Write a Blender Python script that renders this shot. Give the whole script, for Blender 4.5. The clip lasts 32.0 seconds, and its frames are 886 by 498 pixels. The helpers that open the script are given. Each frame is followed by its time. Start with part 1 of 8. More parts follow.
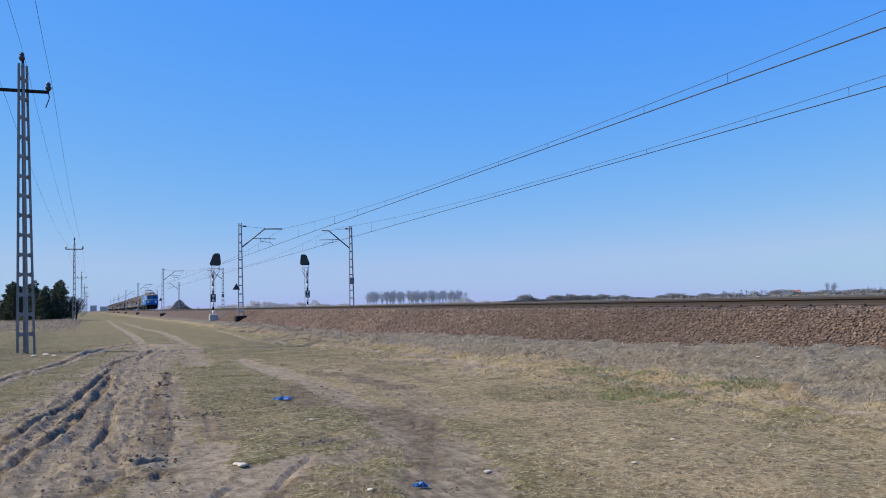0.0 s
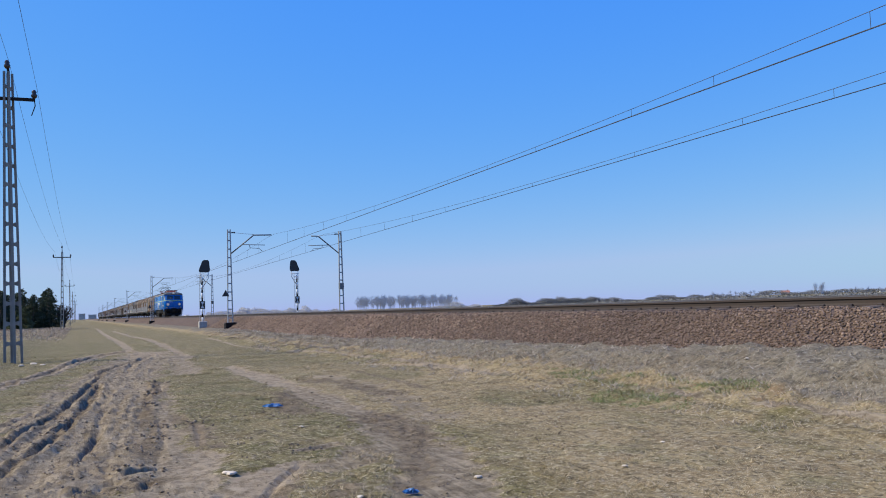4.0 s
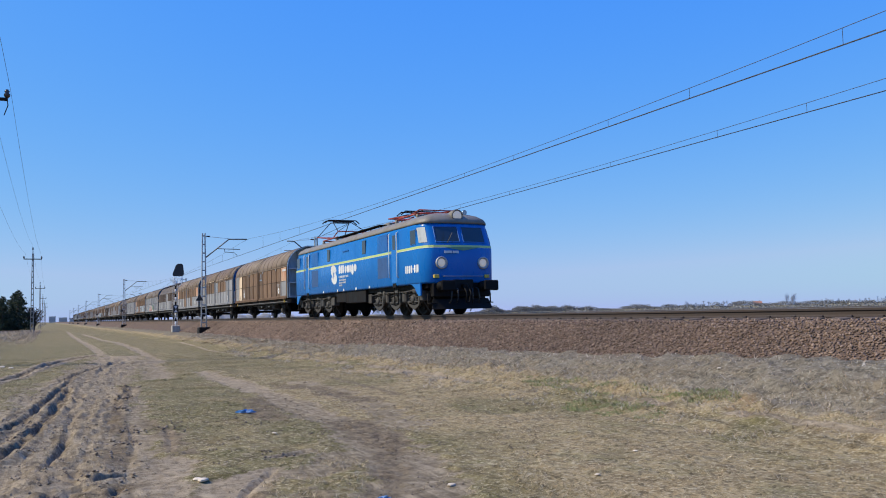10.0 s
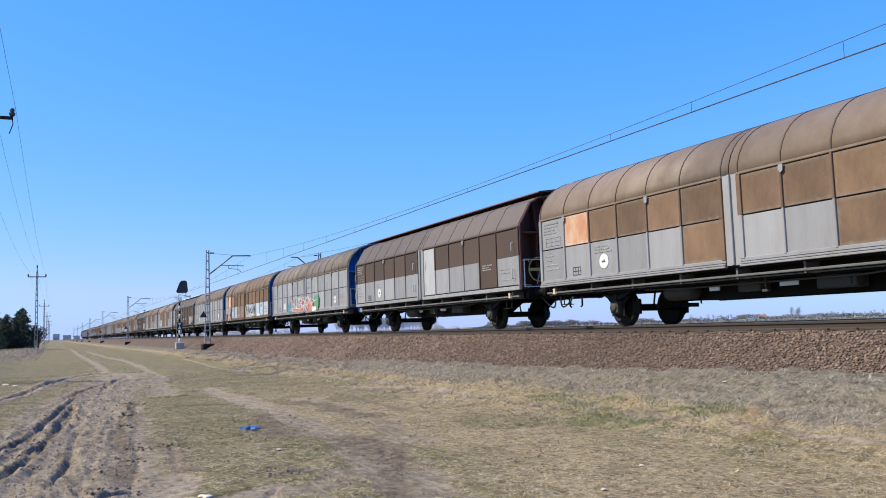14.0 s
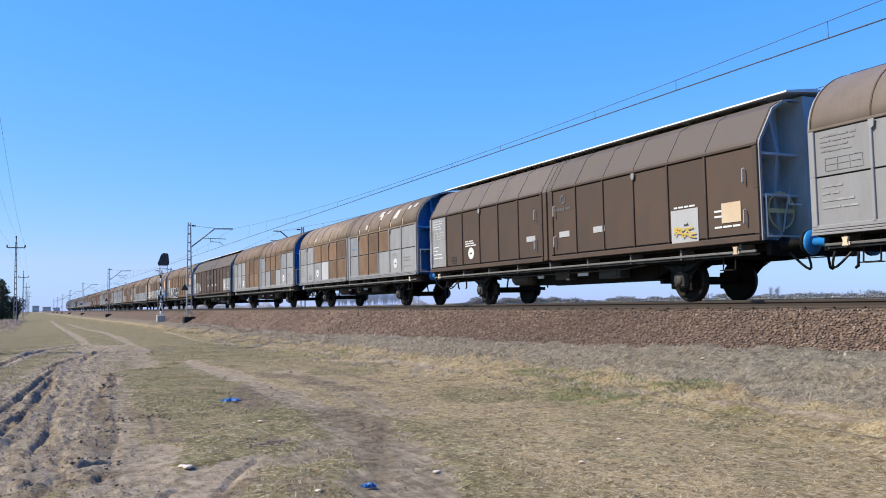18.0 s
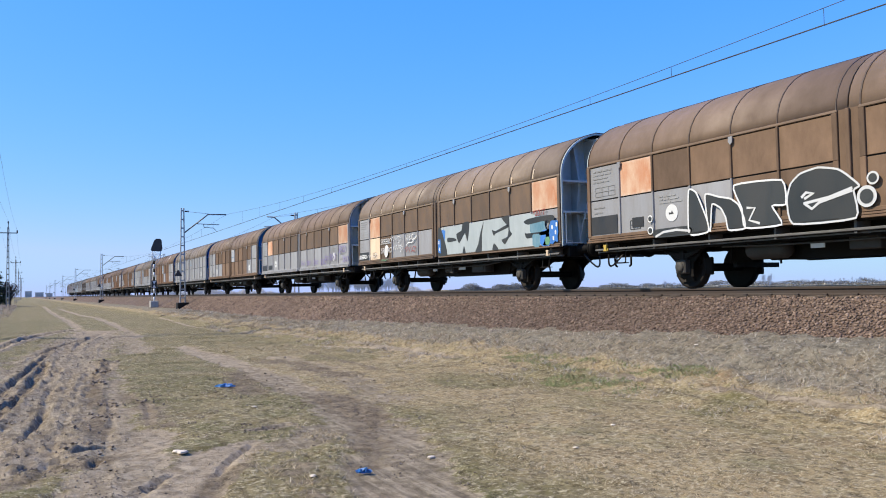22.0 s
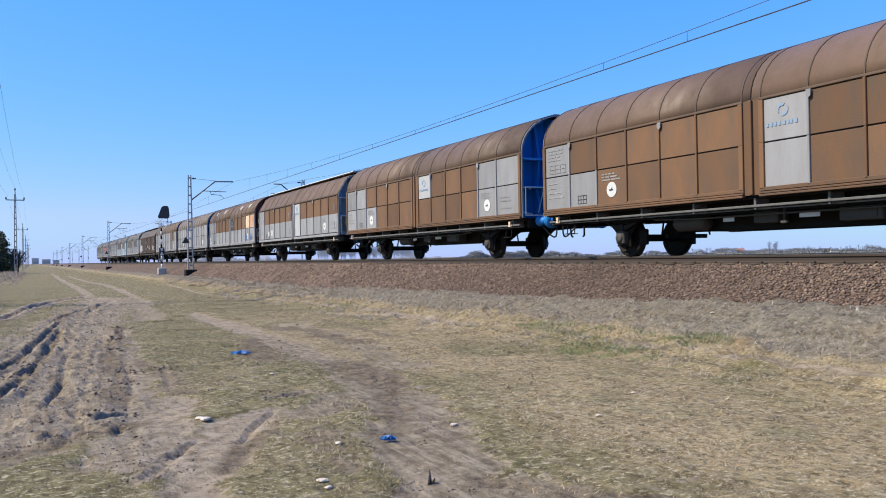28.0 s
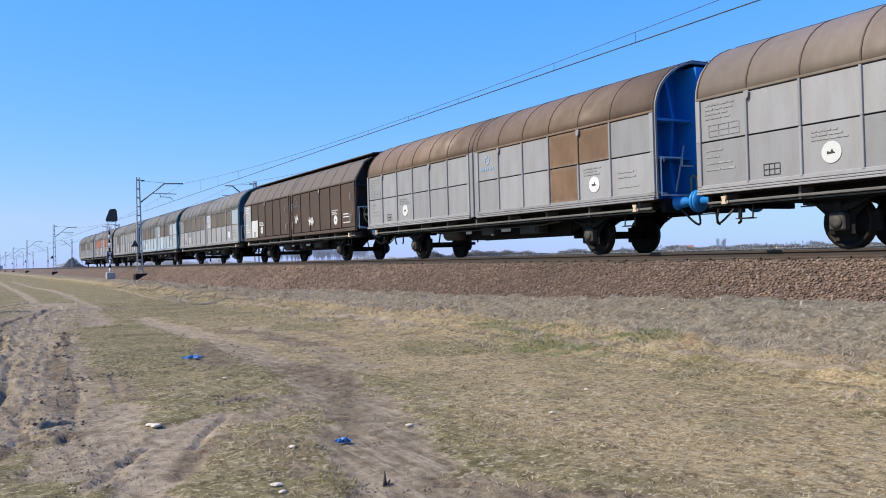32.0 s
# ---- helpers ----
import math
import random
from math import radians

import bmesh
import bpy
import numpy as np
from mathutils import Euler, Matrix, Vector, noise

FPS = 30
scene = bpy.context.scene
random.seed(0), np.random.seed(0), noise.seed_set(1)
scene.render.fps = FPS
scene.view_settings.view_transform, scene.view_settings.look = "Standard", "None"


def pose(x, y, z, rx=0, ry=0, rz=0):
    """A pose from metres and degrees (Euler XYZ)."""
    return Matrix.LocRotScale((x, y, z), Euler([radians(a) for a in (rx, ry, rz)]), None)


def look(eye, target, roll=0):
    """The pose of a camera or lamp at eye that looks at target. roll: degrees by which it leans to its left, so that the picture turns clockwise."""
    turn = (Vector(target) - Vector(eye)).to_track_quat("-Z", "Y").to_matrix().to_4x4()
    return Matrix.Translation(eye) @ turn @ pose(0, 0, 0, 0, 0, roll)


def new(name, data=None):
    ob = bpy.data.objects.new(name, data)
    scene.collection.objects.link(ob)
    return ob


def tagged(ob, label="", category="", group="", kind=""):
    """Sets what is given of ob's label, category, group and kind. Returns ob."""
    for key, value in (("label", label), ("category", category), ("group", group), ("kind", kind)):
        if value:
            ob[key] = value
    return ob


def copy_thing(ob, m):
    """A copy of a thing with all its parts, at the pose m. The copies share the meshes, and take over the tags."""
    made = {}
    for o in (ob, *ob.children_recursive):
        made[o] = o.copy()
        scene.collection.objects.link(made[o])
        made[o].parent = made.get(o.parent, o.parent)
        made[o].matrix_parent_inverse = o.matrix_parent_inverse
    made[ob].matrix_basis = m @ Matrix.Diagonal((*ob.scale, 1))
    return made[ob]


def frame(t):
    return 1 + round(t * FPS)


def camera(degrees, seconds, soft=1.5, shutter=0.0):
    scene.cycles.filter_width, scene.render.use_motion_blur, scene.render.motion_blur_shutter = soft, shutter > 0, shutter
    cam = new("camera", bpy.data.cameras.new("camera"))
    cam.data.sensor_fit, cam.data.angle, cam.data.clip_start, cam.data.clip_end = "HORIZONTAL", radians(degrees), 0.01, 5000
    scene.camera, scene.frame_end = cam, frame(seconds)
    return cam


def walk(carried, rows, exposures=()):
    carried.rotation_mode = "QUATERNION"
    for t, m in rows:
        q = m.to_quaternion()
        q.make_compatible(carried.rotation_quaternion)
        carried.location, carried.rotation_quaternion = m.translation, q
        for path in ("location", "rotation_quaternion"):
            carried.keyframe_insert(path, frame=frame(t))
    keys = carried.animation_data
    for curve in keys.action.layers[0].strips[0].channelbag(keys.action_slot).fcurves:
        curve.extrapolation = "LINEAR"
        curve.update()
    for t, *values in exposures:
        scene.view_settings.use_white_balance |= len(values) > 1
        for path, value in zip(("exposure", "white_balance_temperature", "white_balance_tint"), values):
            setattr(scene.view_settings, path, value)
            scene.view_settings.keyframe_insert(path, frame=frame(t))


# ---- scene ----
cam = camera(56.906, 32.0, soft=1.0, shutter=0.0)
EYE = 1.6
PATH = [
    (0, pose(0.000, -0.000, EYE + 0.000, 90 + 3.733, 1.403, -23.293)),
    (0.5, pose(0.003, 0.014, EYE + -0.004, 90 + 3.653, 1.404, -23.391)),
    (1, pose(0.011, 0.012, EYE + -0.003, 90 + 3.493, 1.390, -23.473)),
    (1.5, pose(0.002, 0.011, EYE + -0.001, 90 + 3.447, 1.474, -23.556)),
    (2, pose(0.015, 0.009, EYE + 0.010, 90 + 3.593, 1.653, -23.625)),
    (2.5, pose(0.013, 0.006, EYE + 0.003, 90 + 3.756, 1.698, -23.649)),
    (4.5, pose(0.020, -0.004, EYE + 0.011, 90 + 4.054, 2.136, -24.125)),
    (5, pose(0.015, -0.008, EYE + 0.010, 90 + 4.116, 1.934, -24.533)),
    (5.5, pose(0.015, 0.002, EYE + 0.005, 90 + 4.173, 1.728, -24.823)),
    (6, pose(0.014, -0.004, EYE + 0.006, 90 + 4.191, 1.787, -24.982)),
    (6.5, pose(0.017, -0.013, EYE + 0.009, 90 + 4.169, 1.921, -25.102)),
    (7, pose(0.017, -0.005, EYE + 0.006, 90 + 4.232, 2.074, -25.268)),
    (7.5, pose(0.015, -0.018, EYE + 0.005, 90 + 4.244, 2.056, -25.428)),
    (8, pose(0.013, -0.021, EYE + 0.008, 90 + 4.282, 2.043, -25.548)),
    (8.5, pose(0.016, -0.012, EYE + 0.009, 90 + 4.303, 1.915, -25.629)),
    (9, pose(0.017, -0.015, EYE + 0.010, 90 + 4.318, 1.829, -25.687)),
    (9.5, pose(0.014, -0.004, EYE + 0.011, 90 + 4.336, 1.566, -25.726)),
    (10, pose(0.017, -0.003, EYE + 0.014, 90 + 4.439, 1.394, -25.664)),
    (10.5, pose(0.029, -0.010, EYE + 0.027, 90 + 4.775, 1.284, -26.259)),
    (11, pose(0.013, -0.016, EYE + 0.013, 90 + 5.583, 1.260, -27.161)),
    (11.5, pose(0.010, -0.019, EYE + 0.010, 90 + 5.658, 1.272, -26.888)),
    (12, pose(0.003, -0.006, EYE + -0.000, 90 + 5.652, 1.516, -25.893)),
    (12.5, pose(0.014, -0.005, EYE + 0.011, 90 + 5.522, 1.462, -25.902)),
    (13, pose(0.011, -0.023, EYE + 0.005, 90 + 5.495, 1.631, -25.697)),
    (13.5, pose(0.018, -0.013, EYE + 0.010, 90 + 5.512, 1.935, -25.478)),
    (14, pose(0.007, -0.010, EYE + 0.009, 90 + 5.511, 1.746, -25.395)),
    (14.5, pose(0.001, -0.023, EYE + 0.006, 90 + 5.455, 1.506, -25.446)),
    (16.5, pose(0.011, -0.025, EYE + -0.007, 90 + 4.766, 1.312, -26.272)),
    (17, pose(0.014, -0.019, EYE + -0.009, 90 + 4.210, 1.394, -26.381)),
    (17.5, pose(0.019, -0.016, EYE + -0.008, 90 + 3.938, 1.334, -26.404)),
    (18, pose(0.012, -0.021, EYE + -0.014, 90 + 3.799, 1.134, -26.617)),
    (18.5, pose(0.012, -0.014, EYE + -0.015, 90 + 3.628, 1.136, -26.463)),
    (19, pose(0.011, -0.011, EYE + -0.009, 90 + 3.526, 1.075, -26.391)),
    (19.5, pose(0.009, -0.010, EYE + -0.008, 90 + 3.520, 0.897, -26.340)),
    (20, pose(0.009, -0.010, EYE + -0.013, 90 + 3.471, 0.886, -26.395)),
    (20.5, pose(0.017, -0.001, EYE + -0.016, 90 + 3.319, 0.581, -26.690)),
    (21, pose(0.016, 0.001, EYE + -0.015, 90 + 2.886, 0.677, -26.750)),
    (21.5, pose(0.013, 0.008, EYE + -0.024, 90 + 2.819, 0.876, -26.960)),
    (22, pose(0.010, 0.002, EYE + -0.018, 90 + 2.842, 1.004, -27.058)),
    (22.5, pose(0.007, -0.007, EYE + -0.021, 90 + 2.871, 0.840, -27.076)),
    (23, pose(0.002, -0.013, EYE + -0.029, 90 + 2.780, 0.815, -27.080)),
    (23.5, pose(0.011, 0.003, EYE + -0.038, 90 + 1.081, 1.143, -27.297)),
    (24, pose(0.015, 0.028, EYE + -0.030, 90 + 0.710, -0.126, -27.316)),
    (24.5, pose(0.020, 0.023, EYE + -0.039, 90 + 0.949, 0.250, -27.275)),
    (25, pose(0.010, 0.029, EYE + -0.038, 90 + 1.116, -0.058, -26.809)),
    (25.5, pose(-0.059, 0.078, EYE + -0.025, 90 + 1.008, 0.192, -26.655)),
    (26, pose(-0.113, 0.137, EYE + -0.017, 90 + 0.867, 0.386, -26.290)),
    (26.5, pose(-0.120, 0.136, EYE + -0.010, 90 + 0.699, 0.510, -26.170)),
    (28.5, pose(-0.109, 0.144, EYE + -0.013, 90 + 0.518, 1.303, -27.112)),
    (29, pose(-0.116, 0.146, EYE + -0.012, 90 + 0.617, 1.411, -27.879)),
    (29.5, pose(-0.115, 0.151, EYE + -0.017, 90 + 0.691, 1.577, -28.034)),
    (30, pose(-0.112, 0.149, EYE + -0.008, 90 + 0.569, 1.537, -28.162)),
    (30.5, pose(-0.111, 0.145, EYE + -0.008, 90 + 0.572, 1.550, -28.422)),
    (31, pose(-0.111, 0.142, EYE + -0.012, 90 + 0.628, 1.467, -28.765)),
    (31.5, pose(-0.103, 0.142, EYE + -0.010, 90 + 0.576, 1.523, -29.370)),
    (32, pose(-0.099, 0.129, EYE + -0.010, 90 + 0.498, 1.669, -29.868)),
]
EXPOSURE = [(0, 0.0), (10, 0.02), (10.5, 0.2), (12, 0.33), (20, 0.33), (32, 0.3)]
walk(cam, PATH, EXPOSURE)

# ---- light: clear spring sky, the sun high and to the left of the camera ----
SUN_EL, SUN_AZ = 45.0, 286.0          # degrees; azimuth clockwise from +y
world = bpy.data.worlds.new("sky_world")
scene.world = world
world.use_nodes = True
wn = world.node_tree
sky = wn.nodes.new("ShaderNodeTexSky")
sky.sky_type, sky.sun_disc = "NISHITA", False
sky.sun_elevation, sky.sun_rotation = radians(SUN_EL), radians(SUN_AZ)
sky.altitude, sky.air_density, sky.dust_density, sky.ozone_density = 100, 1.0, 0.4, 4.0
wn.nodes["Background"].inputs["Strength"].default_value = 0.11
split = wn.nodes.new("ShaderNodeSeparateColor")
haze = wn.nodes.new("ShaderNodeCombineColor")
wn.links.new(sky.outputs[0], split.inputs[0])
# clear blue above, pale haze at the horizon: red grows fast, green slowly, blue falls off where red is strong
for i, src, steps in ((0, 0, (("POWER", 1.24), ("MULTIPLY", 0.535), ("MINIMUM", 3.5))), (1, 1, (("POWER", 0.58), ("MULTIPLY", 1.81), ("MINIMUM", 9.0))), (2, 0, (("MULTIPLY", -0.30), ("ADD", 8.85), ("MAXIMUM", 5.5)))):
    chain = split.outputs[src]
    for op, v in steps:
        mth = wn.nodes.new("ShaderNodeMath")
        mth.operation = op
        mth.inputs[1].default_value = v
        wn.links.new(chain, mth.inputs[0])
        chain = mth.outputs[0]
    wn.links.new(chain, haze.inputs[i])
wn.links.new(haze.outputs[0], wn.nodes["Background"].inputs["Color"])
sun = new("sun", bpy.data.lights.new("sun", "SUN"))
sun.data.energy, sun.data.angle, sun.data.color = 5.0, radians(0.53), (1.0, 0.90, 0.72)
az, el = radians(SUN_AZ), radians(SUN_EL)
to_sun = Vector((math.sin(az) * math.cos(el), math.cos(az) * math.cos(el), math.sin(el)))
sun.matrix_world = look(to_sun * 100, (0, 0, 0))

# ---- materials ----
def nodes_of(name):
    m = bpy.data.materials.new(name)
    m.use_nodes = True
    nt = m.node_tree
    return m, nt, nt.nodes["Principled BSDF"]


def mixc(nt, fac, a, b, blend="MIX"):
    n = nt.nodes.new("ShaderNodeMix")
    n.data_type, n.blend_type = "RGBA", blend
    for sock, v in ((n.inputs[0], fac), (n.inputs[6], a), (n.inputs[7], b)):
        if isinstance(v, bpy.types.NodeSocket):
            nt.links.new(v, sock)
        elif isinstance(v, (int, float)):
            sock.default_value = v
        else:
            sock.default_value = (*v[:3], 1)
    return n.outputs[2]


def noisy(nt, scale, detail=5, rough=0.6, stretch=(1, 1, 1), lo=0.35, hi=0.65, coord="Object"):
    tc = nt.nodes.new("ShaderNodeTexCoord")
    mp = nt.nodes.new("ShaderNodeMapping")
    mp.inputs["Scale"].default_value = stretch
    nz = nt.nodes.new("ShaderNodeTexNoise")
    nz.inputs["Scale"].default_value, nz.inputs["Detail"].default_value = scale, detail
    nz.inputs["Roughness"].default_value = rough
    mr = nt.nodes.new("ShaderNodeMapRange")
    mr.inputs["From Min"].default_value, mr.inputs["From Max"].default_value = lo, hi
    nt.links.new(tc.outputs[coord], mp.inputs[0])
    nt.links.new(mp.outputs[0], nz.inputs["Vector"])
    nt.links.new(nz.outputs[0], mr.inputs[0])
    return mr.outputs[0]


def bump(nt, bsdf, height, strength, dist):
    b = nt.nodes.new("ShaderNodeBump")
    b.inputs["Strength"].default_value, b.inputs["Distance"].default_value = strength, dist
    nt.links.new(height, b.inputs["Height"])
    nt.links.new(b.outputs[0], bsdf.inputs["Normal"])


def ramped(nt, v, lo, hi):
    n = nt.nodes.new("ShaderNodeMapRange")
    n.interpolation_type = "SMOOTHSTEP"
    n.inputs["From Min"].default_value, n.inputs["From Max"].default_value = lo, hi
    nt.links.new(v, n.inputs[0])
    return n.outputs[0]


def scaled(nt, v, k):
    n = nt.nodes.new("ShaderNodeMath")
    n.operation = "MULTIPLY"
    nt.links.new(v, n.inputs[0])
    n.inputs[1].default_value = k
    return n.outputs[0]


def paint(name, col, dirt=(0.12, 0.09, 0.07), amount=0.5, rough=0.6, metal=0.0, grain=0.12, vary=0.15, streak=(1.3, 1.3, 0.55), size=1.0, bumpy=0.15):
    """Weathered paint or metal: streaks of dirt that run down, fine grain, a little difference from piece to piece."""
    m, nt, b = nodes_of(name)
    big = noisy(nt, size, 6, 0.65, streak)
    fine = noisy(nt, 38, 3, 0.7)
    info = nt.nodes.new("ShaderNodeObjectInfo")
    base = mixc(nt, scaled(nt, big, amount), col, dirt)
    base = mixc(nt, scaled(nt, fine, grain), base, [c * 0.45 for c in col])
    rnd = nt.nodes.new("ShaderNodeMapRange")
    rnd.inputs["To Min"].default_value, rnd.inputs["To Max"].default_value = 1 - vary, 1 + vary
    nt.links.new(info.outputs["Random"], rnd.inputs[0])
    hsv = nt.nodes.new("ShaderNodeHueSaturation")
    nt.links.new(base, hsv.inputs["Color"])
    nt.links.new(rnd.outputs[0], hsv.inputs["Value"])
    nt.links.new(hsv.outputs[0], b.inputs["Base Color"])
    rr = nt.nodes.new("ShaderNodeMapRange")
    rr.inputs["To Min"].default_value, rr.inputs["To Max"].default_value = max(0.05, rough - 0.12), min(1, rough + 0.15)
    nt.links.new(big, rr.inputs[0])
    nt.links.new(rr.outputs[0], b.inputs["Roughness"])
    b.inputs["Metallic"].default_value = metal
    if bumpy:
        bump(nt, b, fine, bumpy, 0.004)
    return m


def worn(mat, under, spread=0.16):
    """Lets an older coat show through along the edges of each panel."""
    nt = mat.node_tree
    b = nt.nodes["Principled BSDF"]
    top = b.inputs["Base Color"].links[0].from_socket
    tc = nt.nodes.new("ShaderNodeTexCoord")
    sp = nt.nodes.new("ShaderNodeSeparateXYZ")
    nt.links.new(tc.outputs["Generated"], sp.inputs[0])

    def op(kind, a, v=None):
        n = nt.nodes.new("ShaderNodeMath")
        n.operation = kind
        for k, q in enumerate((a, v)):
            if isinstance(q, bpy.types.NodeSocket):
                nt.links.new(q, n.inputs[k])
            elif q is not None:
                n.inputs[k].default_value = q
        return n.outputs[0]
    near = [op("ABSOLUTE", op("SUBTRACT", sp.outputs[k], 0.5)) for k in ("Y", "Z")]
    edge_ = op("MAXIMUM", near[0], near[1])
    rag = noisy(nt, 5.5, 6, 0.75, lo=0.25, hi=0.75)
    mask = ramped(nt, op("ADD", edge_, op("MULTIPLY", rag, spread)), 0.47, 0.64)
    spots = noisy(nt, 9.0, 6, 0.8, lo=0.62, hi=0.70)
    nt.links.new(mixc(nt, op("MAXIMUM", op("MULTIPLY", mask, 0.55), op("MULTIPLY", spots, 0.45)), top, under), b.inputs["Base Color"])
    return mat


M = {}
M["grey"] = paint("grey_paint", (0.293, 0.289, 0.298), (0.165, 0.145, 0.13), 0.45, 0.55, streak=(2.2, 2.2, 0.5))
M["grey_light"] = paint("light_grey_paint", (0.42, 0.423, 0.44), (0.28, 0.25, 0.225), 0.4, 0.55)
M["brown"] = paint("rusty_brown_paint", (0.168, 0.099, 0.056), (0.10, 0.061, 0.037), 0.85, 0.75, vary=0.3, streak=(1.5, 1.5, 0.75), size=1.3, grain=0.14)
M["brown_patch"] = worn(paint("flaking_brown_paint", (0.185, 0.108, 0.06), (0.105, 0.065, 0.04), 0.85, 0.75, vary=0.3, streak=(1.5, 1.5, 0.75), size=1.3, grain=0.14), (0.24, 0.20, 0.17))
M["orange_patch"] = worn(paint("flaking_orange_paint", (0.45, 0.175, 0.075), (0.58, 0.42, 0.30), 0.8, 0.7, size=2.0), (0.62, 0.50, 0.40))
M["rust"] = paint("stained_rust_paint", (0.115, 0.066, 0.038), (0.20, 0.098, 0.044), 0.75, 0.75, vary=0.2, streak=(2.2, 2.2, 0.6), size=1.6, grain=0.2)
M["drab"] = paint("drab_brown_paint", (0.098, 0.066, 0.045), (0.165, 0.105, 0.066), 0.9, 0.75, vary=0.22, size=1.7, grain=0.2, streak=(1.6, 1.6, 0.7))
M["dark"] = paint("dark_brown_paint", (0.056, 0.036, 0.026), (0.098, 0.058, 0.038), 0.6, 0.7, vary=0.14)
M["orange"] = paint("rust_orange_paint", (0.45, 0.175, 0.075), (0.58, 0.42, 0.30), 0.8, 0.7, size=2.0)
M["tan"] = paint("faded_tan_paint", (0.29, 0.17, 0.095), (0.20, 0.115, 0.07), 0.7, 0.7, size=1.6)
M["cream"] = paint("primer_cream_paint", (0.68, 0.55, 0.40), (0.5, 0.33, 0.2), 0.6, 0.7)
M["primer"] = paint("pale_primer", (0.52, 0.49, 0.43), (0.3, 0.24, 0.18), 0.6, 0.7, size=4)
M["white"] = paint("white_paint", (0.66, 0.665, 0.67), (0.5, 0.48, 0.44), 0.4, 0.6)
M["pale_blue"] = paint("pale_blue_paint", (0.33, 0.43, 0.52), (0.42, 0.42, 0.42), 0.7, 0.6)
M["roof"] = paint("weathered_roof_paint", (0.182, 0.118, 0.075), (0.118, 0.079, 0.053), 0.75, 0.7, streak=(1.0, 1.2, 0.8), size=1.2, grain=0.14)
M["roof_tan"] = paint("sun_bleached_roof_paint", (0.215, 0.155, 0.107), (0.145, 0.102, 0.07), 0.75, 0.7, streak=(1.0, 1.2, 0.8), size=1.2, grain=0.14)
M["roof_rust"] = paint("rust_roof_paint", (0.145, 0.086, 0.052), (0.10, 0.062, 0.04), 0.75, 0.7, streak=(1.0, 1.2, 0.8), size=1.4, grain=0.16)
M["roof_dark"] = paint("dark_roof_paint", (0.095, 0.073, 0.058), (0.135, 0.106, 0.085), 0.7, 0.7, streak=(2, 2, 0.6))
M["roof_grey"] = paint("grey_roof_paint", (0.17, 0.132, 0.102), (0.12, 0.092, 0.072), 0.7, 0.7, streak=(2, 2, 0.6))
M["roof_slate"] = paint("slate_grey_roof_paint", (0.165, 0.158, 0.155), (0.11, 0.10, 0.095), 0.7, 0.7, streak=(2, 2, 0.6))
M["mouse"] = paint("grey_brown_paint", (0.105, 0.085, 0.069), (0.145, 0.118, 0.096), 0.7, 0.75, streak=(1.6, 1.6, 0.7))
M["brick_red"] = paint("faded_red_paint", (0.34, 0.12, 0.075), (0.26, 0.15, 0.11), 0.6, 0.7)
M["sea"] = paint("blue_green_paint", (0.085, 0.22, 0.25), (0.10, 0.17, 0.19), 0.6, 0.5)
M["blue"] = paint("wagon_blue_paint", (0.014, 0.24, 0.64), (0.012, 0.13, 0.38), 0.5, 0.45)
M["teal"] = paint("grey_teal_paint", (0.58, 0.65, 0.67), (0.27, 0.29, 0.30), 0.7, 0.5)
M["maroon"] = paint("maroon_paint", (0.15, 0.042, 0.03), (0.085, 0.045, 0.035), 0.6, 0.6)
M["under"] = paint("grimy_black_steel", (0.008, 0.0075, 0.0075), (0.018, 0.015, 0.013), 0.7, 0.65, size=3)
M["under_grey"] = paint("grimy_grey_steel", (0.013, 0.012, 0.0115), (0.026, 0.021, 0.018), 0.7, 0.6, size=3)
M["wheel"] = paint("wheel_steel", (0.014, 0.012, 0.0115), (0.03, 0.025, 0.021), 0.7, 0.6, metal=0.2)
M["yellow"] = paint("yellow_paint", (0.62, 0.42, 0.05), (0.3, 0.22, 0.1), 0.5, 0.5)
M["pale_yellow"] = paint("faded_yellow_paint", (0.60, 0.55, 0.24), (0.45, 0.40, 0.22), 0.5, 0.5)
# lighter copy of the wagon blue: sunlight on the end shelves put into the colour
M["blue_sunlit"] = paint("sunlit_blue_paint", (0.07, 0.36, 0.74), (0.03, 0.22, 0.52), 0.6, 0.5)
M["black"] = paint("black_paint", (0.02, 0.02, 0.022), (0.06, 0.055, 0.05), 0.4, 0.5)
M["loco_blue"] = paint("loco_blue_paint", (0.004, 0.145, 0.48), (0.006, 0.115, 0.37), 0.5, 0.3, grain=0.05, vary=0.02, bumpy=0.04)
M["loco_blue"].node_tree.nodes["Principled BSDF"].inputs["Specular IOR Level"].default_value = 0.3
M["loco_blue_dark"] = paint("loco_grille_blue", (0.008, 0.115, 0.38), (0.010, 0.09, 0.29), 0.5, 0.5, vary=0.03)
M["loco_grille_dusty"] = paint("dusty_grille_blue", (0.024, 0.085, 0.235), (0.03, 0.07, 0.17), 0.5, 0.6, vary=0.03)
M["bogie"] = paint("dusty_bogie_steel", (0.036, 0.034, 0.032), (0.075, 0.066, 0.057), 0.8, 0.7, size=4)
M["loco_roof"] = paint("loco_roof_grey", (0.225, 0.20, 0.165), (0.14, 0.122, 0.10), 0.7, 0.6)
M["lime"] = paint("lime_stripe_paint", (0.56, 0.66, 0.22), (0.42, 0.50, 0.18), 0.4, 0.4)
M["lime_dull"] = paint("dull_lime_paint", (0.20, 0.33, 0.16), (0.12, 0.24, 0.16), 0.5, 0.4)
M["salmon"] = paint("salmon_spray", (0.52, 0.16, 0.11), (0.45, 0.28, 0.22), 0.6, 0.6, size=3)
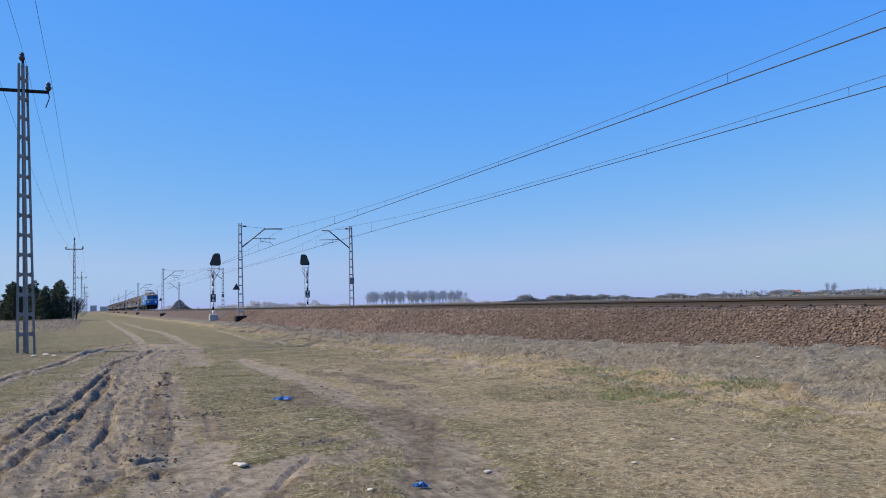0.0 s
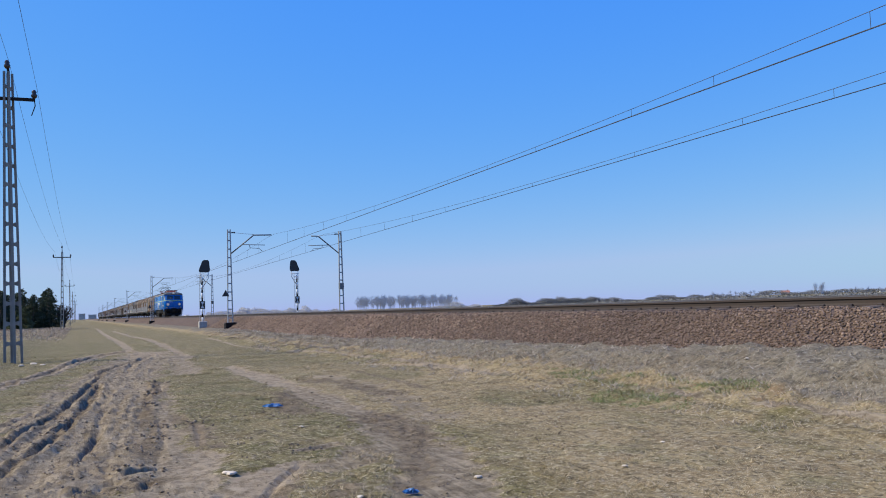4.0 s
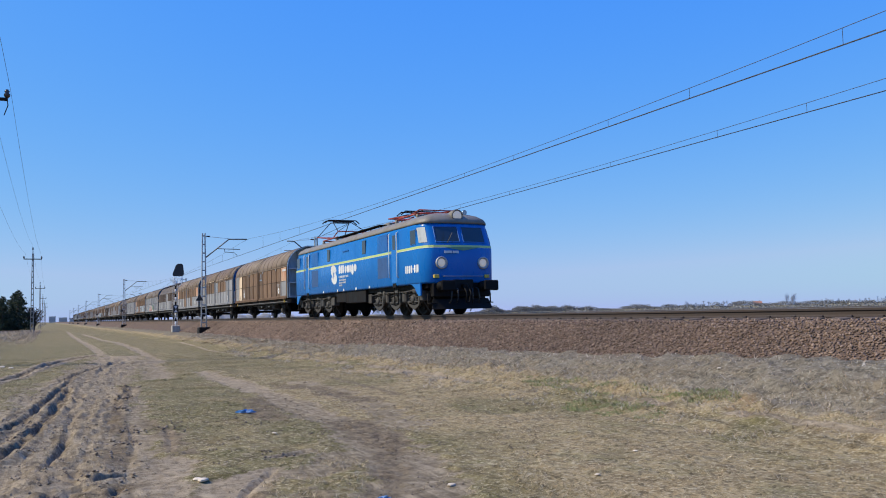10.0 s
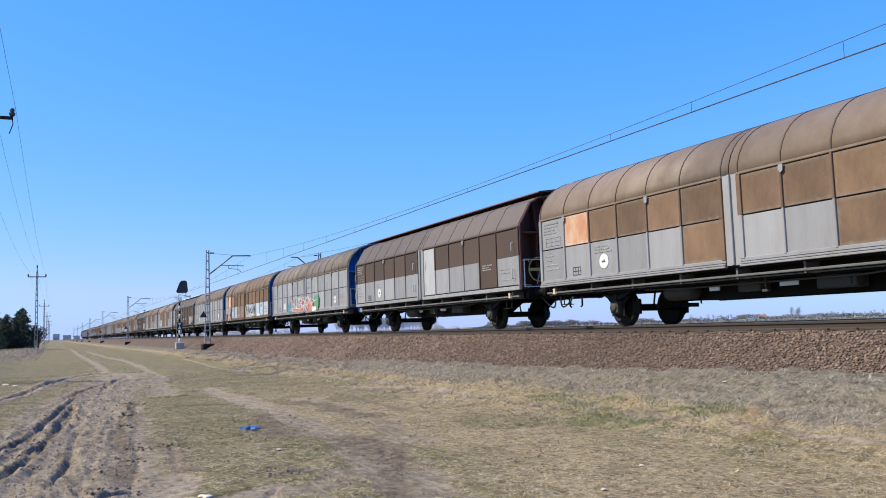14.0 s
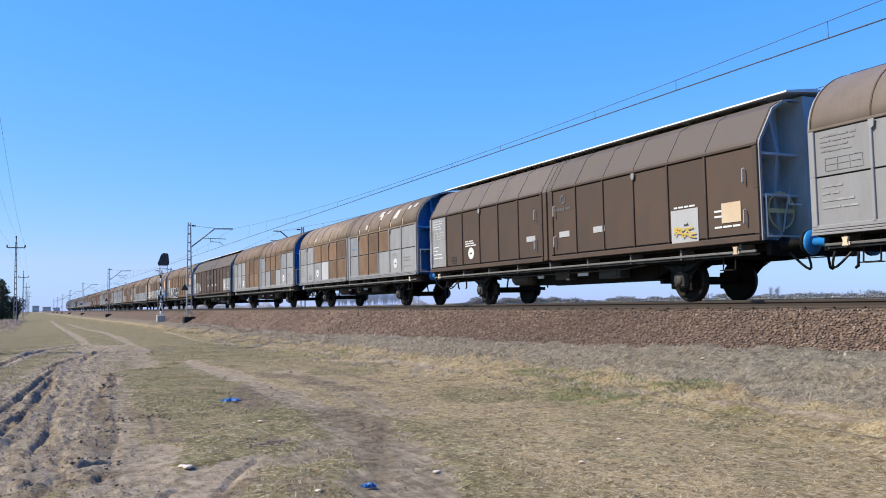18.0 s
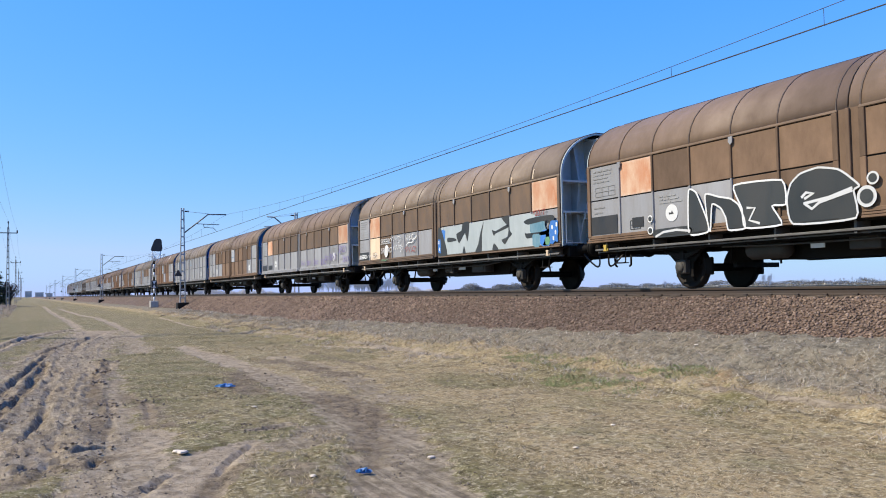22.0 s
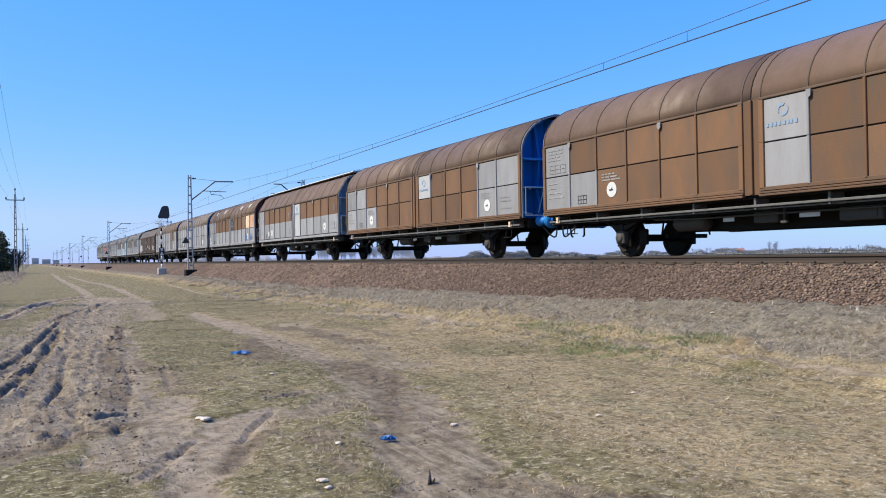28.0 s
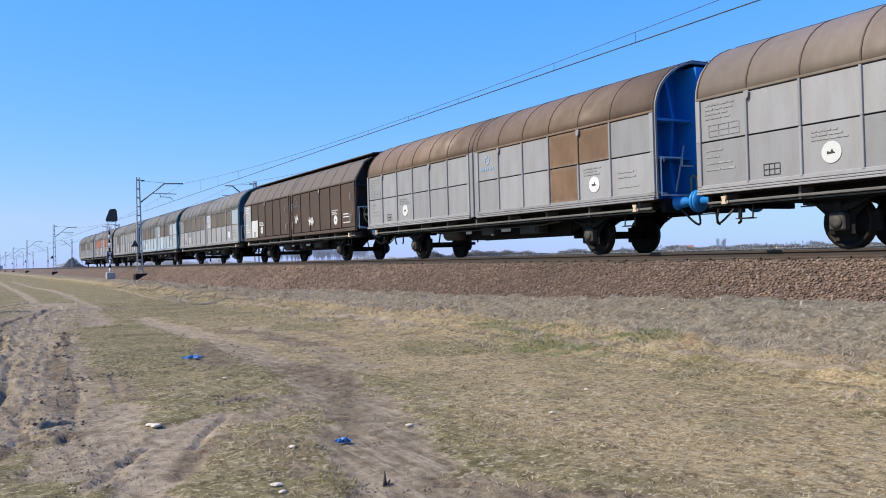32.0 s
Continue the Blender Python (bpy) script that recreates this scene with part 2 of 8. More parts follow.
M["red"] = paint("red_oxide_paint", (0.36, 0.045, 0.03), (0.16, 0.05, 0.04), 0.5, 0.5)
M["spray_teal"] = paint("teal_spray", (0.06, 0.17, 0.24), (0.2, 0.3, 0.34), 0.7, 0.6, size=3)
M["purple"] = paint("purple_spray", (0.21, 0.16, 0.38), (0.27, 0.23, 0.38), 0.4, 0.6)
M["spray_blue"] = paint("blue_spray", (0.03, 0.16, 0.50), (0.1, 0.2, 0.4), 0.4, 0.6)
M["spray_green"] = paint("green_spray", (0.10, 0.30, 0.16), (0.2, 0.3, 0.2), 0.4, 0.6)
M["spray_black"] = paint("black_spray", (0.022, 0.026, 0.028), (0.05, 0.05, 0.05), 0.5, 0.6)
M["silver"] = paint("silver_spray", (0.40, 0.43, 0.43), (0.25, 0.29, 0.30), 0.6, 0.45)
M["ink"] = paint("faded_stencil_ink", (0.20, 0.19, 0.185), (0.345, 0.34, 0.34), 0.9, 0.7, size=3)
M["logo_blue"] = paint("faded_blue_stencil", (0.20, 0.33, 0.50), (0.34, 0.37, 0.42), 0.6, 0.6)
M["concrete"] = paint("old_concrete", (0.42, 0.40, 0.365), (0.22, 0.2, 0.18), 0.6, 0.9, size=2, bumpy=0.4)
M["pole_concrete"] = paint("weathered_pole_concrete", (0.27, 0.255, 0.23), (0.15, 0.135, 0.115), 0.6, 0.9, size=2, bumpy=0.4)
M["sleeper"] = paint("grimy_sleeper_concrete", (0.14, 0.105, 0.078), (0.08, 0.056, 0.04), 0.7, 0.9, size=2, bumpy=0.4)
M["galv_dark"] = paint("dull_grey_steel", (0.16, 0.165, 0.17), (0.1, 0.1, 0.1), 0.6, 0.6, metal=0.2)
M["galv"] = paint("galvanised_steel", (0.40, 0.41, 0.42), (0.25, 0.24, 0.23), 0.6, 0.5, metal=0.4)
M["wire"] = paint("weathered_copper_wire", (0.06, 0.062, 0.066), (0.1, 0.1, 0.1), 0.3, 0.6, metal=0.3)
M["rail"] = paint("rusty_rail", (0.036, 0.024, 0.019), (0.06, 0.04, 0.03), 0.6, 0.7)
M["railhead"] = paint("worn_railhead", (0.34, 0.33, 0.32), (0.25, 0.22, 0.2), 0.5, 0.35, metal=0.8)
M["ceramic"] = paint("brown_ceramic", (0.05, 0.03, 0.025), (0.07, 0.05, 0.04), 0.3, 0.2)
M["bluefoil"] = paint("blue_plastic_litter", (0.022, 0.165, 0.43), (0.03, 0.06, 0.15), 0.6, 0.4)
M["stone"] = paint("pale_stone", (0.66, 0.56, 0.43), (0.42, 0.34, 0.25), 0.6, 0.9, bumpy=0.4)
M["bark"] = paint("tree_bark", (0.09, 0.07, 0.055), (0.05, 0.04, 0.03), 0.6, 0.95)
M["plaster"] = paint("house_plaster", (0.6, 0.57, 0.52), (0.45, 0.42, 0.38), 0.4, 0.9)
M["tile"] = paint("red_roof_tiles", (0.30, 0.15, 0.11), (0.2, 0.08, 0.05), 0.6, 0.85)

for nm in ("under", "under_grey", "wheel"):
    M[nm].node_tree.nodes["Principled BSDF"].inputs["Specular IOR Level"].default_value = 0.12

glass, gt, gb = nodes_of("dark_cab_glass")
gb.inputs["Base Color"].default_value = (0.02, 0.03, 0.035, 1)
gb.inputs["Roughness"].default_value = 0.06
gb.inputs["Specular IOR Level"].default_value = 0.7
M["glass"] = glass
lamp, lt, lb = nodes_of("headlight_glass")
lb.inputs["Base Color"].default_value = (0.34, 0.35, 0.36, 1)
lb.inputs["Roughness"].default_value = 0.12
lb.inputs["Emission Color"].default_value = (1, 0.95, 0.85, 1)
lb.inputs["Emission Strength"].default_value = 0.22
M["lamp"] = lamp
M["blind"] = paint("pale_window_blind", (0.52, 0.53, 0.50), (0.25, 0.28, 0.30), 0.8, 0.25, size=5, streak=(3, 3, 0.6), vary=0.05)
M["rail_grey"] = paint("dusty_grey_steel", (0.155, 0.15, 0.147), (0.08, 0.074, 0.068), 0.7, 0.6, size=2)


def island(name, cols, rough=0.9, spread=1.0, bumpy=0):
    """Many small loose pieces: a colour of the ramp for each one."""
    m, nt, b = nodes_of(name)
    g = nt.nodes.new("ShaderNodeNewGeometry")
    r = nt.nodes.new("ShaderNodeValToRGB")
    while len(r.color_ramp.elements) < len(cols):
        r.color_ramp.elements.new(0.5)
    for i, (e, c) in enumerate(zip(r.color_ramp.elements, cols)):
        e.position, e.color = i / (len(cols) - 1), (*c, 1)
    nt.links.new(g.outputs["Random Per Island"], r.inputs[0])
    big = noisy(nt, 0.35, 4, 0.6)
    c = mixc(nt, scaled(nt, big, 0.35), r.outputs[0], cols[0])
    nt.links.new(c, b.inputs["Base Color"])
    b.inputs["Roughness"].default_value = rough
    if bumpy:
        bump(nt, b, noisy(nt, 60, 3), bumpy, 0.01)
    return m


M["gravel"] = island("ballast_stones", [(0.048, 0.032, 0.0225), (0.188, 0.123, 0.085), (0.104, 0.068, 0.047), (0.30, 0.212, 0.155), (0.145, 0.087, 0.058), (0.207, 0.144, 0.103)])
M["straw"] = island("dry_grass_blades", [(0.40, 0.30, 0.165), (0.58, 0.47, 0.30), (0.20, 0.175, 0.075), (0.44, 0.32, 0.175), (0.16, 0.12, 0.06), (0.66, 0.56, 0.39)])
M["reeds"] = island("dry_reed_blades", [(0.40, 0.30, 0.215), (0.46, 0.36, 0.27), (0.34, 0.255, 0.175), (0.43, 0.33, 0.24)])
M["olive"] = island("olive_grass_blades", [(0.22, 0.18, 0.08), (0.34, 0.27, 0.14), (0.13, 0.115, 0.045), (0.27, 0.20, 0.11), (0.18, 0.165, 0.06), (0.46, 0.37, 0.22)])
M["weeds"] = island("grey_dead_weeds", [(0.30, 0.265, 0.225), (0.47, 0.42, 0.35), (0.42, 0.29, 0.17), (0.22, 0.19, 0.155), (0.56, 0.48, 0.36)])
M["fresh"] = island("green_grass_blades", [(0.13, 0.19, 0.06), (0.19, 0.235, 0.085), (0.30, 0.27, 0.13), (0.11, 0.155, 0.05)])
M["needles"] = island("conifer_needles", [(0.022, 0.034, 0.016), (0.036, 0.05, 0.022), (0.05, 0.058, 0.028), (0.028, 0.044, 0.022)])
M["needles_light"] = island("young_conifer_needles", [(0.07, 0.08, 0.03), (0.10, 0.105, 0.04), (0.085, 0.095, 0.035), (0.06, 0.075, 0.03)])
# far twigs and scrub: the pale grey of distance haze is put into these colours
M["twigs"] = island("haze_pale_twigs", [(0.56, 0.54, 0.53), (0.60, 0.58, 0.57), (0.53, 0.51, 0.505)])
M["scrub"] = island("far_scrub", [(0.165, 0.165, 0.165), (0.185, 0.185, 0.185), (0.145, 0.148, 0.15), (0.20, 0.197, 0.192)])


# ---- ground: one sheet; attribute "bare" tells trodden earth from turf ----
gm, nt, b = nodes_of("field_ground")


def attribute(nt, name):
    n = nt.nodes.new("ShaderNodeAttribute")
    n.attribute_name = name
    return n.outputs["Fac"]


def summed(nt, a, b_, how="ADD"):
    n = nt.nodes.new("ShaderNodeMath")
    n.operation = how
    nt.links.new(a, n.inputs[0])
    nt.links.new(b_, n.inputs[1])
    return n.outputs[0]


def product(nt, a, b_):
    return summed(nt, a, b_, "MULTIPLY")


n1 = noisy(nt, 0.5, 6, 0.62)
n0 = noisy(nt, 1.9, 6, 0.65, lo=0.47, hi=0.66)
n2 = noisy(nt, 5.0, 7, 0.75, lo=0.40, hi=0.60)
n4 = noisy(nt, 8.0, 6, 0.75, lo=0.50, hi=0.62, stretch=(1, 0.8, 1))
n3 = noisy(nt, 40, 4, 0.75, lo=0.45, hi=0.7)
gaps = noisy(nt, 12.5, 5, 0.8, lo=0.50, hi=0.60, stretch=(1.0, 0.6, 1))       # dark gaps between tufts, the shade of the relief put into the colour
strands = noisy(nt, 17.0, 5, 0.8, lo=0.53, hi=0.61, stretch=(0.8, 1.1, 1))    # bleached straw
lush, grit_shade, mudf = attribute(nt, "lush"), attribute(nt, "grit_shade"), attribute(nt, "mud")
turf = mixc(nt, n1, (0.58, 0.432, 0.265), (0.48, 0.37, 0.207))
turf = mixc(nt, scaled(nt, n0, 0.5), turf, (0.47, 0.32, 0.19))
turf = mixc(nt, scaled(nt, noisy(nt, 0.9, 5, 0.6, lo=0.5, hi=0.68), 0.55), turf, (0.27, 0.19, 0.115))
turf = mixc(nt, scaled(nt, n2, 0.5), turf, (0.66, 0.55, 0.38))
turf = mixc(nt, lush, turf, mixc(nt, n2, (0.135, 0.13, 0.047), (0.33, 0.295, 0.145)))
turf = mixc(nt, scaled(nt, noisy(nt, 1.3, 7, 0.72, lo=0.52, hi=0.62), 0.5), turf, (0.19, 0.135, 0.085))
turf = mixc(nt, scaled(nt, noisy(nt, 0.62, 6, 0.7, lo=0.54, hi=0.66), 0.55), turf, (0.27, 0.27, 0.13))
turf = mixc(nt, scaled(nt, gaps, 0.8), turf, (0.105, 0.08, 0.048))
blots = noisy(nt, 6.2, 6, 0.8, lo=0.52, hi=0.60, stretch=(1.0, 0.5, 1))        # dark blots between the clumps
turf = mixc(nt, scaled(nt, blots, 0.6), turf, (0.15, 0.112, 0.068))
turf = mixc(nt, scaled(nt, strands, 0.78), turf, (0.90, 0.78, 0.59))
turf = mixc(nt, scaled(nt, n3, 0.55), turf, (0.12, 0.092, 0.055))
earth = mixc(nt, n2, (0.46, 0.36, 0.275), (0.70, 0.575, 0.465))
earth = mixc(nt, mudf, earth, mixc(nt, n2, (0.24, 0.19, 0.14), (0.60, 0.50, 0.40)))
earth = mixc(nt, scaled(nt, n1, 0.3), earth, (0.31, 0.235, 0.17))
earth = mixc(nt, scaled(nt, n4, 0.6), earth, (0.17, 0.128, 0.094))
earth = mixc(nt, scaled(nt, noisy(nt, 14.0, 6, 0.8, lo=0.54, hi=0.63, stretch=(1, 0.5, 1)), 0.6), earth, (0.115, 0.088, 0.066))
earth = mixc(nt, scaled(nt, n3, 0.35), earth, (0.17, 0.13, 0.10))
combed = noisy(nt, 1.0, 6, 0.7, lo=0.47, hi=0.60, stretch=(13.0, 0.9, 1))      # wheel smears along the ruts
earth = mixc(nt, scaled(nt, product(nt, combed, mudf), 0.6), earth, (0.145, 0.112, 0.085))
pale = noisy(nt, 1.0, 6, 0.7, lo=0.52, hi=0.63, stretch=(7.0, 0.6, 1))
earth = mixc(nt, scaled(nt, product(nt, pale, mudf), 0.5), earth, (0.66, 0.555, 0.455))
soil = mixc(nt, n2, (0.17, 0.126, 0.092), (0.38, 0.298, 0.225))                 # dark torn soil with chaff on it; also painted as shade in the ruts
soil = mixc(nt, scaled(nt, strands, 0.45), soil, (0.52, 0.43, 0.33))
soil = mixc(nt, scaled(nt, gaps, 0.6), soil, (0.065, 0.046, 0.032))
lowweed = mixc(nt, n0, (0.52, 0.41, 0.27), (0.36, 0.235, 0.14))
lowweed = mixc(nt, scaled(nt, n4, 0.6), lowweed, (0.24, 0.22, 0.10))
lowweed = mixc(nt, scaled(nt, gaps, 0.6), lowweed, (0.11, 0.09, 0.06))
lowweed = mixc(nt, scaled(nt, strands, 0.6), lowweed, (0.80, 0.69, 0.52))
weedy = mixc(nt, n2, (0.208, 0.18, 0.157), (0.405, 0.36, 0.315))
weedy = mixc(nt, scaled(nt, n1, 0.4), weedy, (0.30, 0.225, 0.155))
weedy = mixc(nt, scaled(nt, n0, 0.42), weedy, (0.35, 0.265, 0.185))
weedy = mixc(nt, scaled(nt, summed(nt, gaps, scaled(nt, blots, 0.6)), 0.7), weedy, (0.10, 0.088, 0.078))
weedy = mixc(nt, scaled(nt, strands, 0.5), weedy, (0.70, 0.65, 0.60))
weedy = mixc(nt, scaled(nt, n3, 0.4), weedy, (0.12, 0.105, 0.09))
jit = summed(nt, scaled(nt, n2, 0.55), scaled(nt, n0, -0.4))
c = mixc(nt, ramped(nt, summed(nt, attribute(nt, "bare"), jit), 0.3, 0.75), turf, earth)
c = mixc(nt, ramped(nt, summed(nt, grit_shade, scaled(nt, jit, 0.8)), 0.35, 0.85), c, soil)
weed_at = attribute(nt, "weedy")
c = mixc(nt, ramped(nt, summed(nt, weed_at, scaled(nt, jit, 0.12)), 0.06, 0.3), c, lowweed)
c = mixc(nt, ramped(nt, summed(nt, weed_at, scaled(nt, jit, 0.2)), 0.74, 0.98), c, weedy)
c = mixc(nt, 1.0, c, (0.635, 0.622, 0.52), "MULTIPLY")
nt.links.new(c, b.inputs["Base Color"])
b.inputs["Roughness"].default_value = 0.95
b.inputs["Specular IOR Level"].default_value = 0.15
relief = summed(nt, summed(nt, scaled(nt, n3, 1.2), n2), summed(nt, scaled(nt, gaps, -1.1), scaled(nt, strands, 0.5)))
bump(nt, b, relief, 0.45, 0.022)
M["ground"] = gm

bm_, nt, b = nodes_of("ballast_bed")
v = nt.nodes.new("ShaderNodeTexVoronoi")
v.inputs["Scale"].default_value = 24
tc = nt.nodes.new("ShaderNodeTexCoord")
nt.links.new(tc.outputs["Object"], v.inputs["Vector"])
ramp = nt.nodes.new("ShaderNodeValToRGB")
for i, cc in enumerate([(0.042, 0.027, 0.019), (0.168, 0.108, 0.073)]):
    ramp.color_ramp.elements[i].color = (*cc, 1)
sep = nt.nodes.new("ShaderNodeSeparateColor")
nt.links.new(v.outputs["Color"], sep.inputs[0])
nt.links.new(sep.outputs[0], ramp.inputs[0])
nt.links.new(mixc(nt, scaled(nt, noisy(nt, 0.5, 5), 0.5), ramp.outputs[0], (0.14, 0.095, 0.066)), b.inputs["Base Color"])
b.inputs["Roughness"].default_value = 0.95
bump(nt, b, v.outputs["Distance"], 1.0, 0.04)
M["ballast"] = bm_


# ---- mesh helpers ----
def mesh_from(name, verts, faces):
    me = bpy.data.meshes.new(name)
    me.from_pydata([tuple(map(float, p)) for p in verts], [], faces)
    me.update()
    return me


class Build:
    """Collects boxes, tubes, plates and lofts into one mesh."""

    def __init__(self):
        self.v, self.f, self.smooth = [], [], set()

    def add(self, verts, faces, smooth=False):
        k = len(self.v)
        self.v += [tuple(p) for p in verts]
        for q in faces:
            if smooth:
                self.smooth.add(len(self.f))
            self.f.append([k + i for i in q])
        return self

    def box(self, x0, x1, y0, y1, z0, z1, bev=0.0):
        if bev <= 0:
            vs = [(x, y, z) for z in (z0, z1) for y in (y0, y1) for x in (x0, x1)]
            return self.add(vs, [(0, 2, 3, 1), (4, 5, 7, 6), (0, 1, 5, 4), (2, 6, 7, 3), (0, 4, 6, 2), (1, 3, 7, 5)])
        bv = min(bev, (x1 - x0) / 2.2, (y1 - y0) / 2.2, (z1 - z0) / 2.2)
        rings = []
        for z, ins in ((z0, bv), (z0 + bv, 0), (z1 - bv, 0), (z1, bv)):
            a, b2, c2, d = x0 + ins, x1 - ins, y0 + ins, y1 - ins
            e = bv if ins == 0 else bv * 0.4
            rings.append([(a + e, c2, z), (b2 - e, c2, z), (b2, c2 + e, z), (b2, d - e, z), (b2 - e, d, z), (a + e, d, z), (a, d - e, z), (a, c2 + e, z)])
        return self.loft(rings)

    def loft(self, rings, cap=True, smooth=False, close=True):
        n = len(rings[0])
        vs = [p for r in rings for p in r]
        fs = []
        for i in range(len(rings) - 1):
            for j in range(n if close else n - 1):
                k = (j + 1) % n
                fs.append((i * n + j, i * n + k, (i + 1) * n + k, (i + 1) * n + j))
        if cap and close:
            fs += [tuple(reversed(range(n))), tuple(range((len(rings) - 1) * n, len(rings) * n))]
        if smooth:
            k = len(self.v)
            self.add(vs, fs[: (len(rings) - 1) * n], True)
            if cap and close:
                self.f += [[k + i for i in q] for q in fs[-2:]]
            return self
        return self.add(vs, fs)

    def tube(self, a, b, r, n=8, r2=None, cap=True):
        a, b = Vector(a), Vector(b)
        d = (b - a).normalized()
        u = d.orthogonal().normalized()
        w = d.cross(u)
        rings = []
        for p, rr in ((a, r), (b, r if r2 is None else r2)):
            rings.append([tuple(p + rr * (math.cos(2 * math.pi * i / n) * u + math.sin(2 * math.pi * i / n) * w)) for i in range(n)])
        return self.loft(rings, cap, n > 5)

    def path(self, pts, r, n=6):
        """A bent rod: one continuous tube through the points."""
        P = [Vector(p) for p in pts]
        P = [p for k, p in enumerate(P) if k == 0 or (p - P[k - 1]).length > 1e-6]
        D = [(b - a).normalized() for a, b in zip(P, P[1:])]
        u = D[0].orthogonal().normalized()
        rings = []
        for k, p in enumerate(P):
            d0, d1 = D[max(k - 1, 0)], D[min(k, len(D) - 1)]
            t = d0 + d1
            t = t.normalized() if t.length > 1e-3 else d1
            # carry the ring along the rod before the joint, then lay it in the plane that halves the bend
            u = (u - d0 * u.dot(d0)).normalized()
            w = d0.cross(u)
            ring = []
            for i in range(n):
                q = r * (math.cos(2 * math.pi * i / n) * u + math.sin(2 * math.pi * i / n) * w)
                c = t.dot(d0)
                q = q - d0 * (q.dot(t) / c) if c > 0.35 else q
                ring.append(tuple(p + q))
            rings.append(ring)
        return self.loft(rings, True, n > 5)

    def prism(self, poly, axis, a, b):
        """A flat polygon drawn out along an axis; poly holds the other two coordinates in order."""
        def at_(p, q):
            return (q, p[0], p[1]) if axis == "x" else (p[0], q, p[1]) if axis == "y" else (p[0], p[1], q)
        return self.loft([[at_(p, a) for p in poly], [at_(p, b) for p in poly]])

    def lathe(self, prof, axis, centre, n=24):
        """A turned body: prof holds (place on the axis, radius)."""
        rings = []
        for s, r in prof:
            ring = []
            for i in range(n):
                a = 2 * math.pi * i / n
                p, q = r * math.cos(a), r * math.sin(a)
                o = (s, p, q) if axis == "x" else (p, s, q) if axis == "y" else (p, q, s)
                ring.append((centre[0] + o[0], centre[1] + o[1], centre[2] + o[2]))
            rings.append(ring)
        return self.loft(rings, True, True)

    def mesh(self, name):
        me = mesh_from(name, self.v, self.f)
        bm = bmesh.new()
        bm.from_mesh(me)
        bmesh.ops.recalc_face_normals(bm, faces=bm.faces)
        bm.to_mesh(me)
        bm.free()
        if self.smooth:
            flags = np.zeros(len(me.polygons), bool)
            flags[list(self.smooth)] = True
            me.polygons.foreach_set("use_smooth", flags)
        return me


def with_mat(me, mat):
    me.materials.append(M[mat] if isinstance(mat, str) else mat)
    return me


def part(name, bd, mat, parent, label="", at=None):
    """One mesh object under a thing or a part; bd is a Build, a ready mesh, or a list of Builds for one object each."""
    if isinstance(bd, list):
        return [part(name, q, mat, parent, label, at) for q in bd]
    me = bd if isinstance(bd, bpy.types.Mesh) else with_mat(bd.mesh(name), mat)
    ob = new(name, me)
    ob.parent = parent
    if at is not None:
        ob.location = at
    if label:
        tagged(ob, label)
    if name in ("stencil", "emblem"):
        tagged(ob, kind="stuff")
    return ob


def thing(name, label, category, group="", m=None, kind=""):
    ob = tagged(new(name), label, category, group, kind)
    if m is not None:
        ob.matrix_basis = m
    return ob


def solid(name, bd, mat, label, category="", kind="", m=None, group=""):
    ob = new(name, with_mat(bd.mesh(name), mat) if isinstance(bd, Build) else bd)
    tagged(ob, label, category, group, kind)
    if m is not None:
        ob.matrix_basis = m
    return ob

# ---- lie of the land ----
TRACK_X, FAR_X, RAIL_Z = 13.85, 17.9, 1.52      # centre lines of the two tracks, top of the rails


def smooth01(t):
    t = np.clip(t, 0, 1)
    return t * t * (3 - 2 * t)


def vnoise(x, y, s, seed):
    """Smooth value noise on arrays."""
    r = np.random.RandomState(seed).rand(256, 256)
    u, v = x / s, y / s
    i, j = np.floor(u).astype(int), np.floor(v).astype(int)
    a, b = smooth01(u - i), smooth01(v - j)
    i0, i1, j0, j1 = i % 256, (i + 1) % 256, j % 256, (j + 1) % 256
    return (r[i0, j0] * (1 - a) + r[i1, j0] * a) * (1 - b) + (r[i0, j1] * (1 - a) + r[i1, j1] * a) * b - 0.5


def near_line(x, y, pts):
    """The distance from a line of points, signed by side, and how far along it."""
    best = np.full(x.shape, 1e9)
    side = np.zeros(x.shape)
    for (ax, ay), (bx, by) in zip(pts, pts[1:]):
        dx, dy = bx - ax, by - ay
        t = np.clip(((x - ax) * dx + (y - ay) * dy) / (dx * dx + dy * dy), 0, 1)
        ex, ey = x - ax - t * dx, y - ay - t * dy
        d = np.hypot(ex, ey)
        s = np.sign(dx * ey - dy * ex)
        side = np.where(d < best, s, side)
        best = np.minimum(best, d)
    return best, side


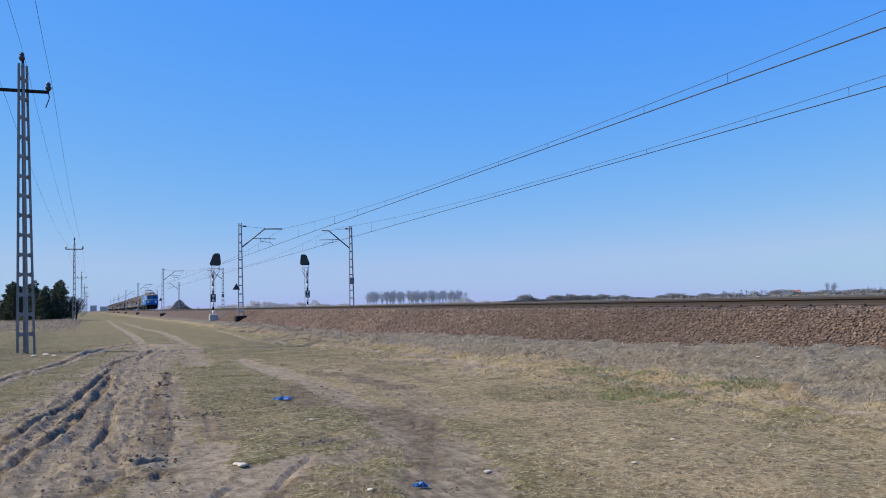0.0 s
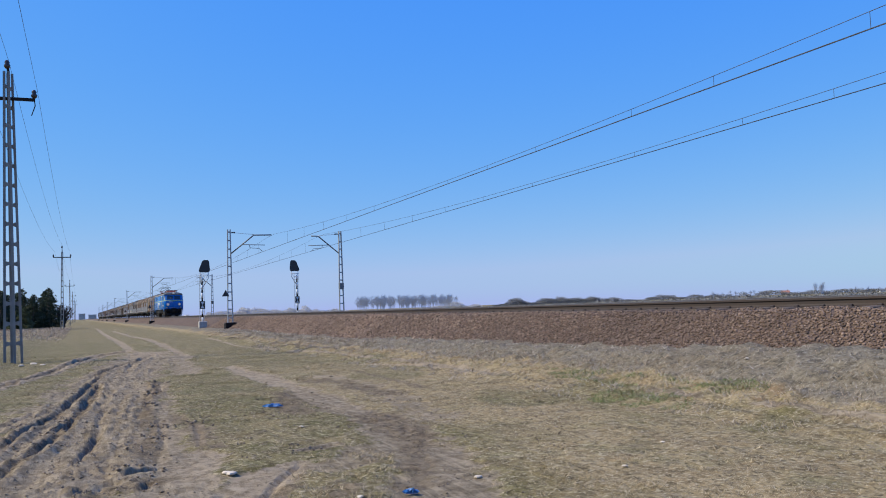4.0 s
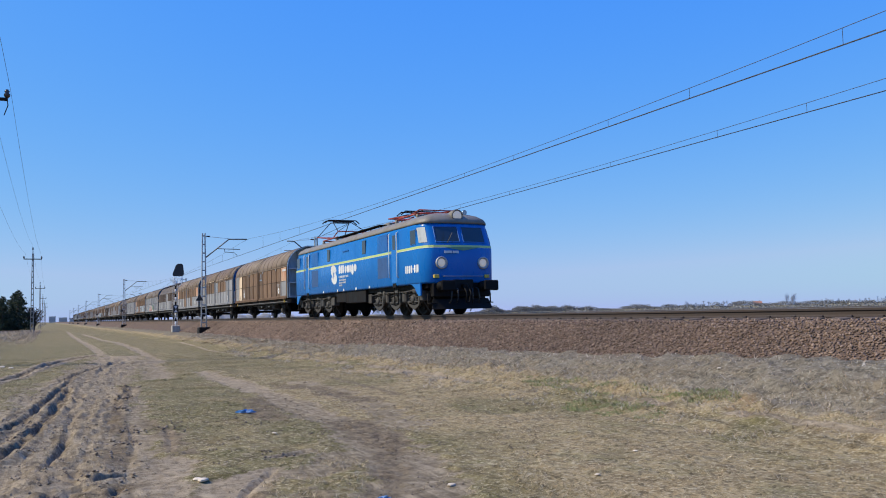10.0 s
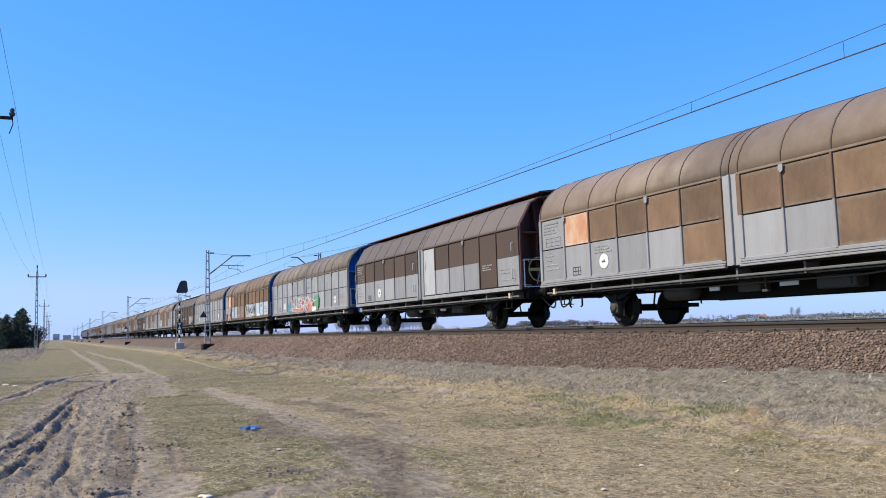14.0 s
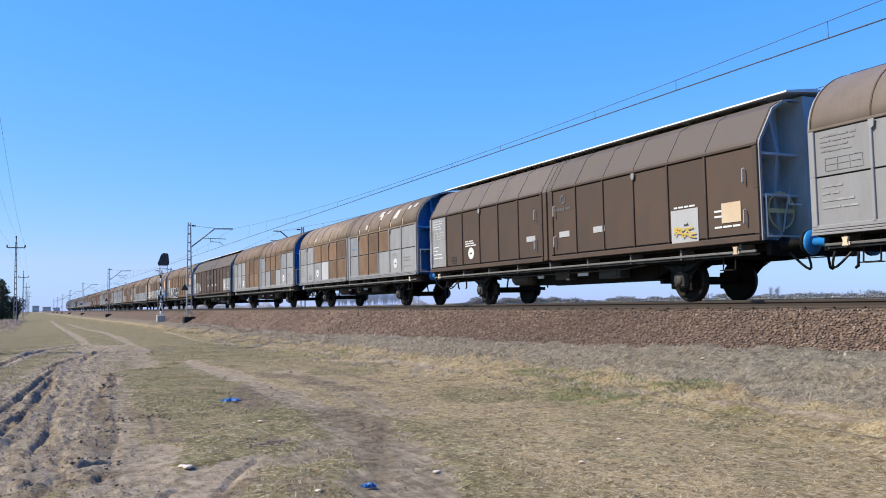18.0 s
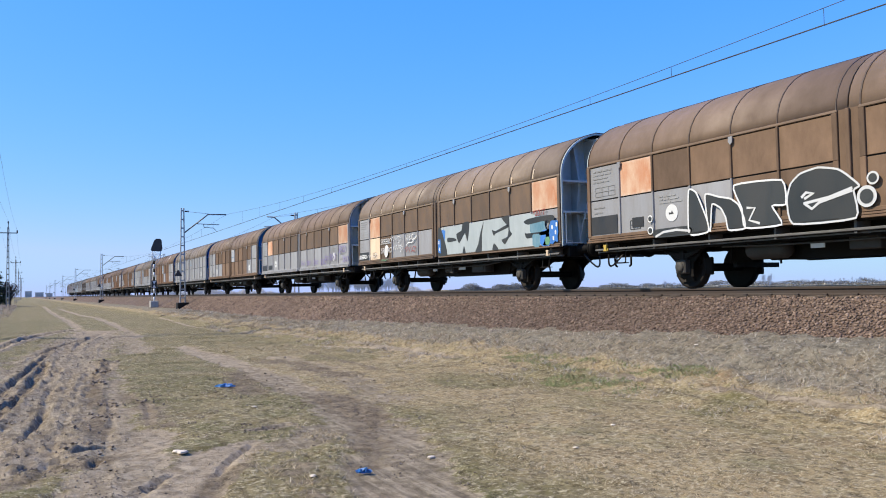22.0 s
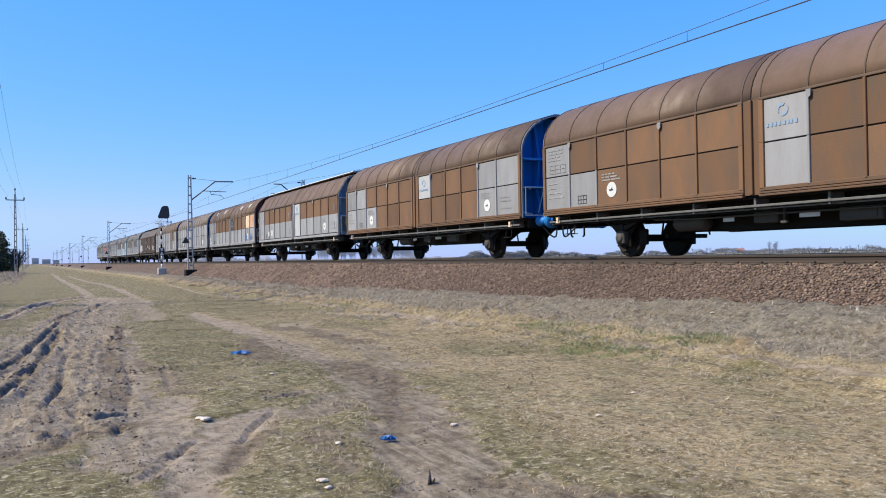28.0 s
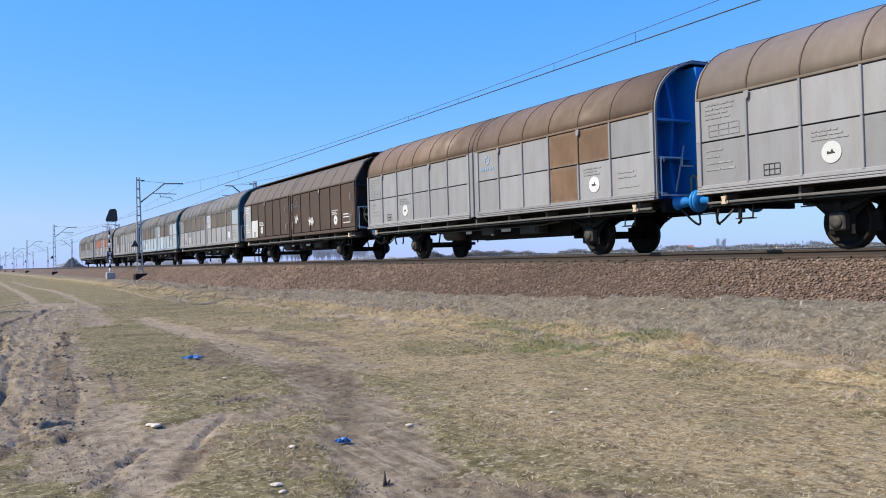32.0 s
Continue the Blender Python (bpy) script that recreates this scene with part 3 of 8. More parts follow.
RUTS = [  # line, half width, depth
    ([(-1.0, 8.4), (-0.72, 9.9), (-0.56, 10.8), (-0.3, 12.3), (-0.02, 15.0), (0.2, 17.6), (0.46, 21.7)], 0.10, 0.19),
    ([(-1.2, 9.2), (-0.94, 11.2), (-0.7, 13.5), (-0.37, 15.2), (-0.03, 18.9), (0.71, 26.0)], 0.085, 0.16),
    ([(-1.14, 13.5), (-0.81, 15.5), (-0.13, 17.6), (0.2, 20.2)], 0.08, 0.05),
    ([(-2.3, 19.5), (-1.41, 24.2), (-0.7, 28.2), (0.13, 36.0), (2.2, 43.0)], 0.16, 0.16),
    ([(-0.43, 32.0), (1.1, 40.8), (2.2, 43.2)], 0.2, 0.14),
    ([(0.3, 24.5), (0.75, 27.5), (1.82, 31.9), (3.22, 34.3)], 0.14, 0.13),
    ([(0.14, 22.8), (0.91, 27.7), (1.93, 32.3), (2.98, 38.1)], 0.12, 0.09),
    ([(-0.2, 8.6), (-0.05, 9.8), (0.11, 11.4), (0.38, 14.0), (0.64, 16.6)], 0.12, 0.035),
    ([(0.25, 8.9), (0.45, 10.8), (0.75, 13.6), (1.0, 16.2), (1.6, 21.0)], 0.14, 0.03),
    # torn spots and short wheel marks
    ([(0.43, 8.99), (0.71, 9.26)], 0.06, 0.10),
    ([(1.4, 17.8), (1.73, 20.4)], 0.10, 0.08),
    ([(1.17, 13.7), (0.96, 10.6)], 0.05, 0.035),
    ([(0.55, 8.28), (0.64, 8.61)], 0.05, 0.06),
    ([(-0.04, 8.43), (0.13, 8.54)], 0.06, 0.08),
    ([(0.79, 7.03), (1.03, 7.44), (1.2, 7.67)], 0.05, 0.05),
    ([(1.53, 7.48), (1.79, 8.02), (2.14, 8.62)], 0.045, 0.06),
    ([(0.62, 6.5), (1.05, 7.42)], 0.05, 0.05),
    ([(0.05, 8.62), (0.3, 8.7)], 0.06, 0.07),
    ([(0.55, 9.1), (0.78, 9.32)], 0.06, 0.10),
    ([(-0.01, 10.0), (0.19, 12.0), (0.44, 16.1)], 0.06, 0.05),
    ([(2.44, 9.45), (2.8, 9.65)], 0.07, 0.07),
    ([(1.59, 12.6), (1.38, 10.45)], 0.04, 0.03),
    ([(-0.02, 9.9), (0.1, 10.9), (0.33, 13.1)], 0.07, 0.07),
    ([(0.39, 16.9), (0.66, 19.9)], 0.09, 0.08),
    ([(1.32, 26.7), (2.55, 36.2)], 0.16, 0.10),
]
BARE = [  # line, half width, how bare
    ([(-0.8, 8.4), (-0.6, 9.4), (-0.3, 12), (0.4, 18), (1.1, 25), (2.0, 32), (2.9, 40)], 1.15, 1.0),
    ([(0.7, 9.2), (0.8, 10.5), (0.9, 12), (1.1, 16)], 0.55, 0.7),
    ([(2.36, 42), (2.36, 61), (2.36, 99), (2.7, 150)], 0.24, 0.85),
    ([(3.3, 30), (3.9, 33.6), (4.28, 44), (4.41, 61), (4.07, 72), (3.8, 110)], 0.24, 0.85),
    ([(2.8, 24), (3.2, 30), (3.6, 35)], 0.5, 0.7),
    ([(4.16, 25.5), (4.27, 19.8), (4.19, 15.9), (3.98, 13.3)], 0.33, 0.95),
    ([(3.98, 13.3), (4.1, 11.5), (3.75, 9.3), (3.35, 7.5), (2.95, 6.1), (2.4, 4.6)], 0.42, 0.85),
    ([(5.64, 20.0), (5.6, 17), (5.4, 14.3), (4.8, 11.0)], 0.4, 0.5),
    ([(0.45, 4.6), (0.8, 5.9), (1.28, 7.3), (1.7, 8.25), (2.2, 8.55), (2.6, 8.35)], 0.30, 0.95),
    ([(0.5, 7.2), (0.9, 8.6), (1.1, 10.0)], 0.45, 0.85),
    ([(2.1, 4.3), (2.4, 5.3), (2.75, 6.5), (2.95, 7.2)], 0.30, 0.95),
    ([(7.45, 23.6), (8.2, 21.0), (8.36, 18.2), (8.28, 15.8)], 0.10, 0.9),
    ([(3.0, 4.2), (2.9, 5.0)], 0.5, 0.55),
    ([(2.4, 8.3), (3.2, 9.1)], 0.35, 0.7),
]
GRIT_AND_SHADE = [  # dark torn soil beside the path and painted rut shade: line, half width, strength
    ([(5.0, 19.2), (5.4, 17.4), (5.4, 14.9)], 0.42, 0.8),
    ([(6.66, 20.8), (6.49, 17.8), (6.36, 15.4)], 0.14, 0.6),
    ([(4.1, 12.2), (3.95, 10.3), (3.75, 9.2)], 0.34, 0.95),
    ([(3.55, 9.0), (3.2, 8.0), (2.85, 7.0)], 0.2, 0.65),
    ([(2.75, 5.3), (3.05, 4.95), (3.3, 4.4), (3.5, 4.0)], 0.24, 0.95),
    ([(3.75, 16.5), (3.45, 14.6), (3.2, 13.0)], 0.28, 0.75),
    ([(1.2, 6.5), (1.5, 7.2), (1.75, 7.6)], 0.14, 0.7),
    ([(1.45, 14.0), (1.55, 12.0), (1.45, 10.3)], 0.22, 0.6),
    ([(1.75, 21.3), (1.44, 18.3), (1.1, 16.1), (0.95, 12.0), (0.7, 10.2)], 0.16, 0.75),
    ([(2.0, 6.1), (2.2, 7.3)], 0.2, 0.55),
    # shade inside the deep ruts, painted with the dark soil colour
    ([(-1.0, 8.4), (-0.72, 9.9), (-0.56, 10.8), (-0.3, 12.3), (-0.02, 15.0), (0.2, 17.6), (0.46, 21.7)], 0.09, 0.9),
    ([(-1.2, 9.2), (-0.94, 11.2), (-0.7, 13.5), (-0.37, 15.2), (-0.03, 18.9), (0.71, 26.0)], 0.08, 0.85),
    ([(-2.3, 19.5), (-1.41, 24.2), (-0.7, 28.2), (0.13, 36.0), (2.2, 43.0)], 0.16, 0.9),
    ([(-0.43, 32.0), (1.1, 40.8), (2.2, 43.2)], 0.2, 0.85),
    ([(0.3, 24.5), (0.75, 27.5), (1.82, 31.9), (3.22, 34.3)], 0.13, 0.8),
    # one more dark patch at the near end of the ruts
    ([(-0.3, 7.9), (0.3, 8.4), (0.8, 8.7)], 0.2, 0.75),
]
GREEN = [((8.8, 12.4), (0.35, 2.6)), ((9.0, 9.6), (0.3, 0.7)), ((7.9, 10.5), (0.5, 1.2))]


def ground_fields(x, y):
    """Height, bareness and weediness of the ground at arrays of places."""
    h = 0.05 * vnoise(x, y, 2.6, 3) + 0.028 * vnoise(x, y, 0.7, 4) * smooth01((60 - np.abs(y)) / 30) + 0.12 * vnoise(x, y, 19, 5) * smooth01((np.hypot(x, y) - 12) / 20)
    h = h + 0.2 * smooth01((-1.8 - x) / 2.0) * smooth01((y - 14) / 18)
    bare = np.zeros(x.shape)
    for pts, w, k in BARE:
        d, _ = near_line(x, y, pts)
        d = d + w * 0.7 * vnoise(x, y, 0.8, 11) + w * 0.6 * vnoise(x, y, 0.28, 12) + w * 0.4 * vnoise(x, y, 0.12, 13)
        bare = np.maximum(bare, k * smooth01((w * 1.3 - d) / (w * 0.8)))
    h = h - 0.03 * bare
    clods = np.abs(vnoise(x, y, 0.22, 21)) * 0.5 + np.abs(vnoise(x, y, 0.11, 22)) * 0.35
    muddy = np.zeros(x.shape)
    for pts, w, dep in RUTS:
        d, s = near_line(x, y, pts)
        d = np.maximum(d + 0.9 * w * vnoise(x, y * 0.6, 0.9, 33) + 0.5 * w * vnoise(x, y * 0.4, 0.3, 31) + 0.3 * w * vnoise(x, y * 0.7, 0.11, 32), 0)
        trough = smooth01((w - d) / (w * 0.55))
        if w >= 0.08:
            trough = trough * (0.4 + 0.6 * smooth01((vnoise(x, y * 0.6, 0.7, 35) + 0.16) / 0.22))
        bank = np.exp(-((d - 1.55 * w) / (0.55 * w)) ** 2)
        h = h - (0.54 if w >= 0.08 else 0.7) * dep * trough + dep * (0.22 if w >= 0.08 else 0.06) * bank * (0.5 + 1.6 * clods)
        if w >= 0.08:
            muddy = np.maximum(muddy, np.exp(-(d / (2.2 * w)) ** 2))
        bare = np.maximum(bare, smooth01((2.6 * w - d) / w))
    # combed ridges that follow the wheel tracks
    u = x - np.interp(y, [5, 8, 12, 18, 25, 32, 40], [-0.95, -0.72, -0.3, 0.35, 1.0, 1.95, 2.9])
    zone = smooth01((1.9 - np.abs(u + 0.1)) / 0.7) * smooth01((46 - y) / 10) * bare
    ridge = 0.8 * vnoise(u, y * 0.07, 0.17, 81) + 0.8 * vnoise(u, y * 0.10, 0.085, 82)
    h = h + 0.065 * zone * ridge * (0.55 + 1.2 * np.maximum(0, vnoise(x, y, 0.9, 83)))
    rough = np.maximum(muddy, 0.5 * bare * smooth01((1.6 - x) / 1.0))
    crack = np.maximum(0, 0.5 - np.abs(vnoise(x, y, 0.45, 23)) * 9) * np.maximum(0, vnoise(x, y, 1.7, 24) + 0.15)
    lump = np.maximum(0, vnoise(x, y * 0.6, 0.19, 26)) ** 1.5 * 1.6 + np.maximum(0, vnoise(x, y, 0.09, 27)) * 1.3 + np.abs(vnoise(x, y, 0.055, 29)) * 0.6
    h = h + rough * (0.05 * clods + 0.05 * lump) * (1 + 0.6 * muddy) * smooth01((45 - y) / 15) - 0.10 * crack * bare
    h = h + (0.022 * np.maximum(0, vnoise(x, y, 0.16, 25)) + 0.034 * np.maximum(0, vnoise(x, y, 0.085, 28))) * smooth01((16 - np.hypot(x - 2, y - 6)) / 8) * (1 - 0.7 * bare)
    grit_shade = grit_and_shade(x, y)
    h = h + grit_shade * (0.05 * np.maximum(0, vnoise(x, y, 0.13, 121)) + 0.045 * np.maximum(0, vnoise(x, y, 0.08, 122)) - 0.012)
    # the strip of dead weeds at the foot of the bank
    s = smooth01((x - 7.6) / 1.2)
    far = smooth01((x - 30) / 20)
    h = h + s * (1 - far) * (0.12 + 0.30 * smooth01((x - 8.4) / 1.7) + 0.45 * smooth01((x - 9.2) / 1.5) * np.exp(-np.maximum(y - 3, 0) / 14))
    h = h + s * (1 - far) * (0.07 * np.abs(vnoise(x, y, 0.5, 41)) * 2 + 0.10 * np.maximum(0, vnoise(x, y, 0.2, 42)))
    edge = x + 0.5 * vnoise(x, y, 1.6, 51) + 0.3 * vnoise(x, y, 0.4, 52)
    weedy = smooth01((edge - 8.2) / 1.25) * (1 - smooth01((x - 26) / 6))
    # thin pale line of bare soil along the foot of the bank
    d, _ = near_line(x, y, [(7.95, 57), (7.4, 41), (8.2, 32), (8.45, 22), (8.4, 16.1), (8.5, 12.1), (8.45, 10.0), (8.6, 8.2), (8.55, 6.6), (8.6, 5.9)])
    line = smooth01((0.13 - d + 0.08 * vnoise(x, y, 0.3, 55)) / 0.05) * smooth01((vnoise(x, y, 1.3, 56) + 0.2) / 0.1)
    weedy = weedy * (1 - line)
    return h, np.maximum(bare * (1 - weedy), line), weedy


def grit_and_shade(x, y):
    """Where dark soil has been torn up, and where shade is painted into the ruts."""
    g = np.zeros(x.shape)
    for pts, w, k in GRIT_AND_SHADE:
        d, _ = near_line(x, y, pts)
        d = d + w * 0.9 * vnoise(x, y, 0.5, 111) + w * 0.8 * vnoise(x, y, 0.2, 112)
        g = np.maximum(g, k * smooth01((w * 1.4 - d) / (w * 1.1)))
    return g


def muddiness(x, y):
    """Damp, darker earth where wheels have churned it."""
    u = x - np.interp(y, [5, 8, 12, 18, 25, 32, 40], [-0.95, -0.72, -0.3, 0.35, 1.0, 1.95, 2.9])
    a = smooth01((2.2 - np.abs(u) + 0.8 * vnoise(x, y, 1.1, 95)) / 0.8) * smooth01((40 - y) / 8) * 0.75
    b = smooth01((19 - y) / 5) * smooth01((x - 1.9) / 0.6) * 0.95
    return np.clip(np.maximum(a, b) * (0.8 + 0.8 * vnoise(x, y, 0.6, 96)), 0, 1)


def lushness(x, y):
    """Where the turf is greener and darker: between the wheel tracks and left of them."""
    a = smooth01((5.4 - x + 1.6 * vnoise(x, y, 2.4, 91)) / 2.2) * smooth01((110 - y) / 60)
    b = smooth01((-0.6 - x) / 1.2) * smooth01((y - 12) / 6) * 0.7
    c = 0.75 * smooth01((vnoise(x, y, 1.7, 92) - 0.08) / 0.15) * smooth01((y - 5) / 5)
    c = np.maximum(c, 0.8 * smooth01((y - 16 + 3 * vnoise(x, y, 3.0, 94)) / 12))
    c = np.maximum(c, 0.85 * smooth01((x - 6.6) / 0.7) * smooth01((vnoise(x, y, 1.1, 99) + 0.12) / 0.2) * smooth01((14 - y) / 4))
    return np.clip(np.maximum(np.maximum(a, b), c) * (0.75 + 0.7 * vnoise(x, y, 0.5, 93)), 0, 1)


def axis_steps(lo, hi, fine_lo, fine_hi, step, grow=1.09):
    a = list(np.arange(fine_lo, fine_hi + 1e-6, step))
    s = step
    while a[-1] < hi:
        s *= grow
        a.append(a[-1] + s)
    s = step
    while a[0] > lo:
        s *= grow
        a.insert(0, a[0] - s)
    return np.array(a)


gx = axis_steps(-3200, 4.6, -1.9, 4.6, 0.038, 1.05)
gx = np.concatenate([gx[gx < 4.6], axis_steps(4.65, 3200, 4.65, 9.8, 0.06, 1.07)])
gy = axis_steps(3.6, 4200, 3.6, 15.0, 0.045, 1.016)
gy = np.concatenate([-np.geomspace(1503.6, 0.4, 40) + 3.6, gy])
GX, GY = np.meshgrid(gx, gy)
gh, gbare, gweedy = ground_fields(GX.ravel(), GY.ravel())
nxg, nyg = len(gx), len(gy)
idx = np.arange(nxg * nyg).reshape(nyg, nxg)
quads = np.stack([idx[:-1, :-1], idx[:-1, 1:], idx[1:, 1:], idx[1:, :-1]], -1).reshape(-1, 4)


def big_mesh(name, verts, faces, mat):
    """A mesh from arrays, all faces with the same number of corners."""
    me = bpy.data.meshes.new(name)
    verts, faces = np.asarray(verts, np.float32), np.asarray(faces, np.int32)
    k = faces.shape[1]
    me.vertices.add(len(verts))
    me.vertices.foreach_set("co", verts.ravel())
    me.loops.add(faces.size)
    me.loops.foreach_set("vertex_index", faces.ravel())
    me.polygons.add(len(faces))
    me.polygons.foreach_set("loop_start", np.arange(0, faces.size, k, dtype=np.int32))
    me.update(calc_edges=True)
    me.validate()
    return with_mat(me, mat)


gme = big_mesh("ground", np.stack([GX.ravel(), GY.ravel(), gh], 1), quads, "ground")
for nm, arr in (("bare", gbare), ("weedy", gweedy), ("lush", lushness(GX.ravel(), GY.ravel())), ("mud", muddiness(GX.ravel(), GY.ravel())), ("grit_shade", grit_and_shade(GX.ravel(), GY.ravel()))):
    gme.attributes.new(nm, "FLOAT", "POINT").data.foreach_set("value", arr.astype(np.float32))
gme.polygons.foreach_set("use_smooth", np.ones(len(gme.polygons), bool))
ground = tagged(new("ground", gme), "dry straw-coloured field with trodden earth tracks and muddy wheel ruts", "ground", kind="structure")

# ---- ballast bed of the double track ----
prof = [(9.85, 0.25), (10.25, 0.42), (10.75, 0.70), (11.25, 0.98), (11.62, 1.20), (11.85, 1.31), (12.2, 1.335), (13.85, 1.325), (15.85, 1.30), (17.9, 1.325), (19.5, 1.33), (19.9, 1.30), (21.4, 0.42), (21.9, 0.2)]
by = np.concatenate([np.arange(-460, -40, 20.0), np.arange(-40, 2, 2.0), np.arange(2, 40, 0.25), np.arange(40, 160, 2.0), np.arange(160, 1500, 20.0)])
px = np.interp(np.linspace(0, len(prof) - 1, 53), range(len(prof)), [p[0] for p in prof])
pz = np.interp(np.linspace(0, len(prof) - 1, 53), range(len(prof)), [p[1] for p in prof])
BX, BY = np.meshgrid(px, by)
BZ = np.tile(pz, (len(by), 1)) + 0.05 * vnoise(BX, BY, 0.9, 61) + 0.03 * vnoise(BX, BY, 0.3, 62) - 0.02
bi = np.arange(BX.size).reshape(BX.shape)
bq = np.stack([bi[:-1, :-1], bi[:-1, 1:], bi[1:, 1:], bi[1:, :-1]], -1).reshape(-1, 4)
bed = big_mesh("ballast", np.stack([BX.ravel(), BY.ravel(), BZ.ravel()], 1), bq, "ballast")
tagged(new("ballast", bed), "reddish-brown crushed stone ballast bank under two tracks", "ballast", kind="structure")

# ---- rails ----
RAIL = [(-0.075, -0.172), (0.075, -0.172), (0.075, -0.160), (0.02, -0.145), (0.011, -0.12), (0.011, -0.06), (0.036, -0.042), (0.036, -0.006), (0.028, 0.0), (-0.028, 0.0), (-0.036, -0.006), (-0.036, -0.042), (-0.011, -0.06), (-0.011, -0.12), (-0.02, -0.145), (-0.075, -0.160)]
for cx in (TRACK_X, FAR_X):
    for s in (-0.753, 0.753):
        b = Build()
        b.loft([[(cx + s + p, y, RAIL_Z + q) for p, q in RAIL] for y in (-460, 40, 200, 1500)])
        r = solid("rail", b, "rail", "rusty brown steel running rail on concrete sleepers", "rail", kind="structure")
        hb = Build().box(cx + s - 0.026, cx + s + 0.026, -460, 1500, RAIL_Z - 0.003, RAIL_Z + 0.003)
        part("rail_head", hb, "railhead", r, "polished running surface")

# ---- overhead line: lattice masts, brackets and wires ----
CONTACT, SPAN, MAST_Y = RAIL_Z + 5.10, 73.5, 64.0


def lattice_mast(side, sign_plate=False):
    """Two channel legs joined by battens; the bracket reaches over the track. side -1: the mast stands on the camera's side."""
    m = thing("catenary_mast", "grey lattice steel mast with tubular bracket beside the track", "mast", "catenary masts")
    H = 7.15
    for x in (-0.15, 0.15):
        b = Build()
        b.loft([[(x * k - 0.035, -0.09, z), (x * k + 0.035, -0.09, z), (x * k + 0.035, 0.09, z), (x * k - 0.035, 0.09, z)] for z, k in ((0.0, 1.25), (H, 0.62))])
        part("leg", b, "galv", m)
    for i in range(11):
        z = 0.35 + i * 0.66
        w = 0.15 * (1.25 - 0.63 * z / H) + 0.03
        for y in (-0.085, 0.085):
            part("batten", Build().box(-w, w, y - 0.008, y + 0.008, z - 0.045, z + 0.045), "galv", m)
    part("footing", Build().box(-0.42, 0.42, -0.45, 0.45, -0.95, 0.0, 0.04), "concrete" if not sign_plate else "under_grey", m, "dirty concrete footing")
    s = -side
    reach = 3.28 if side < 0 else 2.5
    part("bracket_tube", Build().path([(s * 0.1, 0, 5.25), (s * 1.9, 0, 6.72), (s * reach, 0, 6.74)], 0.05, 8), "galv_dark", m)
    part("top_tie", Build().tube((s * 0.08, 0, 6.92), (s * 2.0, 0, 6.76), 0.014, 6), "galv", m)
    part("insulator", Build().lathe([(0, 0.03), (0.05, 0.075), (0.10, 0.035), (0.15, 0.075), (0.20, 0.035), (0.25, 0.075), (0.3, 0.03)], "x", (s * 0.18 if s > 0 else s * 0.18 - 0.3, 0, 6.91), 10), "ceramic", m)
    part("steady_arm", Build().path([(s * 1.0, 0, 5.98), (s * 2.75, 0, 5.94)], 0.03, 7).path([(s * 1.55, 0, 5.96), (s * 1.6, 0, 5.72), (s * 2.3, 0, 5.68), (s * 2.55, 0, CONTACT - RAIL_Z + 0.02 + 0.32)], 0.022, 6), "galv_dark", m)
    if sign_plate:
        t = Build().prism([(-0.62, 2.0), (-0.05, 2.0), (-0.33, 2.5)], "y", -0.13, -0.11)
        part("warning_plate", t, "black", m, "dark triangular plate")
        part("plate_bracket", Build().box(-0.35, -0.1, -0.11, -0.09, 2.1, 2.16), "galv", m)
    return m


near_mast = lattice_mast(-1, True)
near_mast.matrix_basis = pose(10.62, MAST_Y, 0.95)
far_mast = lattice_mast(1)
part("switch_box", Build().box(-0.2, 0.2, -0.2, 0.12, 2.2, 2.75, 0.04), "galv_dark", far_mast)
far_mast.matrix_basis = pose(20.4, 67.0, 1.15)
for i in (-1, 1, 2, 3, 4, 5, 6):
    copy_thing(near_mast, pose(10.62, MAST_Y + i * SPAN, 0.95))
    copy_thing(far_mast, pose(20.4, 67.0 + i * SPAN, 1.15))


def messenger(y):
    d = (y - MAST_Y) % SPAN
    u = d / SPAN * 2 - 1
    return CONTACT + 0.14 + 0.95 * u * u


def overhead(cx, name):
    w = thing(name, "thin dark contact wire with droppers and carrying wire", "overhead wire", "overhead wires")
    for s in (-0.02, 0.02):
        part("contact_wire", Build().path([(cx + s, y, CONTACT) for y in (-60, 0, 60, 150, 300, 600)], 0.0075, 6), "wire", w)
    ys = np.concatenate([np.arange(-60, 160, 3.0), np.arange(160, 520, 6.0)])
    part("carrying_wire", Build().path([(cx, y, messenger(y)) for y in ys], 0.008, 5), "wire", w)
    steps = [10.6, 14.85, 18.05, 23.2, 26.75, 30.3, 35.0, 39.5, 44.2, 49, 53.8, 58.6] + [float(MAST_Y + 5 + 5 * i) for i in range(26)]
    for y in steps:
        part("dropper", Build().tube((cx, y, CONTACT), (cx, y, messenger(y)), 0.006, 5), "wire", w)
    return w


overhead(TRACK_X + 0.05, "overhead_line")
overhead(FAR_X, "overhead_line")


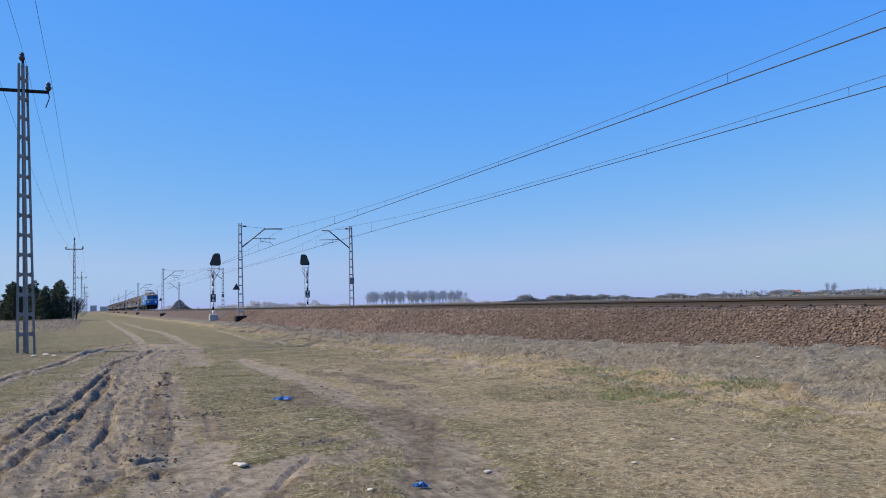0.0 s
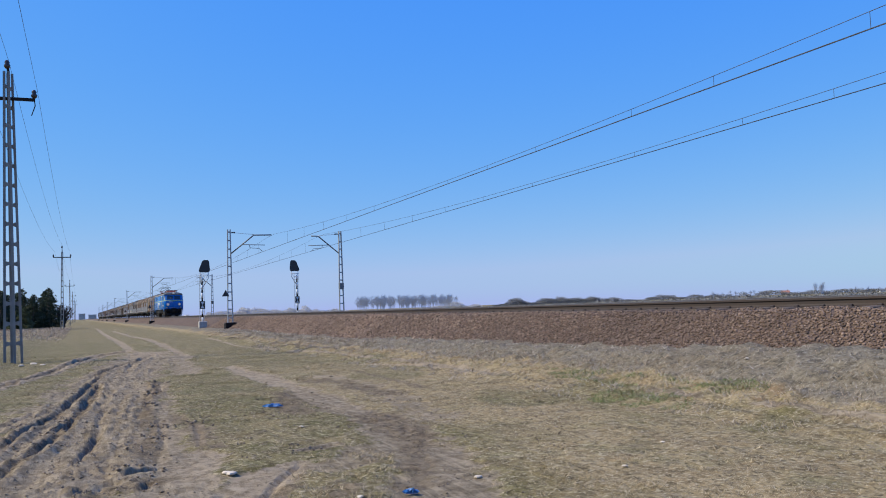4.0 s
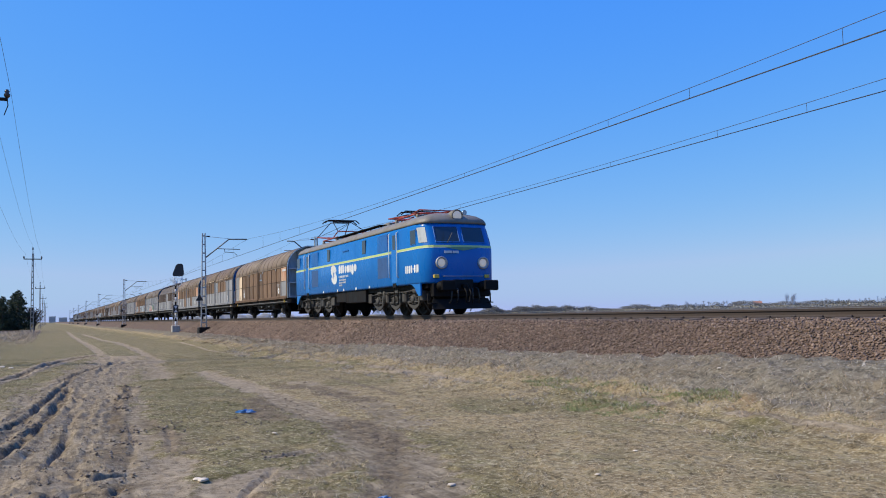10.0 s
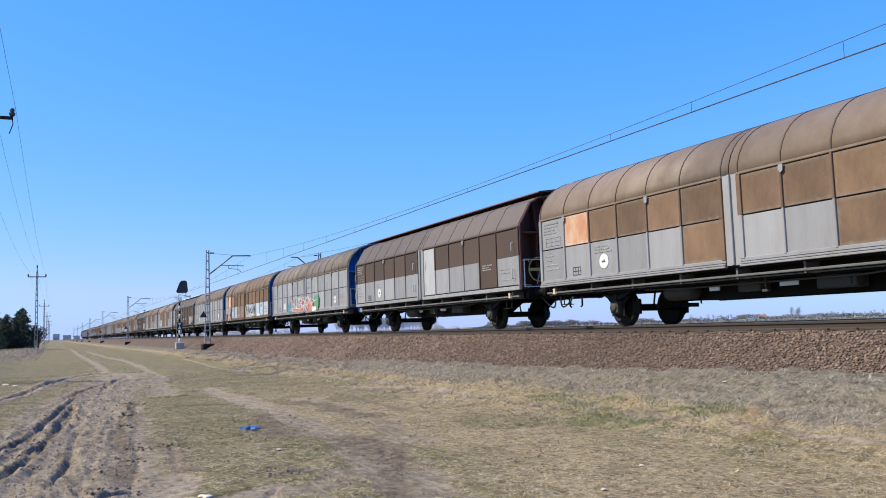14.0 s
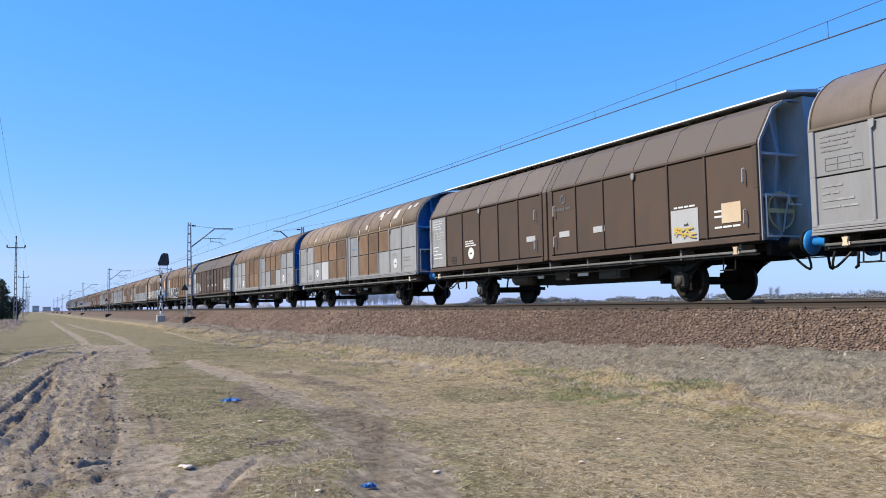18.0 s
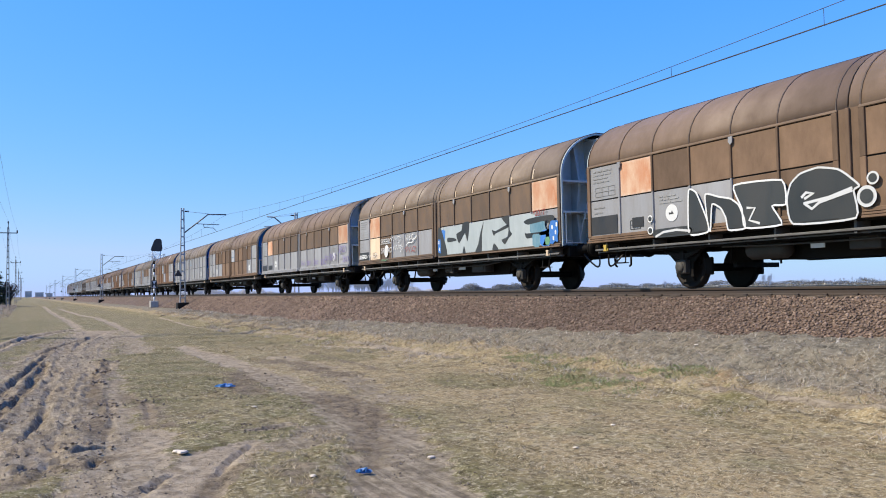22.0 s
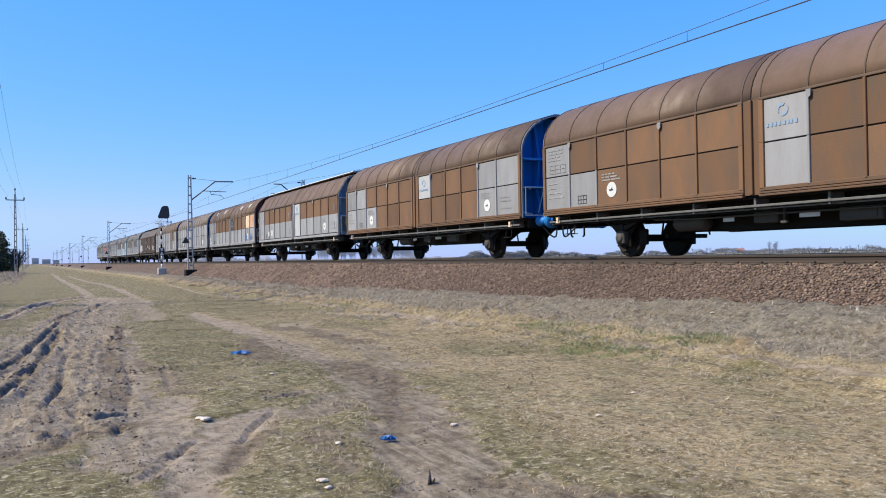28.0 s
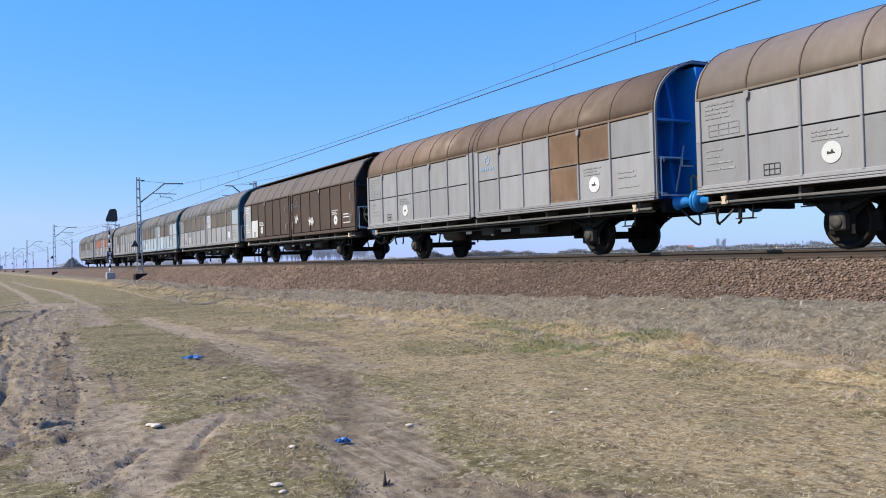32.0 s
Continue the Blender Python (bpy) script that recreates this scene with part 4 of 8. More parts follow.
# ---- colour-light signals, seen from behind ----
def signal(face):
    s = thing("railway_signal", "light signal on banded white post with black head", "signal", "signals")
    z, i = 0.0, 0
    while z < 4.0:
        h = min(0.42 if i % 2 == 0 else 0.3, 4.0 - z)
        part("post_band", Build().tube((0, 0, z), (0, 0, z + h), 0.075, 12), "white" if i % 2 == 0 else "under", s)
        z += h
        i += 1
    part("footing", Build().box(-0.35, 0.35, -0.35, 0.35, -0.55, 0.06, 0.05), "concrete", s, "pale concrete footing")
    outline = [(0.42, 5.56), (0.18, 5.55), (0.02, 5.42), (-0.22, 4.78), (-0.28, 4.58), (-0.2, 4.45), (0.55, 4.43), (0.68, 4.52), (0.71, 4.7), (0.64, 5.42), (0.56, 5.53)]
    head = Build()
    head.prism([(face * x, z) for x, z in outline], "y", -0.03, 0.03)
    part("backboard", head, "black", s, "black oval backboard")
    part("lamp_housing", Build().box(face * 0.3 - 0.18, face * 0.3 + 0.18, 0.03, 0.34, 4.5, 5.45, 0.05), "under", s)
    for zz in (4.65, 4.97, 5.27):
        part("lamp_hood", Build().lathe([(0.34, 0.12), (0.58, 0.13), (0.58, 0.10), (0.36, 0.09)], "y", (face * 0.3, 0, zz), 12), "black", s)
    part("head_bracket", Build().path([(face * 0.06, 0, 3.1), (face * 0.55, 0, 3.9), (face * 0.55, 0, 4.45)], 0.035, 6).path([(-0.14 * face, 0, 3.5), (-0.14 * face, 0, 4.45)], 0.03, 6).path([(-0.25 * face, 0, 4.2), (0.6 * face, 0, 4.2)], 0.03, 6).path([(-0.14 * face, 0, 4.2), (0.2 * face, 0, 3.8), (0.55 * face, 0, 4.2)], 0.022, 5), "white", s)
    part("marker_plate", Build().box(-0.23, 0.23, -0.10, -0.085, 1.15, 1.86, 0.01), "black", s, "black plate with a white hourglass")
    for q in (-1, 1):
        part("plate_mark", Build().prism([(-0.15, 1.505 + q * 0.29), (0.15, 1.505 + q * 0.29), (0.02, 1.505 + q * 0.03), (-0.02, 1.505 + q * 0.03)], "y", -0.107, -0.101), "white", s)
    lad = Build()
    for x in (-0.2, 0.2):
        lad.tube((x, 0.28, 0.0), (x, 0.28, 4.2), 0.018, 5)
    part("ladder", lad, "galv", s)
    for i in range(13):
        part("rung", Build().tube((-0.2, 0.28, 0.3 + i * 0.3), (0.2, 0.28, 0.3 + i * 0.3), 0.012, 5), "galv", s)
    return s


sg = signal(1)
sg.matrix_basis = pose(10.17, 76.0, 0.98)
sg2 = signal(-1)
sg2.matrix_basis = pose(20.35, 82.2, 1.28)


# ---- wooden-post power line: concrete ladder poles ----
def power_pole():
    p = thing("power_pole", "tall grey concrete ladder pole with steel crossarm and dark insulators", "utility pole", "power line poles")
    H = 11.3
    for off, y in ((0.0, -0.16), (0.2, 0.2)):
        for x in (-1, 1):
            b = Build()
            b.loft([[(off * k + x * 0.155 * k - 0.045, y - 0.05, z), (off * k + x * 0.155 * k + 0.045, y - 0.05, z), (off * k + x * 0.155 * k + 0.045, y + 0.05, z), (off * k + x * 0.155 * k - 0.045, y + 0.05, z)] for z, k in ((-0.4, 1.14), (H, 0.50))])
            part("leg", b, "pole_concrete", p)
        for i in range(14):
            z = 0.55 + i * 0.78
            k = 1.14 - 0.64 * (z + 0.4) / (H + 0.4)
            part("rung", Build().prism([(off * k - 0.17 * k, z - 0.12), (off * k, z - 0.06), (off * k + 0.17 * k, z - 0.12), (off * k + 0.17 * k, z + 0.12), (off * k, z + 0.06), (off * k - 0.17 * k, z + 0.12)], "y", y - 0.045, y + 0.045), "pole_concrete", p)
    part("crossarm", Build().box(-0.95, 1.0, -0.06, 0.06, 10.18, 10.30, 0.01), "under_grey", p)
    part("top_pin", Build().tube((0.05, 0, 11.2), (0.05, 0, 11.6), 0.05, 8), "under_grey", p)
    for x, z in ((-0.92, 10.3), (0.97, 10.3), (0.02, 11.45)):
        part("insulator", Build().lathe([(0, 0.05), (0.06, 0.11), (0.14, 0.12), (0.2, 0.07), (0.26, 0.10), (0.34, 0.05)], "z", (x, 0, z), 12), "ceramic", p, "dark glazed insulator")
    part("stirrup", Build().path([(0.97, 0, 10.28), (1.0, 0, 10.0), (0.86, 0.1, 9.62)], 0.02, 5), "under_grey", p)
    return p


def slim_pole():
    """One ladder frame of concrete with a crossarm and a tall top pin."""
    p = thing("power_pole", "slim grey concrete ladder pole with a short crossarm", "utility pole", "power line poles")
    H = 10.6
    for x in (-1, 1):
        b = Build().loft([[(x * 0.15 * k - 0.04, -0.07, z), (x * 0.15 * k + 0.05, -0.07, z), (x * 0.15 * k + 0.05, 0.07, z), (x * 0.15 * k - 0.05, 0.07, z)] for z, k in ((-0.4, 1.2), (H, 0.42))])
        part("leg", b, "pole_concrete", p)
    for i in range(14):
        z = 0.6 + i * 0.76
        k = 1.2 - 0.78 * (z + 0.4) / (H + 0.4)
        part("rung", Build().box(-0.15 * k, 0.15 * k, -0.06, 0.06, z - 0.08, z + 0.08), "pole_concrete", p)
    part("crossarm", Build().box(-1.1, 1.1, -0.06, 0.06, 9.8, 9.92, 0.01), "under_grey", p)
    part("top_pin", Build().tube((0, 0, 10.5), (0, 0, 11.2), 0.05, 8, 0.035), "under_grey", p)
    for x, z in ((-1.06, 9.92), (1.06, 9.92), (0, 11.1)):
        part("insulator", Build().lathe([(0, 0.05), (0.06, 0.10), (0.14, 0.11), (0.2, 0.07), (0.26, 0.09), (0.34, 0.05)], "z", (x, 0, z), 12), "ceramic", p, "dark glazed insulator")
    return p


POLES = [36.1, 122.0, 228.0, 325.0, 422.0, 520.0]
POLE_X = [-2.42, -2.0, -2.03, -2.03, -1.85, -1.75]
pole = power_pole()
pole.matrix_basis = pose(-2.42, POLES[0], 0.2, 0, -0.7, 0)
slim = slim_pole()
slim.matrix_basis = pose(POLE_X[1], POLES[1], 0.2)
for i in range(2, 6):
    copy_thing(slim, pose(POLE_X[i], POLES[i], 0.2, 0, 0.3 * (i % 2), 3 * i))
for off, z in ((-0.92, 10.85), (0.96, 10.85), (-0.06, 11.95)):
    b = Build()
    ends = [(POLE_X[0], POLES[0] - 92.0)] + list(zip(POLE_X, POLES))[:5]
    for (xa, a), (xb, c) in zip(ends, ends[1:]):
        b.path([(xa + (xb - xa) * i / 12 + off, a + (c - a) * i / 12, z - 4.2 * (i / 12) * (1 - i / 12)) for i in range(13)], 0.007, 5)
    solid("power_line", b, "wire", "thin dark power conductor sagging between concrete poles", "cable", group="power line wires")


# ---- trees ----
def crown_mesh(name, seed, n, place, size, mat):
    """Many small leaf-like triangles; place gives a centre for each from random numbers."""
    r = np.random.RandomState(seed)
    c = place(r, n)
    d = r.normal(size=(n, 3, 3))
    d /= np.linalg.norm(d, axis=2, keepdims=True)
    v = (c[:, None, :] + d * (size * (0.5 + r.rand(n, 1, 1)))).reshape(-1, 3)
    return big_mesh(name, v, np.arange(3 * n).reshape(-1, 3), mat)


def conifer(seed, h, light=False):
    """A pine: a leaning leader, whorls of limbs of uneven length, a cloud of needles round each limb's outer half."""
    t = thing("conifer_tree", "yellow-green young pine in front of the dark trees" if light else "dark green ragged pine at the edge of the field", "tree", "conifers")
    rr = random.Random(seed)
    lean = rr.uniform(-0.25, 0.25)
    part("trunk", Build().tube((0, 0, -0.3), (lean * 0.6, 0, h * 0.55), 0.17, 8, 0.11).tube((lean * 0.6, 0, h * 0.55), (lean, 0.05, h * 0.96), 0.11, 8, 0.03), "bark", t)
    tips, limbs = [], Build()
    for i in range(44):
        z = h * (0.06 + 0.93 * (i / 44) ** 0.9)
        a = i * 2.4 + rr.uniform(-0.5, 0.5)
        L = h * (0.31 * (1 - z / h) ** 0.8 + 0.02) * rr.uniform(0.5, 1.3)
        x0 = lean * z / h
        p = (x0 + L * math.cos(a), L * math.sin(a), z + 0.10 * L)
        limbs.tube((x0, 0, z), p, 0.03, 5, 0.008)
        tips.append(((x0, 0, z), p, L))
    part("limbs", limbs, "bark", t)

    def place(r, n):
        k = r.choice(len(tips), n, p=np.array([q[2] for q in tips]) / sum(q[2] for q in tips))
        a, b_ = np.array([q[0] for q in tips])[k], np.array([q[1] for q in tips])[k]
        u = (0.25 + 0.8 * r.rand(n) ** 0.7)[:, None]
        sp = np.array([q[2] for q in tips])[k][:, None]
        return a + (b_ - a) * u + r.normal(size=(n, 3)) * (0.05 + 0.13 * sp) * np.array([1, 1, 0.55])
    part("crown", crown_mesh("crown", seed, 4600, place, 0.14, "needles_light" if light else "needles"), None, t)
    return t


kinds = [conifer(3, 7.0), conifer(5, 5.8), conifer(9, 6.4), conifer(12, 4.4)]
spots = [(-4.4, 150), (-6.6, 146), (-5.6, 158), (-5.2, 147), (-8.6, 152), (-10.4, 149), (-12.4, 153), (-14.6, 148), (-16.8, 155), (-7.6, 164), (-11.5, 165), (-18.8, 150), (-21, 154), (-5.0, 170), (-9.6, 158), (-13.4, 160), (-15.8, 164), (-7.2, 154), (-11.2, 146), (-17.6, 146), (-4.9, 155), (-8.0, 148), (-9.3, 154), (-6.1, 166), (-12.0, 158)]
for i, (x, y) in enumerate(spots):
    m = pose(x, y, 0.1, 0, 0, 47 * i)
    if i < 4:
        kinds[i].matrix_basis = m
    else:
        copy_thing(kinds[i % 4], m)
for i, (x, y, h) in enumerate(((-7.4, 141, 3.6), (-9.0, 142, 3.2))):
    conifer(21 + i, h, True).matrix_basis = pose(x, y, 0.1)


def hedge(name, label, x0, x1, y, h, n, seed, size, mat="scrub", depth=14):
    """A far belt of scrub with an uneven top."""
    def place(r, k):
        x = x0 + (x1 - x0) * r.rand(k)
        top = h * (0.5 + 0.85 * vnoise(x, x * 0, 14.0, seed) + 0.45 * vnoise(x, x * 0, 5.0, seed + 1) + 0.3 * vnoise(x, x * 0, 2.0, seed + 2)) * np.clip(np.minimum(x - x0, x1 - x) / 6, 0.35, 1)
        z = np.maximum(top, 0.5) * r.rand(k) ** 0.7
        return np.stack([x, y + depth * (r.rand(k) - 0.5), z], 1)
    return tagged(new(name, crown_mesh(name, seed, n, place, size, mat)), label, "woodland", kind="stuff")


def bare_wood(name, label, x0, x1, y, h, count, seed, mat="twigs"):
    """Far leafless trees: trunks and fans of twigs."""
    r = random.Random(seed)
    V, F = [], []

    def stick(a, b, w):
        k = len(V)
        V.extend([(a[0] - w, a[1], a[2]), (a[0] + w, a[1], a[2]), (b[0] + w * 0.4, b[1], b[2]), (b[0] - w * 0.4, b[1], b[2])])
        F.append((k, k + 1, k + 2, k + 3))
    for _ in range(count):
        x, yy, hh = r.uniform(x0, x1), y + r.uniform(-8, 8), h * r.uniform(0.72, 1.05)
        stick((x, yy, 0), (x + r.uniform(-.5, .5), yy, hh * 0.95), 0.15)
        for _ in range(34):
            z = hh * r.uniform(0.2, 0.8)
            L = hh * 0.34 * (1.2 - z / hh)
            a = r.uniform(-1, 1)
            e = (x + a * L, yy + r.uniform(-1, 1), z + L * r.uniform(0.5, 1.3))
            stick((x, yy, z), e, 0.07)
            for _ in range(5):
                stick(e, (e[0] + r.uniform(-0.5, 0.5) * L, e[1] + r.uniform(-0.4, 0.4), e[2] + L * r.uniform(-0.1, 0.7)), 0.045)
    return tagged(new(name, big_mesh(name, V, F, mat)), label, "woodland", kind="stuff")


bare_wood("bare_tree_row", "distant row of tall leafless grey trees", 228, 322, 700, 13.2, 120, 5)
hedge("far_scrub", "distant low belt of dark scrub and bushes", 366, 486, 700, 8.6, 26000, 12, 0.5)
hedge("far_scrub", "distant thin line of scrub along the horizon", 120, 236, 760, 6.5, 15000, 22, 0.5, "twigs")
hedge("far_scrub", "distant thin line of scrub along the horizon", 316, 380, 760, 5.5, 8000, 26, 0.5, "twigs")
hedge("far_scrub", "distant hedge line along the horizon", 486, 700, 740, 6.0, 24000, 32, 0.5)
hedge("far_scrub", "distant hedge line along the horizon", 690, 1250, 720, 7.0, 30000, 37, 0.6)
hedge("far_scrub", "distant dark thicket beside the railway", 25, 37, 320, 4.6, 9000, 42, 0.26)
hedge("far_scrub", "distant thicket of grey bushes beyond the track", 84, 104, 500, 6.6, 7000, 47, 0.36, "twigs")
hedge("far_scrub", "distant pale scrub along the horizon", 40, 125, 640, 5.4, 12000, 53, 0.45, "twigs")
hedge("far_scrub", "distant low grey brush in the field beyond the track", 105, 430, 260, 1.5, 9000, 61, 0.45, "scrub", 40)
hedge("dry_reeds", "pale dry reeds and brush below the conifers", -30, -1.0, 104, 0.5, 70000, 57, 0.05, "reeds", 80)
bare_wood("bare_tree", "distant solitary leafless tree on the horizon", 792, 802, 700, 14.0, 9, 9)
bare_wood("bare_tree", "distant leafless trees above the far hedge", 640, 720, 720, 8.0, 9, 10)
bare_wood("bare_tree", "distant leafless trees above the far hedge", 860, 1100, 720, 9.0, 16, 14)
bare_wood("bare_tree", "leafless saplings beside the power line", -3.2, -1.2, 150, 4.2, 3, 17, "bark")


def far_house(x, y, w, d, h, roof_mat):
    t = thing("far_house", "small distant white house with a red roof", "house", "far houses")
    part("wall", Build().box(-w / 2, w / 2, -d / 2, d / 2, 0, h), "plaster", t)
    part("roof", Build().prism([(-d / 2 - 0.5, h), (d / 2 + 0.5, h), (0, h + d * 0.42)], "x", -w / 2 - 0.4, w / 2 + 0.4), roof_mat, t)
    for k in range(3):
        wx = -w / 2 + (k + 0.5) * w / 3
        part("window", Build().box(wx - 0.6, wx + 0.6, -d / 2 - 0.04, -d / 2 + 0.02, 1.0, 2.4), "glass", t)
    part("chimney", Build().box(w * 0.2, w * 0.2 + 0.8, -0.4, 0.4, h, h + d * 0.42 + 1.0), "tile", t)
    t.matrix_basis = pose(x, y, 0, 0, 0, -40)
    return t


far_house(790, 745, 9, 7, 3.2, "tile")
far_house(772, 760, 10, 7, 3.0, "galv_dark")
far_house(905, 700, 9, 6, 1.6, "galv_dark")

# tower blocks where the line meets the horizon, haze painted into their grey windows
for x, y, w, h in ((8, 2350, 16, 15), (34, 2400, 20, 12), (60, 2500, 16, 10)):
    t = thing("tower_block", "pale tower block far off on the horizon", "building", "tower blocks")
    part("wall", Build().box(-w / 2, w / 2, -8, 8, 0, h), "plaster", t)
    part("roof", Build().box(-w / 2 - 0.4, w / 2 + 0.4, -8.4, 8.4, h, h + 0.8), "concrete", t)
    for r in range(int(h // 3)):
        part("window_band", Build().box(-w / 2 + 1.5, w / 2 - 1.5, -8.1, -7.95, 1.2 + 3 * r, 2.6 + 3 * r), "grey", t)
    t.matrix_basis = pose(x, y, 0)

# ---- the train: sliding-wall wagons ----
HALF = 7.18
S_LEFT = [0.0, 1.2, 2.33, 3.46, 4.59, 5.72, 6.98]        # column bounds of the trailing door, from the trailing end
S_RIGHT = [7.38, 8.49, 9.61, 10.73, 11.87, 12.99, 14.36]  # and of the leading door
SILL, MID, EAVE = 1.16, 2.14, 3.0
MESHES = {}


def cached(key, mat, fn):
    k = (key, mat)
    if k not in MESHES:
        MESHES[k] = with_mat(fn().mesh(key[0]), mat)
    return MESHES[k]


def shell(round_top):
    """Outer line of the upper wall and roof side, from the eave to the ridge (x, z), on the camera's side."""
    if round_top:
        return [(-1.5 * math.cos(a), EAVE + 1.17 * math.sin(a)) for a in np.linspace(0, 1.36, 9)]
    return [(-1.5, EAVE), (-1.47, 3.10), (-1.09, 3.73), (-0.80, 3.90), (-0.62, 3.94)]


def door_shell(round_top, y0, y1, side):
    out = [(side * -p[0], p[1]) for p in shell(round_top)]
    out = [(side * 1.5, SILL)] + [(side * 1.5, EAVE - 0.01)] + out[1:]
    inn = [(p[0] * 0.965, p[1] - 0.03 * (i > 1)) for i, p in enumerate(out)]
    return Build().loft([[(x, y, z) for x, z in out + inn[::-1]] for y in (y0, y1)])


def roof_half(round_top, y0, y1, cols, lo):
    """Roof side of one door with its ribs; the two doors meet in the middle."""
    y0, y1 = (HALF - 7.165, y1) if lo == 0 else (y0, HALF - 7.195)
    sh = shell(round_top)
    inn = [(p[0] * 0.95, p[1] - 0.04) for p in sh]
    b = Build().loft([[(x, y, z) for x, z in sh + inn[::-1]] for y in (y0, y1)], smooth=round_top)
    return b


def rib_build(round_top):
    sh = shell(round_top)
    o = [(p[0] - 0.014 * abs(p[0]) / 1.5, p[1] + 0.012 * (i / len(sh))) for i, p in enumerate(sh)]
    return Build().loft([[(x, q, z) for x, z in o + sh[::-1]] for q in (-0.014, 0.014)])


def post_build(w, z0, z1):
    return Build().box(-1.535, -1.47, -w, w, z0, z1, 0.008)


def door_frame(y0, y1, cols):
    """Sill and eave rail of a door, proud of its panels."""
    b = Build()
    b.box(-1.525, -1.47, y0, y1, SILL + 0.06, SILL + 0.135, 0.008)
    b.box(-1.55, -1.47, y0, y1, SILL + 0.012, SILL + 0.05, 0.006)
    b.box(-1.565, -1.47, y0, y1, SILL - 0.04, SILL + 0.002, 0.006)
    return b


def plain_ribs(y0, y1, cols):
    b = Build()
    b.box(-1.545, -1.47, y0, y1, SILL - 0.03, SILL + 0.09, 0.012)
    return b


def panel_build(w, row, split):
    z0, z1 = (SILL + 0.13, MID - (0.015 if split else 0)) if row else (MID + (0.013 if split else 0), EAVE - 0.052 if split else EAVE - 0.05)
    b = Build().box(-1.497, -1.478, -w / 2 + 0.012, w / 2 - 0.012, z0, z1, 0.006)
    return b


def wheelset_build():
    b = Build()
    for s in (-1, 1):
        prof = [(s * 0.690, 0.10), (s * 0.690, 0.38), (s * 0.680, 0.40), (s * 0.680, 0.49), (s * 0.712, 0.488), (s * 0.722, 0.465), (s * 0.815, 0.455), (s * 0.818, 0.40), (s * 0.765, 0.375), (s * 0.755, 0.20), (s * 0.80, 0.15), (s * 0.80, 0.10)]
        b.lathe(prof, "x", (0, 0, 0), 28)
        for k in range(4):
            a = k * math.pi / 2
            b.box(s * 0.79 - 0.03, s * 0.79 + 0.03, 0.27 * math.cos(a) - 0.035, 0.27 * math.cos(a) + 0.035, 0.27 * math.sin(a) - 0.035, 0.27 * math.sin(a) + 0.035)
    b.lathe([(-1.05, 0.06), (-0.84, 0.065), (-0.80, 0.09), (0.80, 0.09), (0.84, 0.065), (1.05, 0.06)], "x", (0, 0, 0), 14)
    return b


def underframe_build():
    b = Build()
    for s in (-1, 1):
        b.prism([(-7.1, 0.98), (-7.1, 1.12), (7.1, 1.12), (7.1, 0.98), (5.6, 0.86), (-5.6, 0.86)], "x", s * 1.02 - 0.05, s * 1.02 + 0.05)
        b.box(s * 1.02 - 0.13, s * 1.02 + 0.13, -7.1, 7.1, 1.10, 1.13)
        b.prism([(-4.0, 0.90), (3.4, 0.90), (2.5, 0.53), (-3.1, 0.53)], "x", s * 0.52 - 0.04, s * 0.52 + 0.04)
    b.box(-1.44, 1.44, -7.15, 7.15, 1.10, 1.15)
    for y in (-7.1, -5.6, -3.4, -1.7, 0, 1.7, 3.4, 5.6, 7.1):
        b.box(-1.02, 1.02, y - 0.06, y + 0.06, 0.88, 1.10)
    b.box(-0.55, 0.55, -3.0, 2.4, 0.54, 0.62)
    b.prism([(-4.0, 0.90), (3.4, 0.90), (2.5, 0.56), (-3.1, 0.56)], "x", -0.1, 0.1)
    for s in (-1, 1):
        b.box(s * 1.40 - 0.02, s * 1.40 + 0.02, -7.1, 7.1, 1.085, 1.13)
    for s in (-1, 1):
        b.box(-1.25, 1.25, s * 7.12 - 0.06, s * 7.12 + 0.06, 0.86, 1.14, 0.01)
    return b


def running_rail_build(s):
    b = Build()
    b.box(s * 1.44 - 0.03, s * 1.44 + 0.03, -7.0, 7.0, 0.925, 0.975, 0.01)
    b.box(s * 1.36 - 0.02, s * 1.36 + 0.02, -7.0, 7.0, 0.885, 0.91)
    for y in np.arange(-6.6, 6.7, 1.65):
        b.box(min(s * 1.02, s * 1.44), max(s * 1.02, s * 1.44), y - 0.025, y + 0.025, 0.89, 1.11)
    return b


def axle_guard_build(s):
    b = Build()
    poly = [(-0.62, 1.0), (0.62, 1.0), (0.55, 0.82), (0.26, 0.55), (0.24, 0.28), (0.15, 0.28), (0.15, 0.60), (-0.15, 0.60), (-0.15, 0.28), (-0.24, 0.28), (-0.26, 0.55), (-0.55, 0.82)]
    b.prism(poly, "x", s * 0.955 - 0.012, s * 0.955 + 0.012)
    b.box(s * 0.955 - 0.02, s * 0.955 + 0.02, -0.26, 0.26, 0.25, 0.30)
    return b


def axle_box_build(s):
    b = Build()
    b.box(min(s * 0.90, s * 1.12), max(s * 0.90, s * 1.12), -0.15, 0.15, 0.31, 0.62, 0.03)
    b.lathe([(s * 1.10, 0.12), (s * 1.15, 0.11), (s * 1.16, 0.04)], "x", (0, 0, 0.46), 14)
    return b


